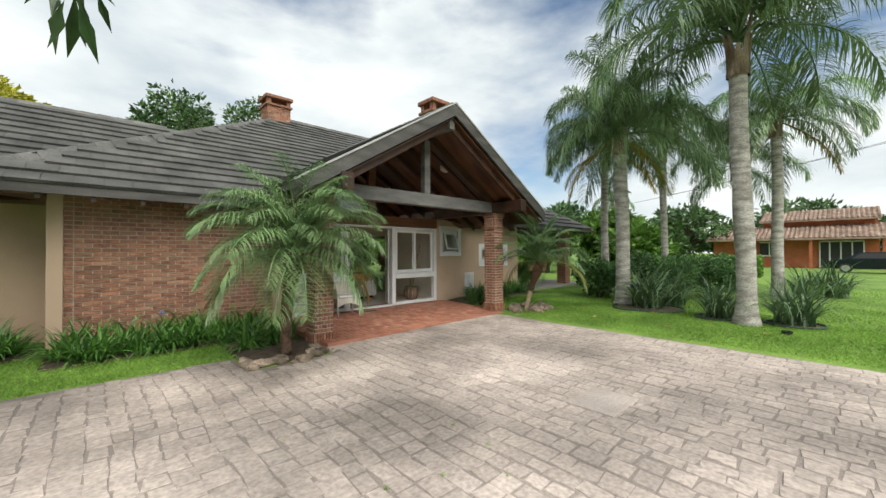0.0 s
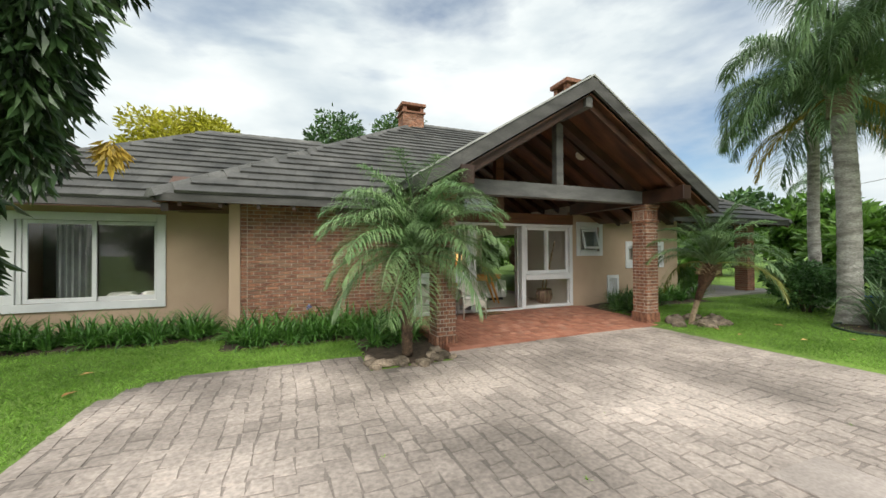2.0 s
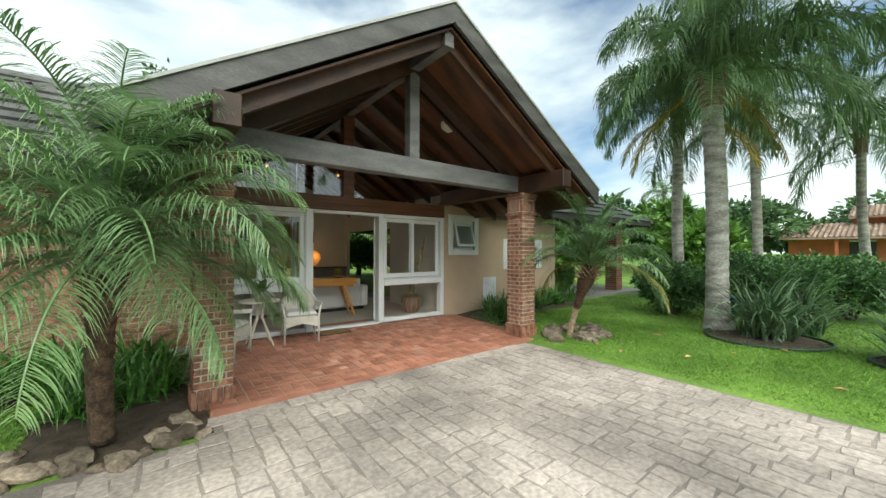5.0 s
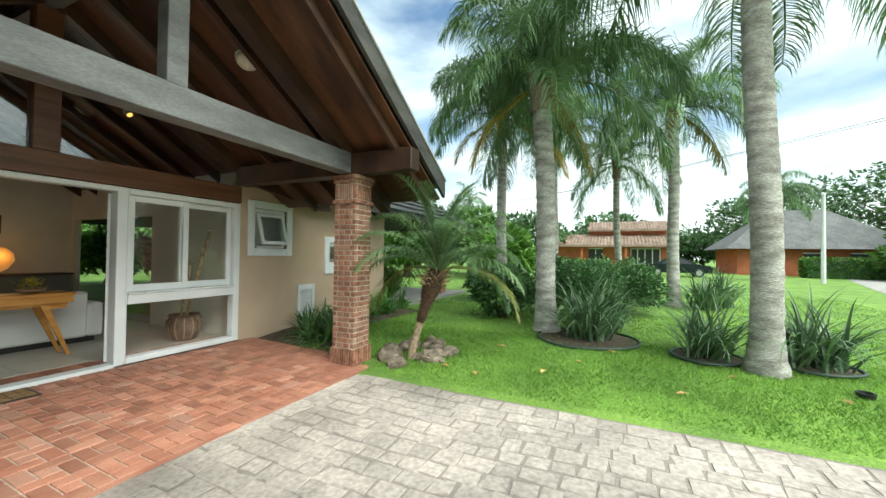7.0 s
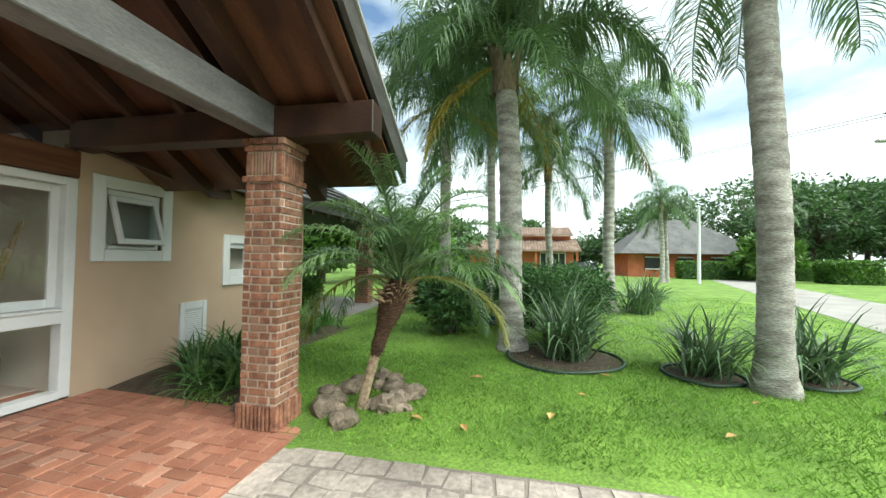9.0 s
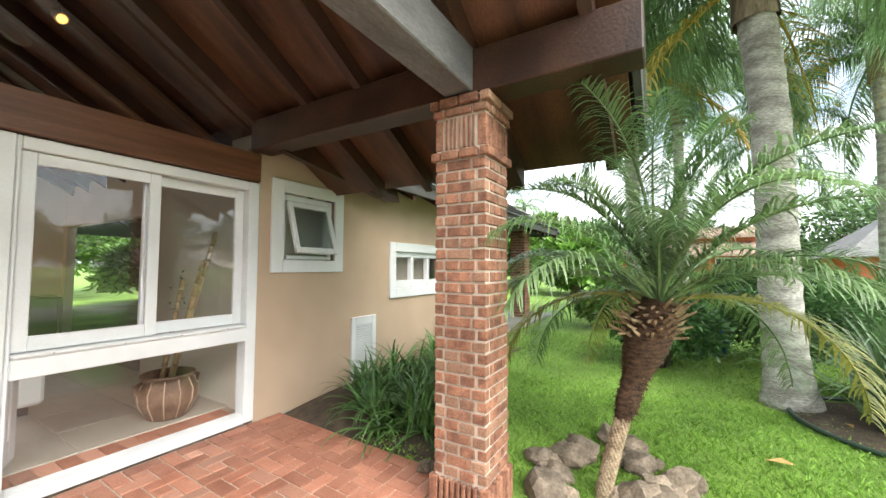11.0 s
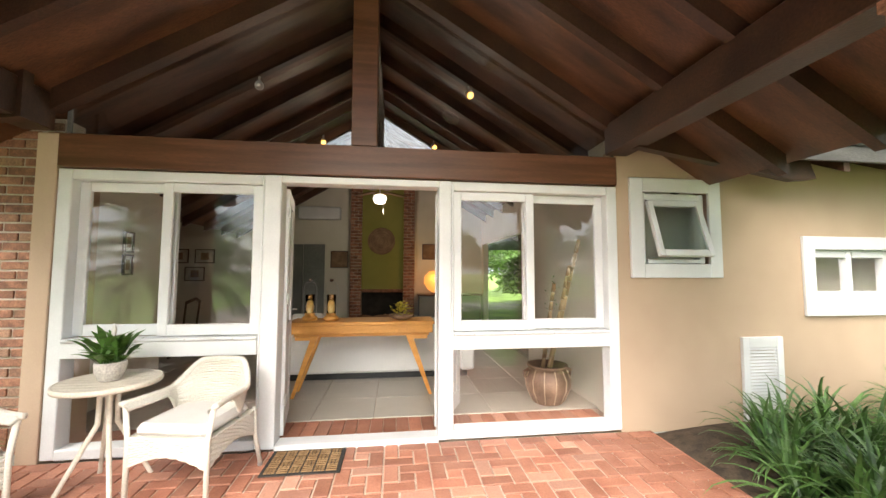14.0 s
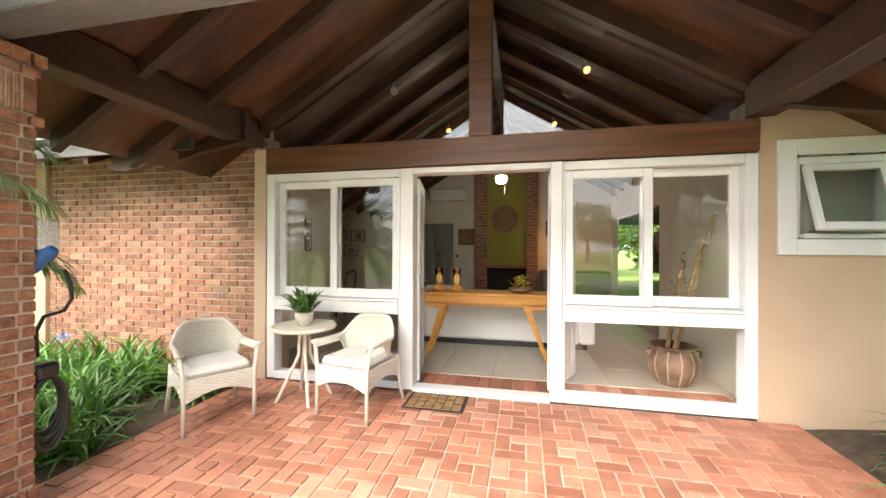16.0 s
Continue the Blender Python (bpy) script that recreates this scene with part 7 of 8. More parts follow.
house.matrix_world = Matrix.Translation((10.0, 2.3, 0)) @ Matrix.Diagonal((1, 1, 1.12, 1))
car = thing("car", "dark green parked saloon car", "car", (38.0, -1.2, ground_z(38)), -90)
part("body", Geo().prism([(-2.2, 0.3), (-2.25, 0.7), (-2.0, 0.9), (-1.3, 0.95), (1.3, 0.97), (2.1, 0.86), (2.25, 0.6), (2.2, 0.3)], "y", -0.85, 0.85), M_CARPAINT, car)
part("cabin", Geo().add([(-1.35, -0.8, 0.95), (1.3, -0.8, 0.97), (0.5, -0.62, 1.42), (-0.7, -0.62, 1.4), (-1.35, 0.8, 0.95), (1.3, 0.8, 0.97), (0.5, 0.62, 1.42), (-0.7, 0.62, 1.4)], [(0, 1, 2, 3), (7, 6, 5, 4), (3, 2, 6, 7), (0, 3, 7, 4), (1, 5, 6, 2)]), M_CARPAINT, car)
for s in (-1, 1):
    part("side_window", Geo().add([(-1.05, s * 0.79, 0.99), (1.0, s * 0.79, 1.0), (0.45, s * 0.665, 1.34), (-0.62, s * 0.665, 1.33)], [(0, 1, 2, 3)]), M_BLACK, car, "dark side glass")
    for x in (-1.35, 1.4):
        wh = part("wheel", Geo().lathe([(0.20, -0.1), (0.32, -0.1), (0.33, 0.0), (0.32, 0.1), (0.20, 0.1)], 20), M_BLACK, car)
        wh.matrix_local = pose(x, s * 0.78, 0.32, 90, 0, 0)
        part("rim", Geo().lathe([(0.21, -0.105), (0.19, -0.11), (0.05, -0.09)], 16).lathe([(0.21, 0.105), (0.19, 0.11), (0.05, 0.09)], 16), M_METAL, wh, "alloy rim")

gh = thing("grey_roof_house", "low brick house under a large grey hipped roof", "house")
part("wall", Geo().box(46, 54, -18, -7, 0, 2.6), M_REDWALL, gh)
part("roof", Geo().add([(45, -19, 2.4), (45, -6, 2.4), (55, -6, 2.4), (55, -19, 2.4), (50, -14.5, 6.2), (50, -10.5, 6.2)], [(0, 1, 5, 4), (1, 2, 5), (2, 3, 4, 5), (3, 0, 4), (0, 3, 2, 1)]), M_GREYROOF, gh, "large grey hipped roof")
for y in (-16, -13, -10):
    wd = part("window", Geo().box(45.9, 46.0, y, y + 1.4, 0.8, 2.1), M_BLACK, gh, "dark window")
    part("window_frame", Geo().box(45.85, 45.895, y, y + 1.4, 2.0, 2.1).box(45.85, 45.895, y, y + 1.4, 0.8, 0.9), M_WHITE, wd)
nh = thing("brown_roof_house", "distant brick house with a brown roof", "house")
part("wall", Geo().box(44, 52, -44, -34, 0, 3.0), M_REDWALL, nh)
part("roof", Geo().add([(43, -45, 2.8), (43, -33, 2.8), (53, -33, 2.8), (53, -45, 2.8), (48, -41, 6.0), (48, -37, 6.0)], [(0, 1, 5, 4), (1, 2, 5), (2, 3, 4, 5), (3, 0, 4), (0, 3, 2, 1)]), M_GREYROOF, nh, "brown-grey hipped roof")
for y in (-42, -38.5):
    part("window", Geo().box(43.9, 44.0, y, y + 1.6, 0.9, 2.2), M_BLACK, nh, "dark window")


def hedge(x0, x1, y0, y1, h, seed):
    t = thing("hedge", "clipped green hedge beside the lane", "hedge", group="clipped hedges")
    r = random.Random(seed)
    g = Geo()
    n = 2600
    for k in range(n):
        f = r.randrange(3)
        u, v, w = r.random(), r.random(), r.random()
        p = [(x0, y0 + (y1 - y0) * u, h * v), (x0 + (x1 - x0) * u, y0 + (y1 - y0) * v, h), (x0 + (x1 - x0) * u, y1 if r.random() < 0.5 else y0, h * v)][f]
        p = Vector(p) + Vector((r.uniform(-0.08, 0.08), r.uniform(-0.08, 0.08), r.uniform(-0.08, 0.08) + 0.05))
        d = Vector((r.uniform(-1, 1), r.uniform(-1, 1), r.uniform(-0.5, 1))).normalized() * 0.2
        s = d.cross(Vector((r.uniform(-1, 1), r.uniform(-1, 1), 0.5))).normalized() * 0.07
        g.add([p, p + d * 0.5 + s, p + d, p + d * 0.5 - s], [(0, 1, 2), (0, 2, 3)])
    part("foliage", g, M_TREEL, t)
    part("core", Geo().box(x0 + 0.1, x1 - 0.1, y0 + 0.1, y1 - 0.1, 0, h - 0.08), M_SHRUB, t)


hedge(42, 43.5, -17, -10.5, 1.5, 501)
hedge(38, 40.5, -22.5, -19.5, 1.7, 502)
hedge(43, 44.5, -25, -20, 1.5, 503)
hedge(27, 28.2, 3.5, 7.5, 1.1, 504)

M_POLE = mat("grey_concrete_pole", (0.33, 0.32, 0.30), (0.42, 0.41, 0.39), 3, 0.9, 0.2, 30)
ps = thing("street_lamp", "grey concrete power pole with a lamp arm", "street lamp", (22.4, -10.9, ground_z(23)))
part("pole", Geo().tube([(0, 0, -0.1), (0, 0, 7.9)], [0.16, 0.10], 10), M_POLE, ps)
part("crossarm", Geo().box(-0.06, 0.06, -0.8, 0.8, 7.45, 7.57), M_POLE, ps)
part("lamp_arm", Geo().tube([(0, 0.05, 6.0), (-0.3, 0.8, 6.25), (-0.4, 1.1, 6.3)], 0.03, 6), M_POLE, ps)
part("lamp_head", Geo().box(-0.5, -0.3, 1.05, 1.5, 6.22, 6.34, 0.04), M_POLE, ps)
for k in range(3):
    part("insulator", Geo().lathe([(0.03, 0), (0.05, 0.05), (0.03, 0.12)], 8, (0, -0.7 + 0.7 * k, 7.57)), M_WHITE, ps)
p2 = thing("white_pole", "slender white concrete pole beside the lane", "pole", (34.0, -8.4, ground_z(34)))
part("shaft", Geo().tube([(0, 0, -0.1), (0, 0, 5.4)], [0.13, 0.10], 8), M_WHITE, p2)
part("cap", Geo().lathe([(0.12, 5.4), (0.13, 5.45), (0.02, 5.55)], 8), M_WHITE, p2)
def cable(a, b, sag):
    a, b = Vector(a), Vector(b)
    pts = [a.lerp(b, k / 16) + Vector((0, 0, -sag * 4 * (k / 16) * (1 - k / 16))) for k in range(17)]
    return tagged(part("power_line", Geo().tube(pts, 0.013, 5), M_BLACK), "thin black overhead power line", "cable", "power lines")


cable((22.4, -11.6, 7.7), (60, 40, 7.8), 1.0)
cable((22.4, -10.9, 7.7), (60, 42, 7.9), 1.2)
cable((22.4, -11.6, 7.7), (0, -60, 7.7), 0.8)
cable((22.4, -10.2, 7.7), (0, -58, 6.8), 0.8)

M_HAMMOCK = mat("striped_hammock_cloth", (0.10, 0.085, 0.075), (0.34, 0.30, 0.26), 9, 0.95, 0.3, 120, amount=0.2)
hm = thing("hammock", "dark woven hammock slung across the covered terrace", "hammock")
g = Geo()
h0, h1 = Vector((8.15, 12.3, 1.75)), Vector((11.0, 14.4, 1.75))
hd = (h1 - h0).normalized()
hs = hd.cross(Vector((0, 0, 1)))
rows_h = []
for k in range(25):
    u = k / 24
    w = 0.05 + 0.55 * math.sin(math.pi * u) ** 0.6
    c = h0.lerp(h1, u) + Vector((0, 0, -1.0 * 4 * u * (1 - u) ** 1.0))
    rows_h.append([c + hs * w * q + Vector((0, 0, 0.35 * w * q * q)) for q in (-1, -0.5, 0, 0.5, 1)])
for ra, rb_ in zip(rows_h, rows_h[1:]):
    for j in range(4):
        g.quad(ra[j], ra[j + 1], rb_[j + 1], rb_[j])
part("cloth", g, M_HAMMOCK, hm, "", True)
for e, q in ((h0, Vector((7.97, 12.17, 1.95))), (h1, Vector((11.9, 15.05, 1.95)))):
    part("rope", Geo().tube([e, q], 0.012, 6), M_HAMMOCK, hm)
hp = tagged(thing("terrace_post", "dark timber post of the covered terrace", "post", (11.9, 15.05, 0.01)), kind="structure")
part("shaft", Geo().box(-0.07, 0.07, -0.07, 0.07, 0, 2.6, 0.006), M_DARK, hp)

# taller neighbour behind the bedroom wing
nb = thing("neighbour_house", "two-storey house with a dark roof edge and white window", "house")
M_NBWALL = mat("grey_green_wall", (0.16, 0.165, 0.15), (0.2, 0.205, 0.19), 1.2, 0.9, 0.1, 30)
part("wall", Geo().prism([(-19.0, 0), (-9.2, 0), (-9.2, 5.9), (-14.0, 8.2), (-19.0, 5.9)], "y", 18.0, 24.0), M_NBWALL, nb)
part("roof", Geo().prism([(-14.0, 8.75), (-8.2, 5.75), (-8.2, 5.5), (-14.0, 8.5), (-20, 5.5), (-20, 5.75)], "y", 17.2, 24.5), M_BARGE, nb, "dark overhanging roof")
nb.location.x = 1.0
wn5 = part("window", Geo().box(-12.0, -9.6, 17.93, 18.0, 4.5, 5.8), M_BLACK, nb, "dark window")
part("window_frame", Geo().box(-12.0, -9.6, 17.85, 17.925, 5.65, 5.8).box(-12.0, -9.6, 17.85, 17.925, 4.5, 4.65).box(-12.0, -11.85, 17.85, 17.925, 4.65, 5.65).box(-9.75, -9.6, 17.85, 17.925, 4.65, 5.65).box(-10.85, -10.75, 17.85, 17.925, 4.65, 5.65), M_WHITE, wn5)

for i, (x, y, h, r) in enumerate(((-14, -30, 6.5, 5), (-5, -36, 6, 5), (2, -38, 7, 5.5), (8, -36, 5.5, 5), (13, -34, 7.5, 5), (19, -37, 6, 5), (24, -34, 8, 5.5), (31, -30, 6.5, 5), (-28, -24, 7, 5), (-22, -4, 6, 4))):
    tree(x, y, h, r, 360 + i, "distant spreading green tree", M_TREE, 0.22, 0.5, 1600, 0.6)
for i, (x, y, h, r) in enumerate(((10.5, 27, 5, 3.2), (13.5, 31, 6.5, 3.8), (17, 34, 6, 4), (12, 22.5, 2.6, 1.6), (16.5, 25, 3.2, 2.2), (21, 30, 6, 4))):
    tree(x, y, h, r, 410 + i, "leafy green garden tree behind the terrace", M_TREEL, 0.15, 0.32, 3000, 0.9)
for i, (x, y, h, r) in enumerate(((60, 31, 6, 6), (66, 20, 6.5, 6.5), (68, 10, 6, 6), (70, 0, 6.5, 6.5), (72, -9, 6, 6), (76, -19, 6.5, 7), (80, -30, 7, 7), (78, -42, 7, 8), (70, -54, 7, 8), (56, -60, 7, 8), (44, 30, 6, 5))):
    tree(x, y, h, r, 380 + i, "distant low bushy green tree", M_TREE, 0.2, 0.8, 2400, 0.7)

# ---------------------------------------------------------------- bricks of the columns
def piece_mesh(name, sx, sy, sz, c, material):
    """A small block about its own centre, with chamfered front edges."""
    return Geo().box(-sx / 2, sx / 2, -sy / 2, sy / 2, -sz / 2, sz / 2, c).mesh(name, material)


pieces = {}


def brick_at(parent, cx, cy, cz, lx, ly, lz, joined=None, jitter=0.0):
    lx, ly, lz = round(lx, 3), round(ly, 3), round(lz, 3)
    if joined is not None:
        joined.box(cx - lx / 2, cx + lx / 2, cy - ly / 2, cy + ly / 2, cz - lz / 2, cz + lz / 2)
        return
    key = (lx, ly, lz)
    if key not in pieces:
        pieces[key] = piece_mesh("brick", lx, ly, lz, 0.004, M_BRICK)
    part("brick", pieces[key], M_BRICK, parent).location = (cx, cy, cz)


rb = random.Random(21)
for col, (x0, x1, y0, y1) in zip(columns, COLS):
    w = x1 - x0
    inset, T2 = 0.025, 0.06

    def ring(z, lz, out, header):
        """One course round the column: bricks on the four faces."""
        a0, a1, b0, b1 = x0 + inset - out, x1 - inset + out, y0 + inset - out, y1 - inset + out
        L, D = a1 - a0, b1 - b0
        cuts = [0, 0.5, 1] if header == 0 else ([0, 0.27, 0.76, 1] if header == 1 else [k / 7 for k in range(8)])
        lap = T2 + 0.01 if header == 1 else 0.0
        lap2 = 0.0 if header == 1 else T2 + 0.01
        for u, v in zip(cuts, cuts[1:]):
            ln = (v - u) * (L - 2 * lap) - 0.0135
            for yy in (b0 + T2 / 2, b1 - T2 / 2):
                brick_at(col, a0 + lap + (u + v) / 2 * (L - 2 * lap), yy + rb.uniform(-0.002, 0.002), z + lz / 2, ln, T2, lz - 0.0135)
            ld = (v - u) * (D - 2 * lap2) - 0.0135
            for xx in (a0 + T2 / 2, a1 - T2 / 2):
                brick_at(col, xx + rb.uniform(-0.002, 0.002), b0 + lap2 + (u + v) / 2 * (D - 2 * lap2), z + lz / 2, T2, ld, lz - 0.0135)

    zb = porch_z(6.3) if x0 > 5 else -0.13
    ring(zb, 0.225, 0.022, 2)
    z = zb + 0.225
    k = 0
    while z < 2.10:
        ring(z, 0.0695, 0.0, k % 2)
        z += 0.0695
        k += 1
    ring(z, 0.066, 0.022, 0)
    ring(z + 0.066, 0.21, 0.0, 2)
    ring(z + 0.276, 0.060, 0.014, 1)
    ring(z + 0.336, 2.53 - z - 0.336, 0.03, 0)

# bricks of the front wall: a soldier course at the foot, stacked headers at both ends
jb = Geo()
CH, BL, X0, X1 = 0.0775, 0.236, -0.415, 2.925


def wall_brick_at(a, b, z0, z1):
    near_porch = 1.9 < a and z0 < 2.35
    brick_at(wall_brick, (a + b) / 2, BRICK_Y + 0.008 + rb.uniform(-0.003, 0.003), (z0 + z1) / 2, b - a, 0.022, z1 - z0, None if near_porch else jb)


x = X0
while x < X1 - 0.05:
    wall_brick_at(x, x + 0.062, 0.0, 0.20)
    x += 0.0775
z, row = 0.215, 0
while z < 2.62:
    for e in (X0, X1 - 0.108):
        wall_brick_at(e, e + 0.108, z, z + CH - 0.016)
    x = X0 + 0.124 - (BL / 2 if row % 2 else 0)
    while x < X1 - 0.124:
        a, b = max(x, X0 + 0.124), min(x + BL - 0.016, X1 - 0.124)
        if b - a > 0.03:
            wall_brick_at(a, b, z, z + CH - 0.016)
        x += BL
    z += CH
    row += 1
tagged(part("brick_rest", jb, M_BRICK_I, wall_brick), kind="stuff")

# ---------------------------------------------------------------- porch pavers: four round a half brick
tp = {}
jt = Geo()
nx, ny = round((PORCH_X1 - PORCH_X0) / 0.332), round((PORCH_Y1 - PORCH_Y0) / 0.332)
cx, cy = (PORCH_X1 - PORCH_X0) / nx, (PORCH_Y1 - PORCH_Y0) / ny
WHEEL = ((0, 2, 0, 1), (2, 3, 0, 2), (1, 3, 2, 3), (0, 1, 1, 3), (1, 2, 1, 2))
gap = 0.0065
for i in range(nx):
    for j in range(ny):
        for k, (u0, u1, v0, v1) in enumerate(WHEEL):
            x0, x1 = PORCH_X0 + (i + u0 / 3) * cx + gap, PORCH_X0 + (i + u1 / 3) * cx - gap
            y0, y1 = PORCH_Y0 + (j + v0 / 3) * cy + gap, PORCH_Y0 + (j + v1 / 3) * cy - gap
            lift = rb.uniform(-0.0014, 0.0012)
            if 3 <= i < nx - 2 and 1 <= j:
                key = (u1 - u0, v1 - v0)
                if key not in tp:
                    tp[key] = piece_mesh("paver", x1 - x0, y1 - y0, 0.014, 0.004, M_TERRA)
                part("paver", tp[key], M_TERRA, porch).location = ((x0 + x1) / 2, (y0 + y1) / 2, FLOOR - 0.007 + lift)
            else:
                jt.box(x0, x1, y0, y1, FLOOR - 0.014, FLOOR + lift, 0.003)
tagged(part("paver_rest", jt, M_TERRA_I, porch), kind="stuff")

part("edge_course", Geo().box(PORCH_X0, PORCH_X1, PORCH_Y0 - 0.012, PORCH_Y0 - 0.001, -0.3, FLOOR - 0.002).box(PORCH_X0 - 0.012, PORCH_X0 - 0.001, PORCH_Y0 - 0.012, PORCH_Y1, -0.3, FLOOR - 0.002).box(PORCH_X1 + 0.001, PORCH_X1 + 0.012, PORCH_Y0 - 0.012, PORCH_Y1, -0.3, FLOOR - 0.002), M_TERRA_I, porch, "terracotta edge of the porch")
# ---------------------------------------------------------------- stone setts of the drive
drive_ob = bpy.data.objects["drive"]
rs = random.Random(31)


def sett(g, x0, x1, y0, y1, z, tilt):
    """An uneven stone: a top face drawn in from its foot."""
    j = [rs.uniform(-0.018, 0.018) for _ in range(8)]
    foot = [(x0 + j[0], y0 + j[1]), (x1 + j[2], y0 + j[3]), (x1 + j[4], y1 + j[5]), (x0 + j[6], y1 + j[7])]
    mx, my = (x0 + x1) / 2, (y0 + y1) / 2
    v = [(a, b, z - 0.010) for a, b in foot] + [(mx + (a - mx) * 0.965, my + (b - my) * 0.965, z + 0.001 + rs.uniform(-tilt, tilt)) for a, b in foot]
    g.add(v, [(4, 5, 6, 7), (0, 1, 5, 4), (1, 2, 6, 5), (2, 3, 7, 6), (3, 0, 4, 7)])


js = Geo()
made = 0
M_COVER = mat("smooth_stone_slab", (0.29, 0.25, 0.225), (0.40, 0.345, 0.315), 2, 0.8, 0.2, 40, amount=0.15)
slab_ob = part("cover_slab", Geo().box(3.66, 4.30, 1.55, 2.05, ground_z(4.0) - 0.02, ground_z(4.0) + 0.022, 0.006), M_COVER, drive_ob, "smooth pale stone slab let into the drive")
x = DRIVE_X0
while x < DRIVE_X1 - 0.05:
    wdt = rs.uniform(0.145, 0.21)
    if x + wdt > DRIVE_X1 - 0.1:
        wdt = DRIVE_X1 - x
    y = DRIVE_Y0 + rs.uniform(0, 0.2)
    while y < (6.42 if x < 2.75 else 5.83):
        ln = rs.uniform(0.145, 0.26)
        if in_drive(x + 0.03, y + 0.03) and in_drive(x + wdt - 0.03, y + ln - 0.03) and in_drive(x + 0.03, y + ln - 0.03) and in_drive(x + wdt - 0.03, y + 0.03):
            zc = ground_z(x + wdt / 2) + 0.010
            wx = 0.07 * noise.noise(Vector((x * 0.45, y * 0.8, 7.0)))
            if 3.3 < x < 7.2 and 2.35 < y < 5.7 and made < 300:
                g = Geo()
                mxx, myy = x + wx + wdt / 2, y + ln / 2
                sett(g, -wdt / 2 + 0.006, wdt / 2 - 0.006, -ln / 2 + 0.006, ln / 2 - 0.006, 0, 0.004)
                me = bpy.data.meshes.new("sett")
                me.from_pydata(g.v, [], g.f)
                me.materials.append(M_STONE)
                part("sett", me, M_STONE, drive_ob).location = (mxx, myy, zc)
                made += 1
            else:
                sett(js, x + wx + 0.006, x + wx + wdt - 0.006, y + 0.006, y + ln - 0.006, zc, 0.004)
        y += ln
    x += wdt
x = 2.86
while x < DRIVE_X1 - 0.1:
    wdt = rs.uniform(0.24, 0.40)
    sett(js, x + 0.005, min(x + wdt, DRIVE_X1) - 0.005, 5.86, 6.06, ground_z(x) + 0.012, 0.003)
    x += wdt
tagged(part("sett_rest", js, M_STONE_I, drive_ob), kind="stuff")

# ---------------------------------------------------------------- roof tiles
def tile_plane(roof, origin, udir, updir, inside, ulen, vlen, tw, th, single=None):
    """Flat tiles in courses over a roof plane; each course's lower edge stands proud."""
    o, u, v = Vector(origin), Vector(udir), Vector(updir)
    nrm = u.cross(v).normalized()
    g = Geo()
    k = 0
    rows = int(vlen / th)
    for r in range(rows + 1):
        off = 0.5 * tw if r % 2 else 0.0
        c = 0
        while c * tw - off < ulen:
            a, b = c * tw - off + 0.003, (c + 1) * tw - off - 0.003
            p, q = r * th, (r + 1) * th + 0.03
            if inside((a + b) / 2, (r + 0.5) * th):
                low, up = nrm * (0.056 + rs.uniform(-0.003, 0.003)), nrm * 0.010
                pts = [o + u * a + v * p + low, o + u * b + v * p + low, o + u * b + v * q + up, o + u * a + v * q + up]
                base = [o + u * a + v * p - nrm * 0.0, o + u * b + v * p - nrm * 0.0]
                if single and k < 290 and single((a + b) / 2, (r + 0.5) * th):
                    t = Geo().add(pts + base, [(0, 1, 2, 3), (4, 5, 1, 0)])
                    me = bpy.data.meshes.new("roof_tile")
                    me.from_pydata(t.v, [], t.f)
                    me.materials.append(M_ROOF_O)
                    part("roof_tile", me, None, roof)
                    k += 1
                else:
                    g.add(pts + base, [(0, 1, 2, 3), (4, 5, 1, 0)])
            c += 1
    me = bpy.data.meshes.new("roof_tiles")
    me.from_pydata(g.v, [], g.f)
    me.materials.append(M_ROOF)
    tagged(part("roof_tiles", me, None, roof), kind="stuff")


sl = math.sqrt(1 + PITCH ** 2)
upv = Vector((0, 1, PITCH)).normalized()
R = bpy.data.objects


def in_front(xx, vv):
    yy = EAVE_Y + vv / sl
    x = HX0 + xx
    if x < HX0 + 0.1 + (yy - EAVE_Y) or x > HX1 - (yy - EAVE_Y) or yy > RIDGE_Y:
        return False
    return abs(x - GX) > VAL_HALF - (yy - EAVE_Y) * PITCH / GAB_PITCH


tile_plane(R["roof_front_left"], (HX0, EAVE_Y - 0.03, EAVE_Z), (1, 0, 0), upv, lambda a, b: in_front(a, b) and HX0 + a < GX, HX1 - HX0, run * sl, 0.36, 0.385, lambda a, b: HX0 + a > -1.2)
tile_plane(R["roof_front_right"], (HX0, EAVE_Y - 0.03, EAVE_Z), (1, 0, 0), upv, lambda a, b: in_front(a, b) and HX0 + a >= GX, HX1 - HX0, run * sl, 0.36, 0.385)
tile_plane(R["roof_bedroom"], (B_X0, B_EY - 0.03, EAVE_Z), (1, 0, 0), upv, lambda a, b: a > b / sl and B_X0 + a < -0.9 + b / sl * 0.92 and b / sl < B_RUN, 10.0, B_RUN * sl, 0.36, 0.385)
gl = math.sqrt(1 + GAB_PITCH ** 2)
tile_plane(R["roof_gable_west"], (GX - GAB_HALF, EAVE_Y + 3.4, gz), (0, -1, 0), Vector((1, 0, GAB_PITCH)).normalized(), lambda a, b: EAVE_Y + 3.4 - a > GAB_Y0 and b / gl < GAB_HALF and EAVE_Y + 3.4 - a < EAVE_Y + b / gl * 1.02, 6.2, GAB_HALF * gl, 0.36, 0.385)
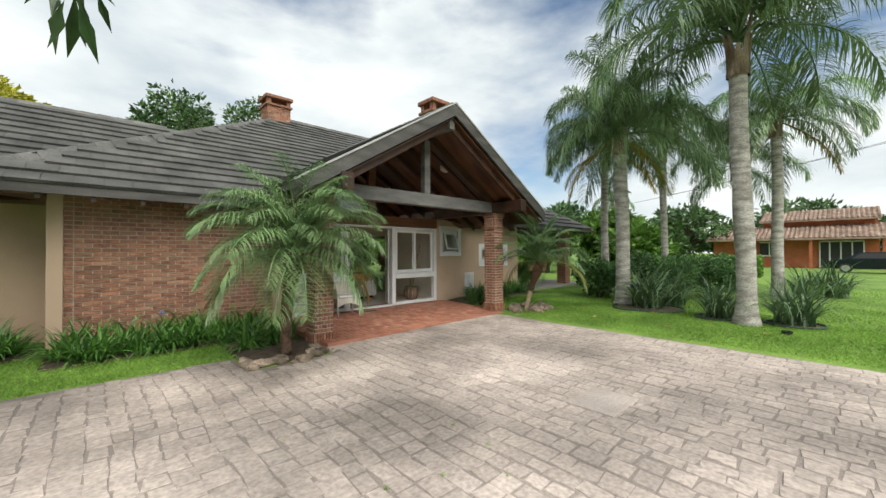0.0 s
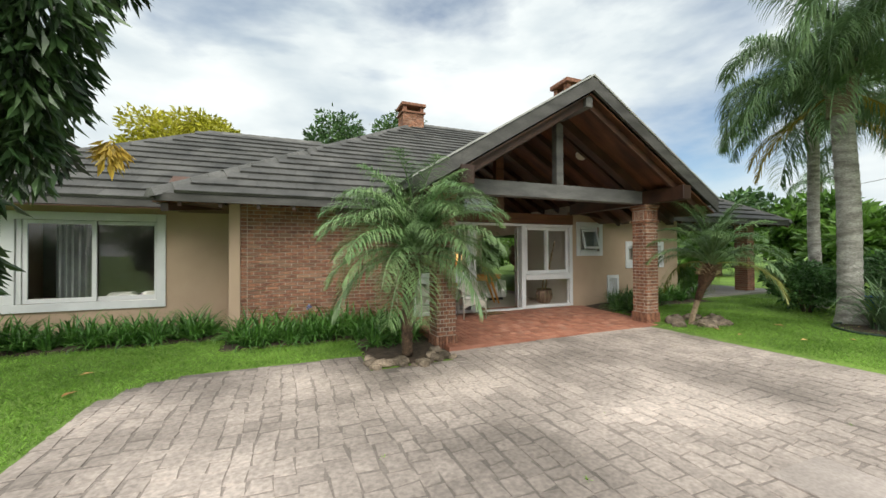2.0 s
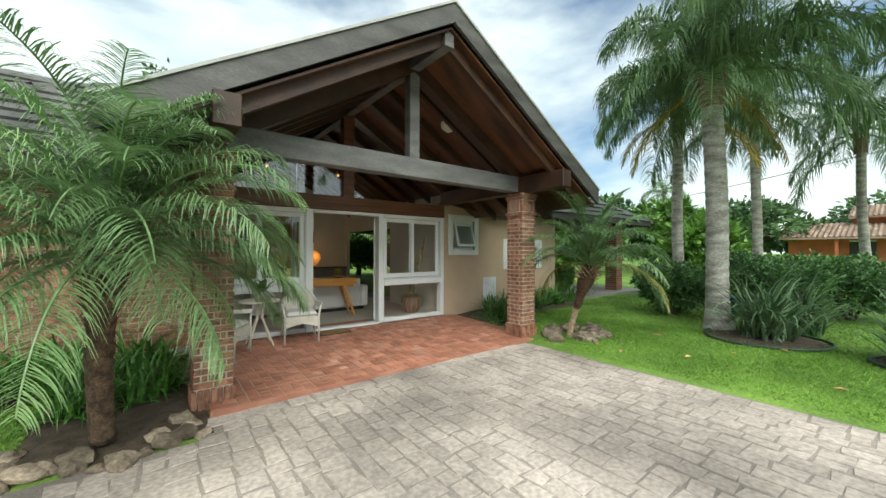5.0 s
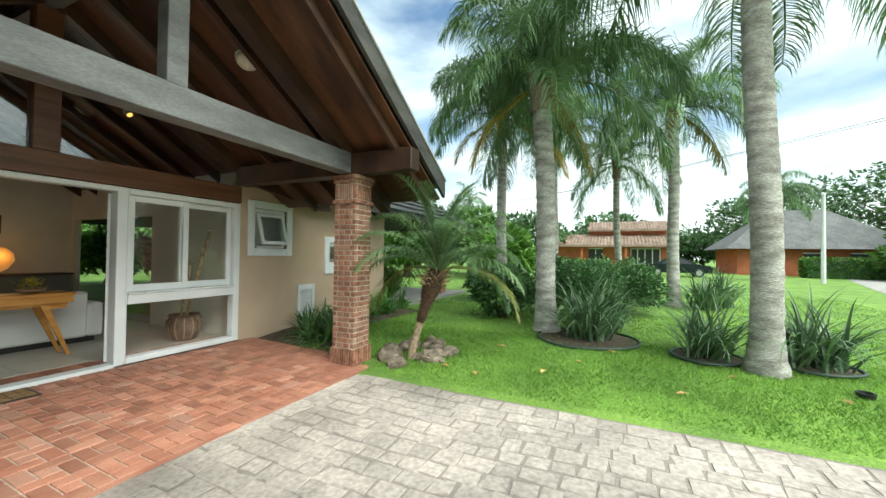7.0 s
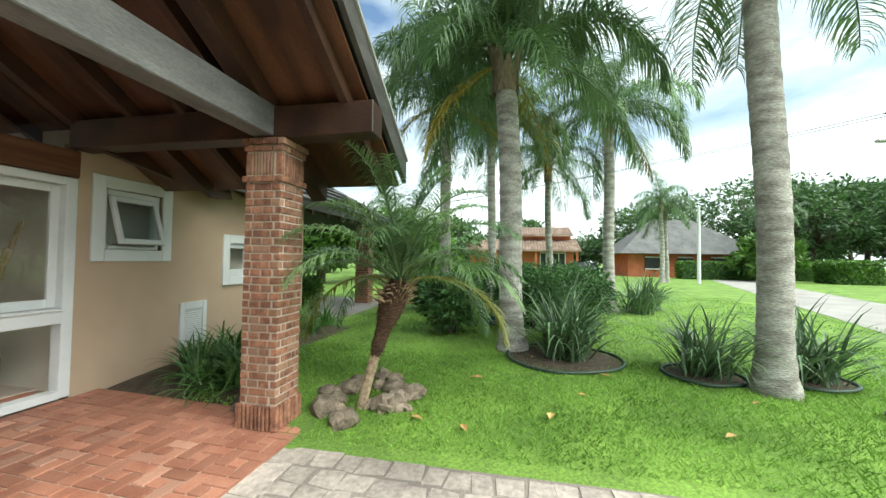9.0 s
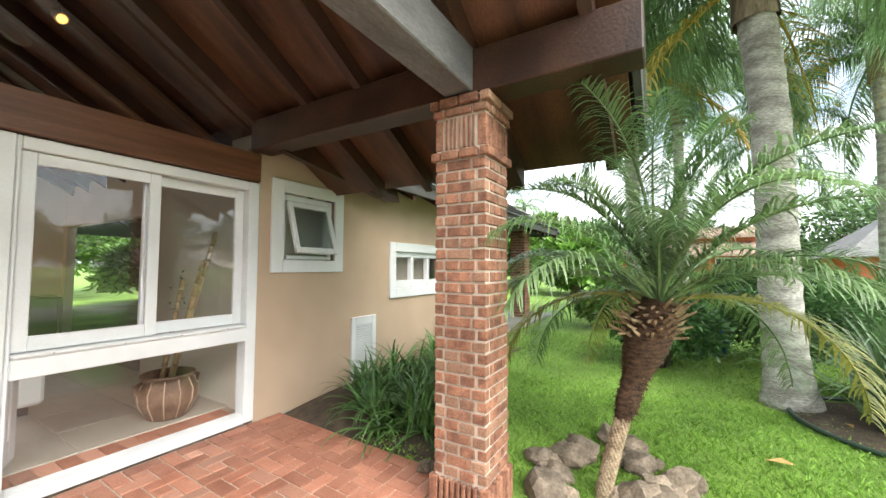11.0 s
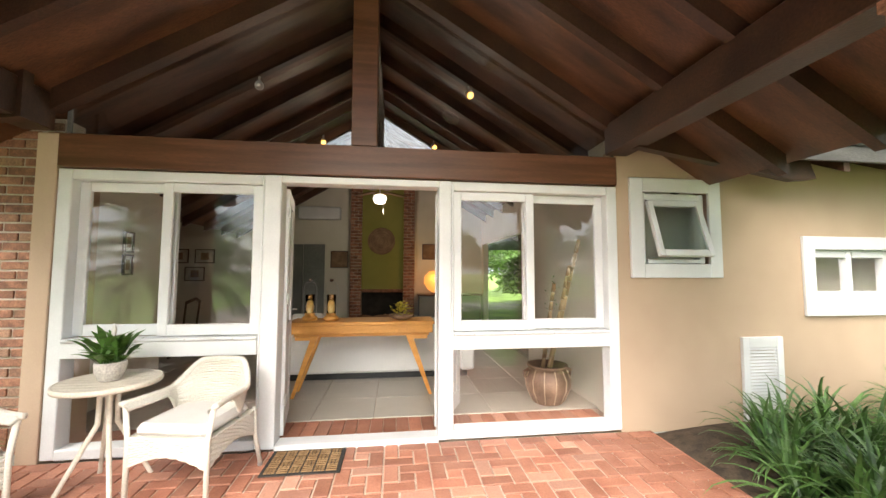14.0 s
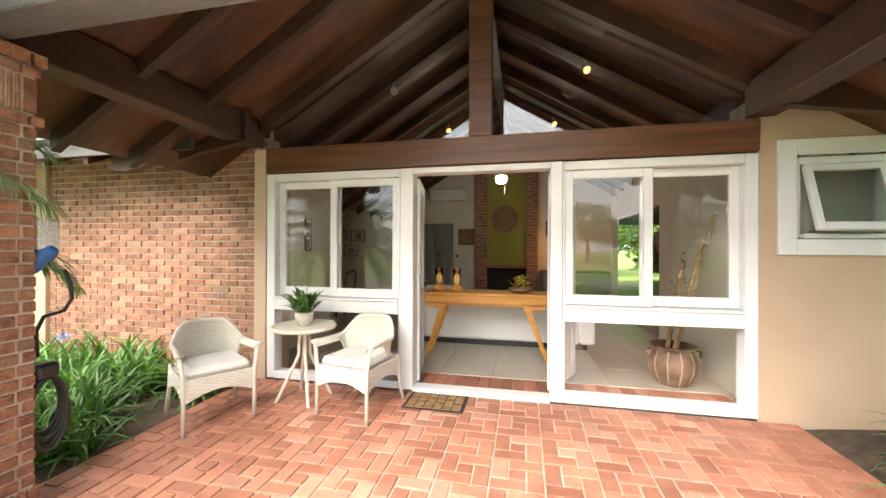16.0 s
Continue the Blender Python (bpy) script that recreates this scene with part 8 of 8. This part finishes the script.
tile_plane(R["roof_west"], (HX0 - 0.03, EAVE_Y + 2 * run, EAVE_Z), (0, -1, 0), Vector((1, 0, PITCH)).normalized(), lambda a, b: b / sl < min(a, 2 * run - a) - 0.14, 2 * run, run * sl, 0.36, 0.385)


def ridge_caps(roof, a, b, step=0.36):
    a, b = Vector(a), Vector(b)
    n = int((b - a).length / step)
    d = (b - a).normalized()
    side = d.cross(Vector((0, 0, 1))).normalized()
    g = Geo()
    for k in range(n):
        p, q = a + d * (k * step), a + d * ((k + 1.08) * step)
        up = Vector((0, 0, 1))
        pr = [(-0.16, -0.125), (-0.05, 0.02), (0.05, 0.02), (0.16, -0.125)]
        lo = [p + side * s + up * (h + 0.022) for s, h in pr]
        hi = [q + side * s * 0.92 + up * (h + 0.012) for s, h in pr]
        g.add(lo + hi, [(0, 1, 5, 4), (1, 2, 6, 5), (2, 3, 7, 6), (0, 3, 2, 1)])
    me = bpy.data.meshes.new("ridge_caps")
    me.from_pydata(g.v, [], g.f)
    me.materials.append(M_RIDGE)
    tagged(part("ridge_caps", me, None, roof), kind="stuff")


ridge_caps(R["roof_front_left"], (HX0, EAVE_Y, EAVE_Z + 0.03), (HX0 + run, RIDGE_Y, RIDGE_Z + 0.03))
ridge_caps(R["roof_front_left"], (HX0 + run, RIDGE_Y, RIDGE_Z + 0.03), (HX1 - run, RIDGE_Y, RIDGE_Z + 0.03))
ridge_caps(R["roof_front_right"], (HX1, EAVE_Y, EAVE_Z + 0.03), (HX1 - run, RIDGE_Y, RIDGE_Z + 0.03))
ridge_caps(R["roof_bedroom"], (B_X0, B_EY, EAVE_Z + 0.03), (B_X0 + B_RUN, B_EY + B_RUN, B_Z + 0.03))
ridge_caps(R["roof_bedroom"], (B_X0 + B_RUN, B_EY + B_RUN, B_Z + 0.03), (1.8, B_EY + B_RUN, B_Z + 0.03))
ridge_caps(R["roof_gable_west"], (GX, GAB_Y0, GAB_TOP + 0.02), (GX, VAL_Y, GAB_TOP + 0.02))
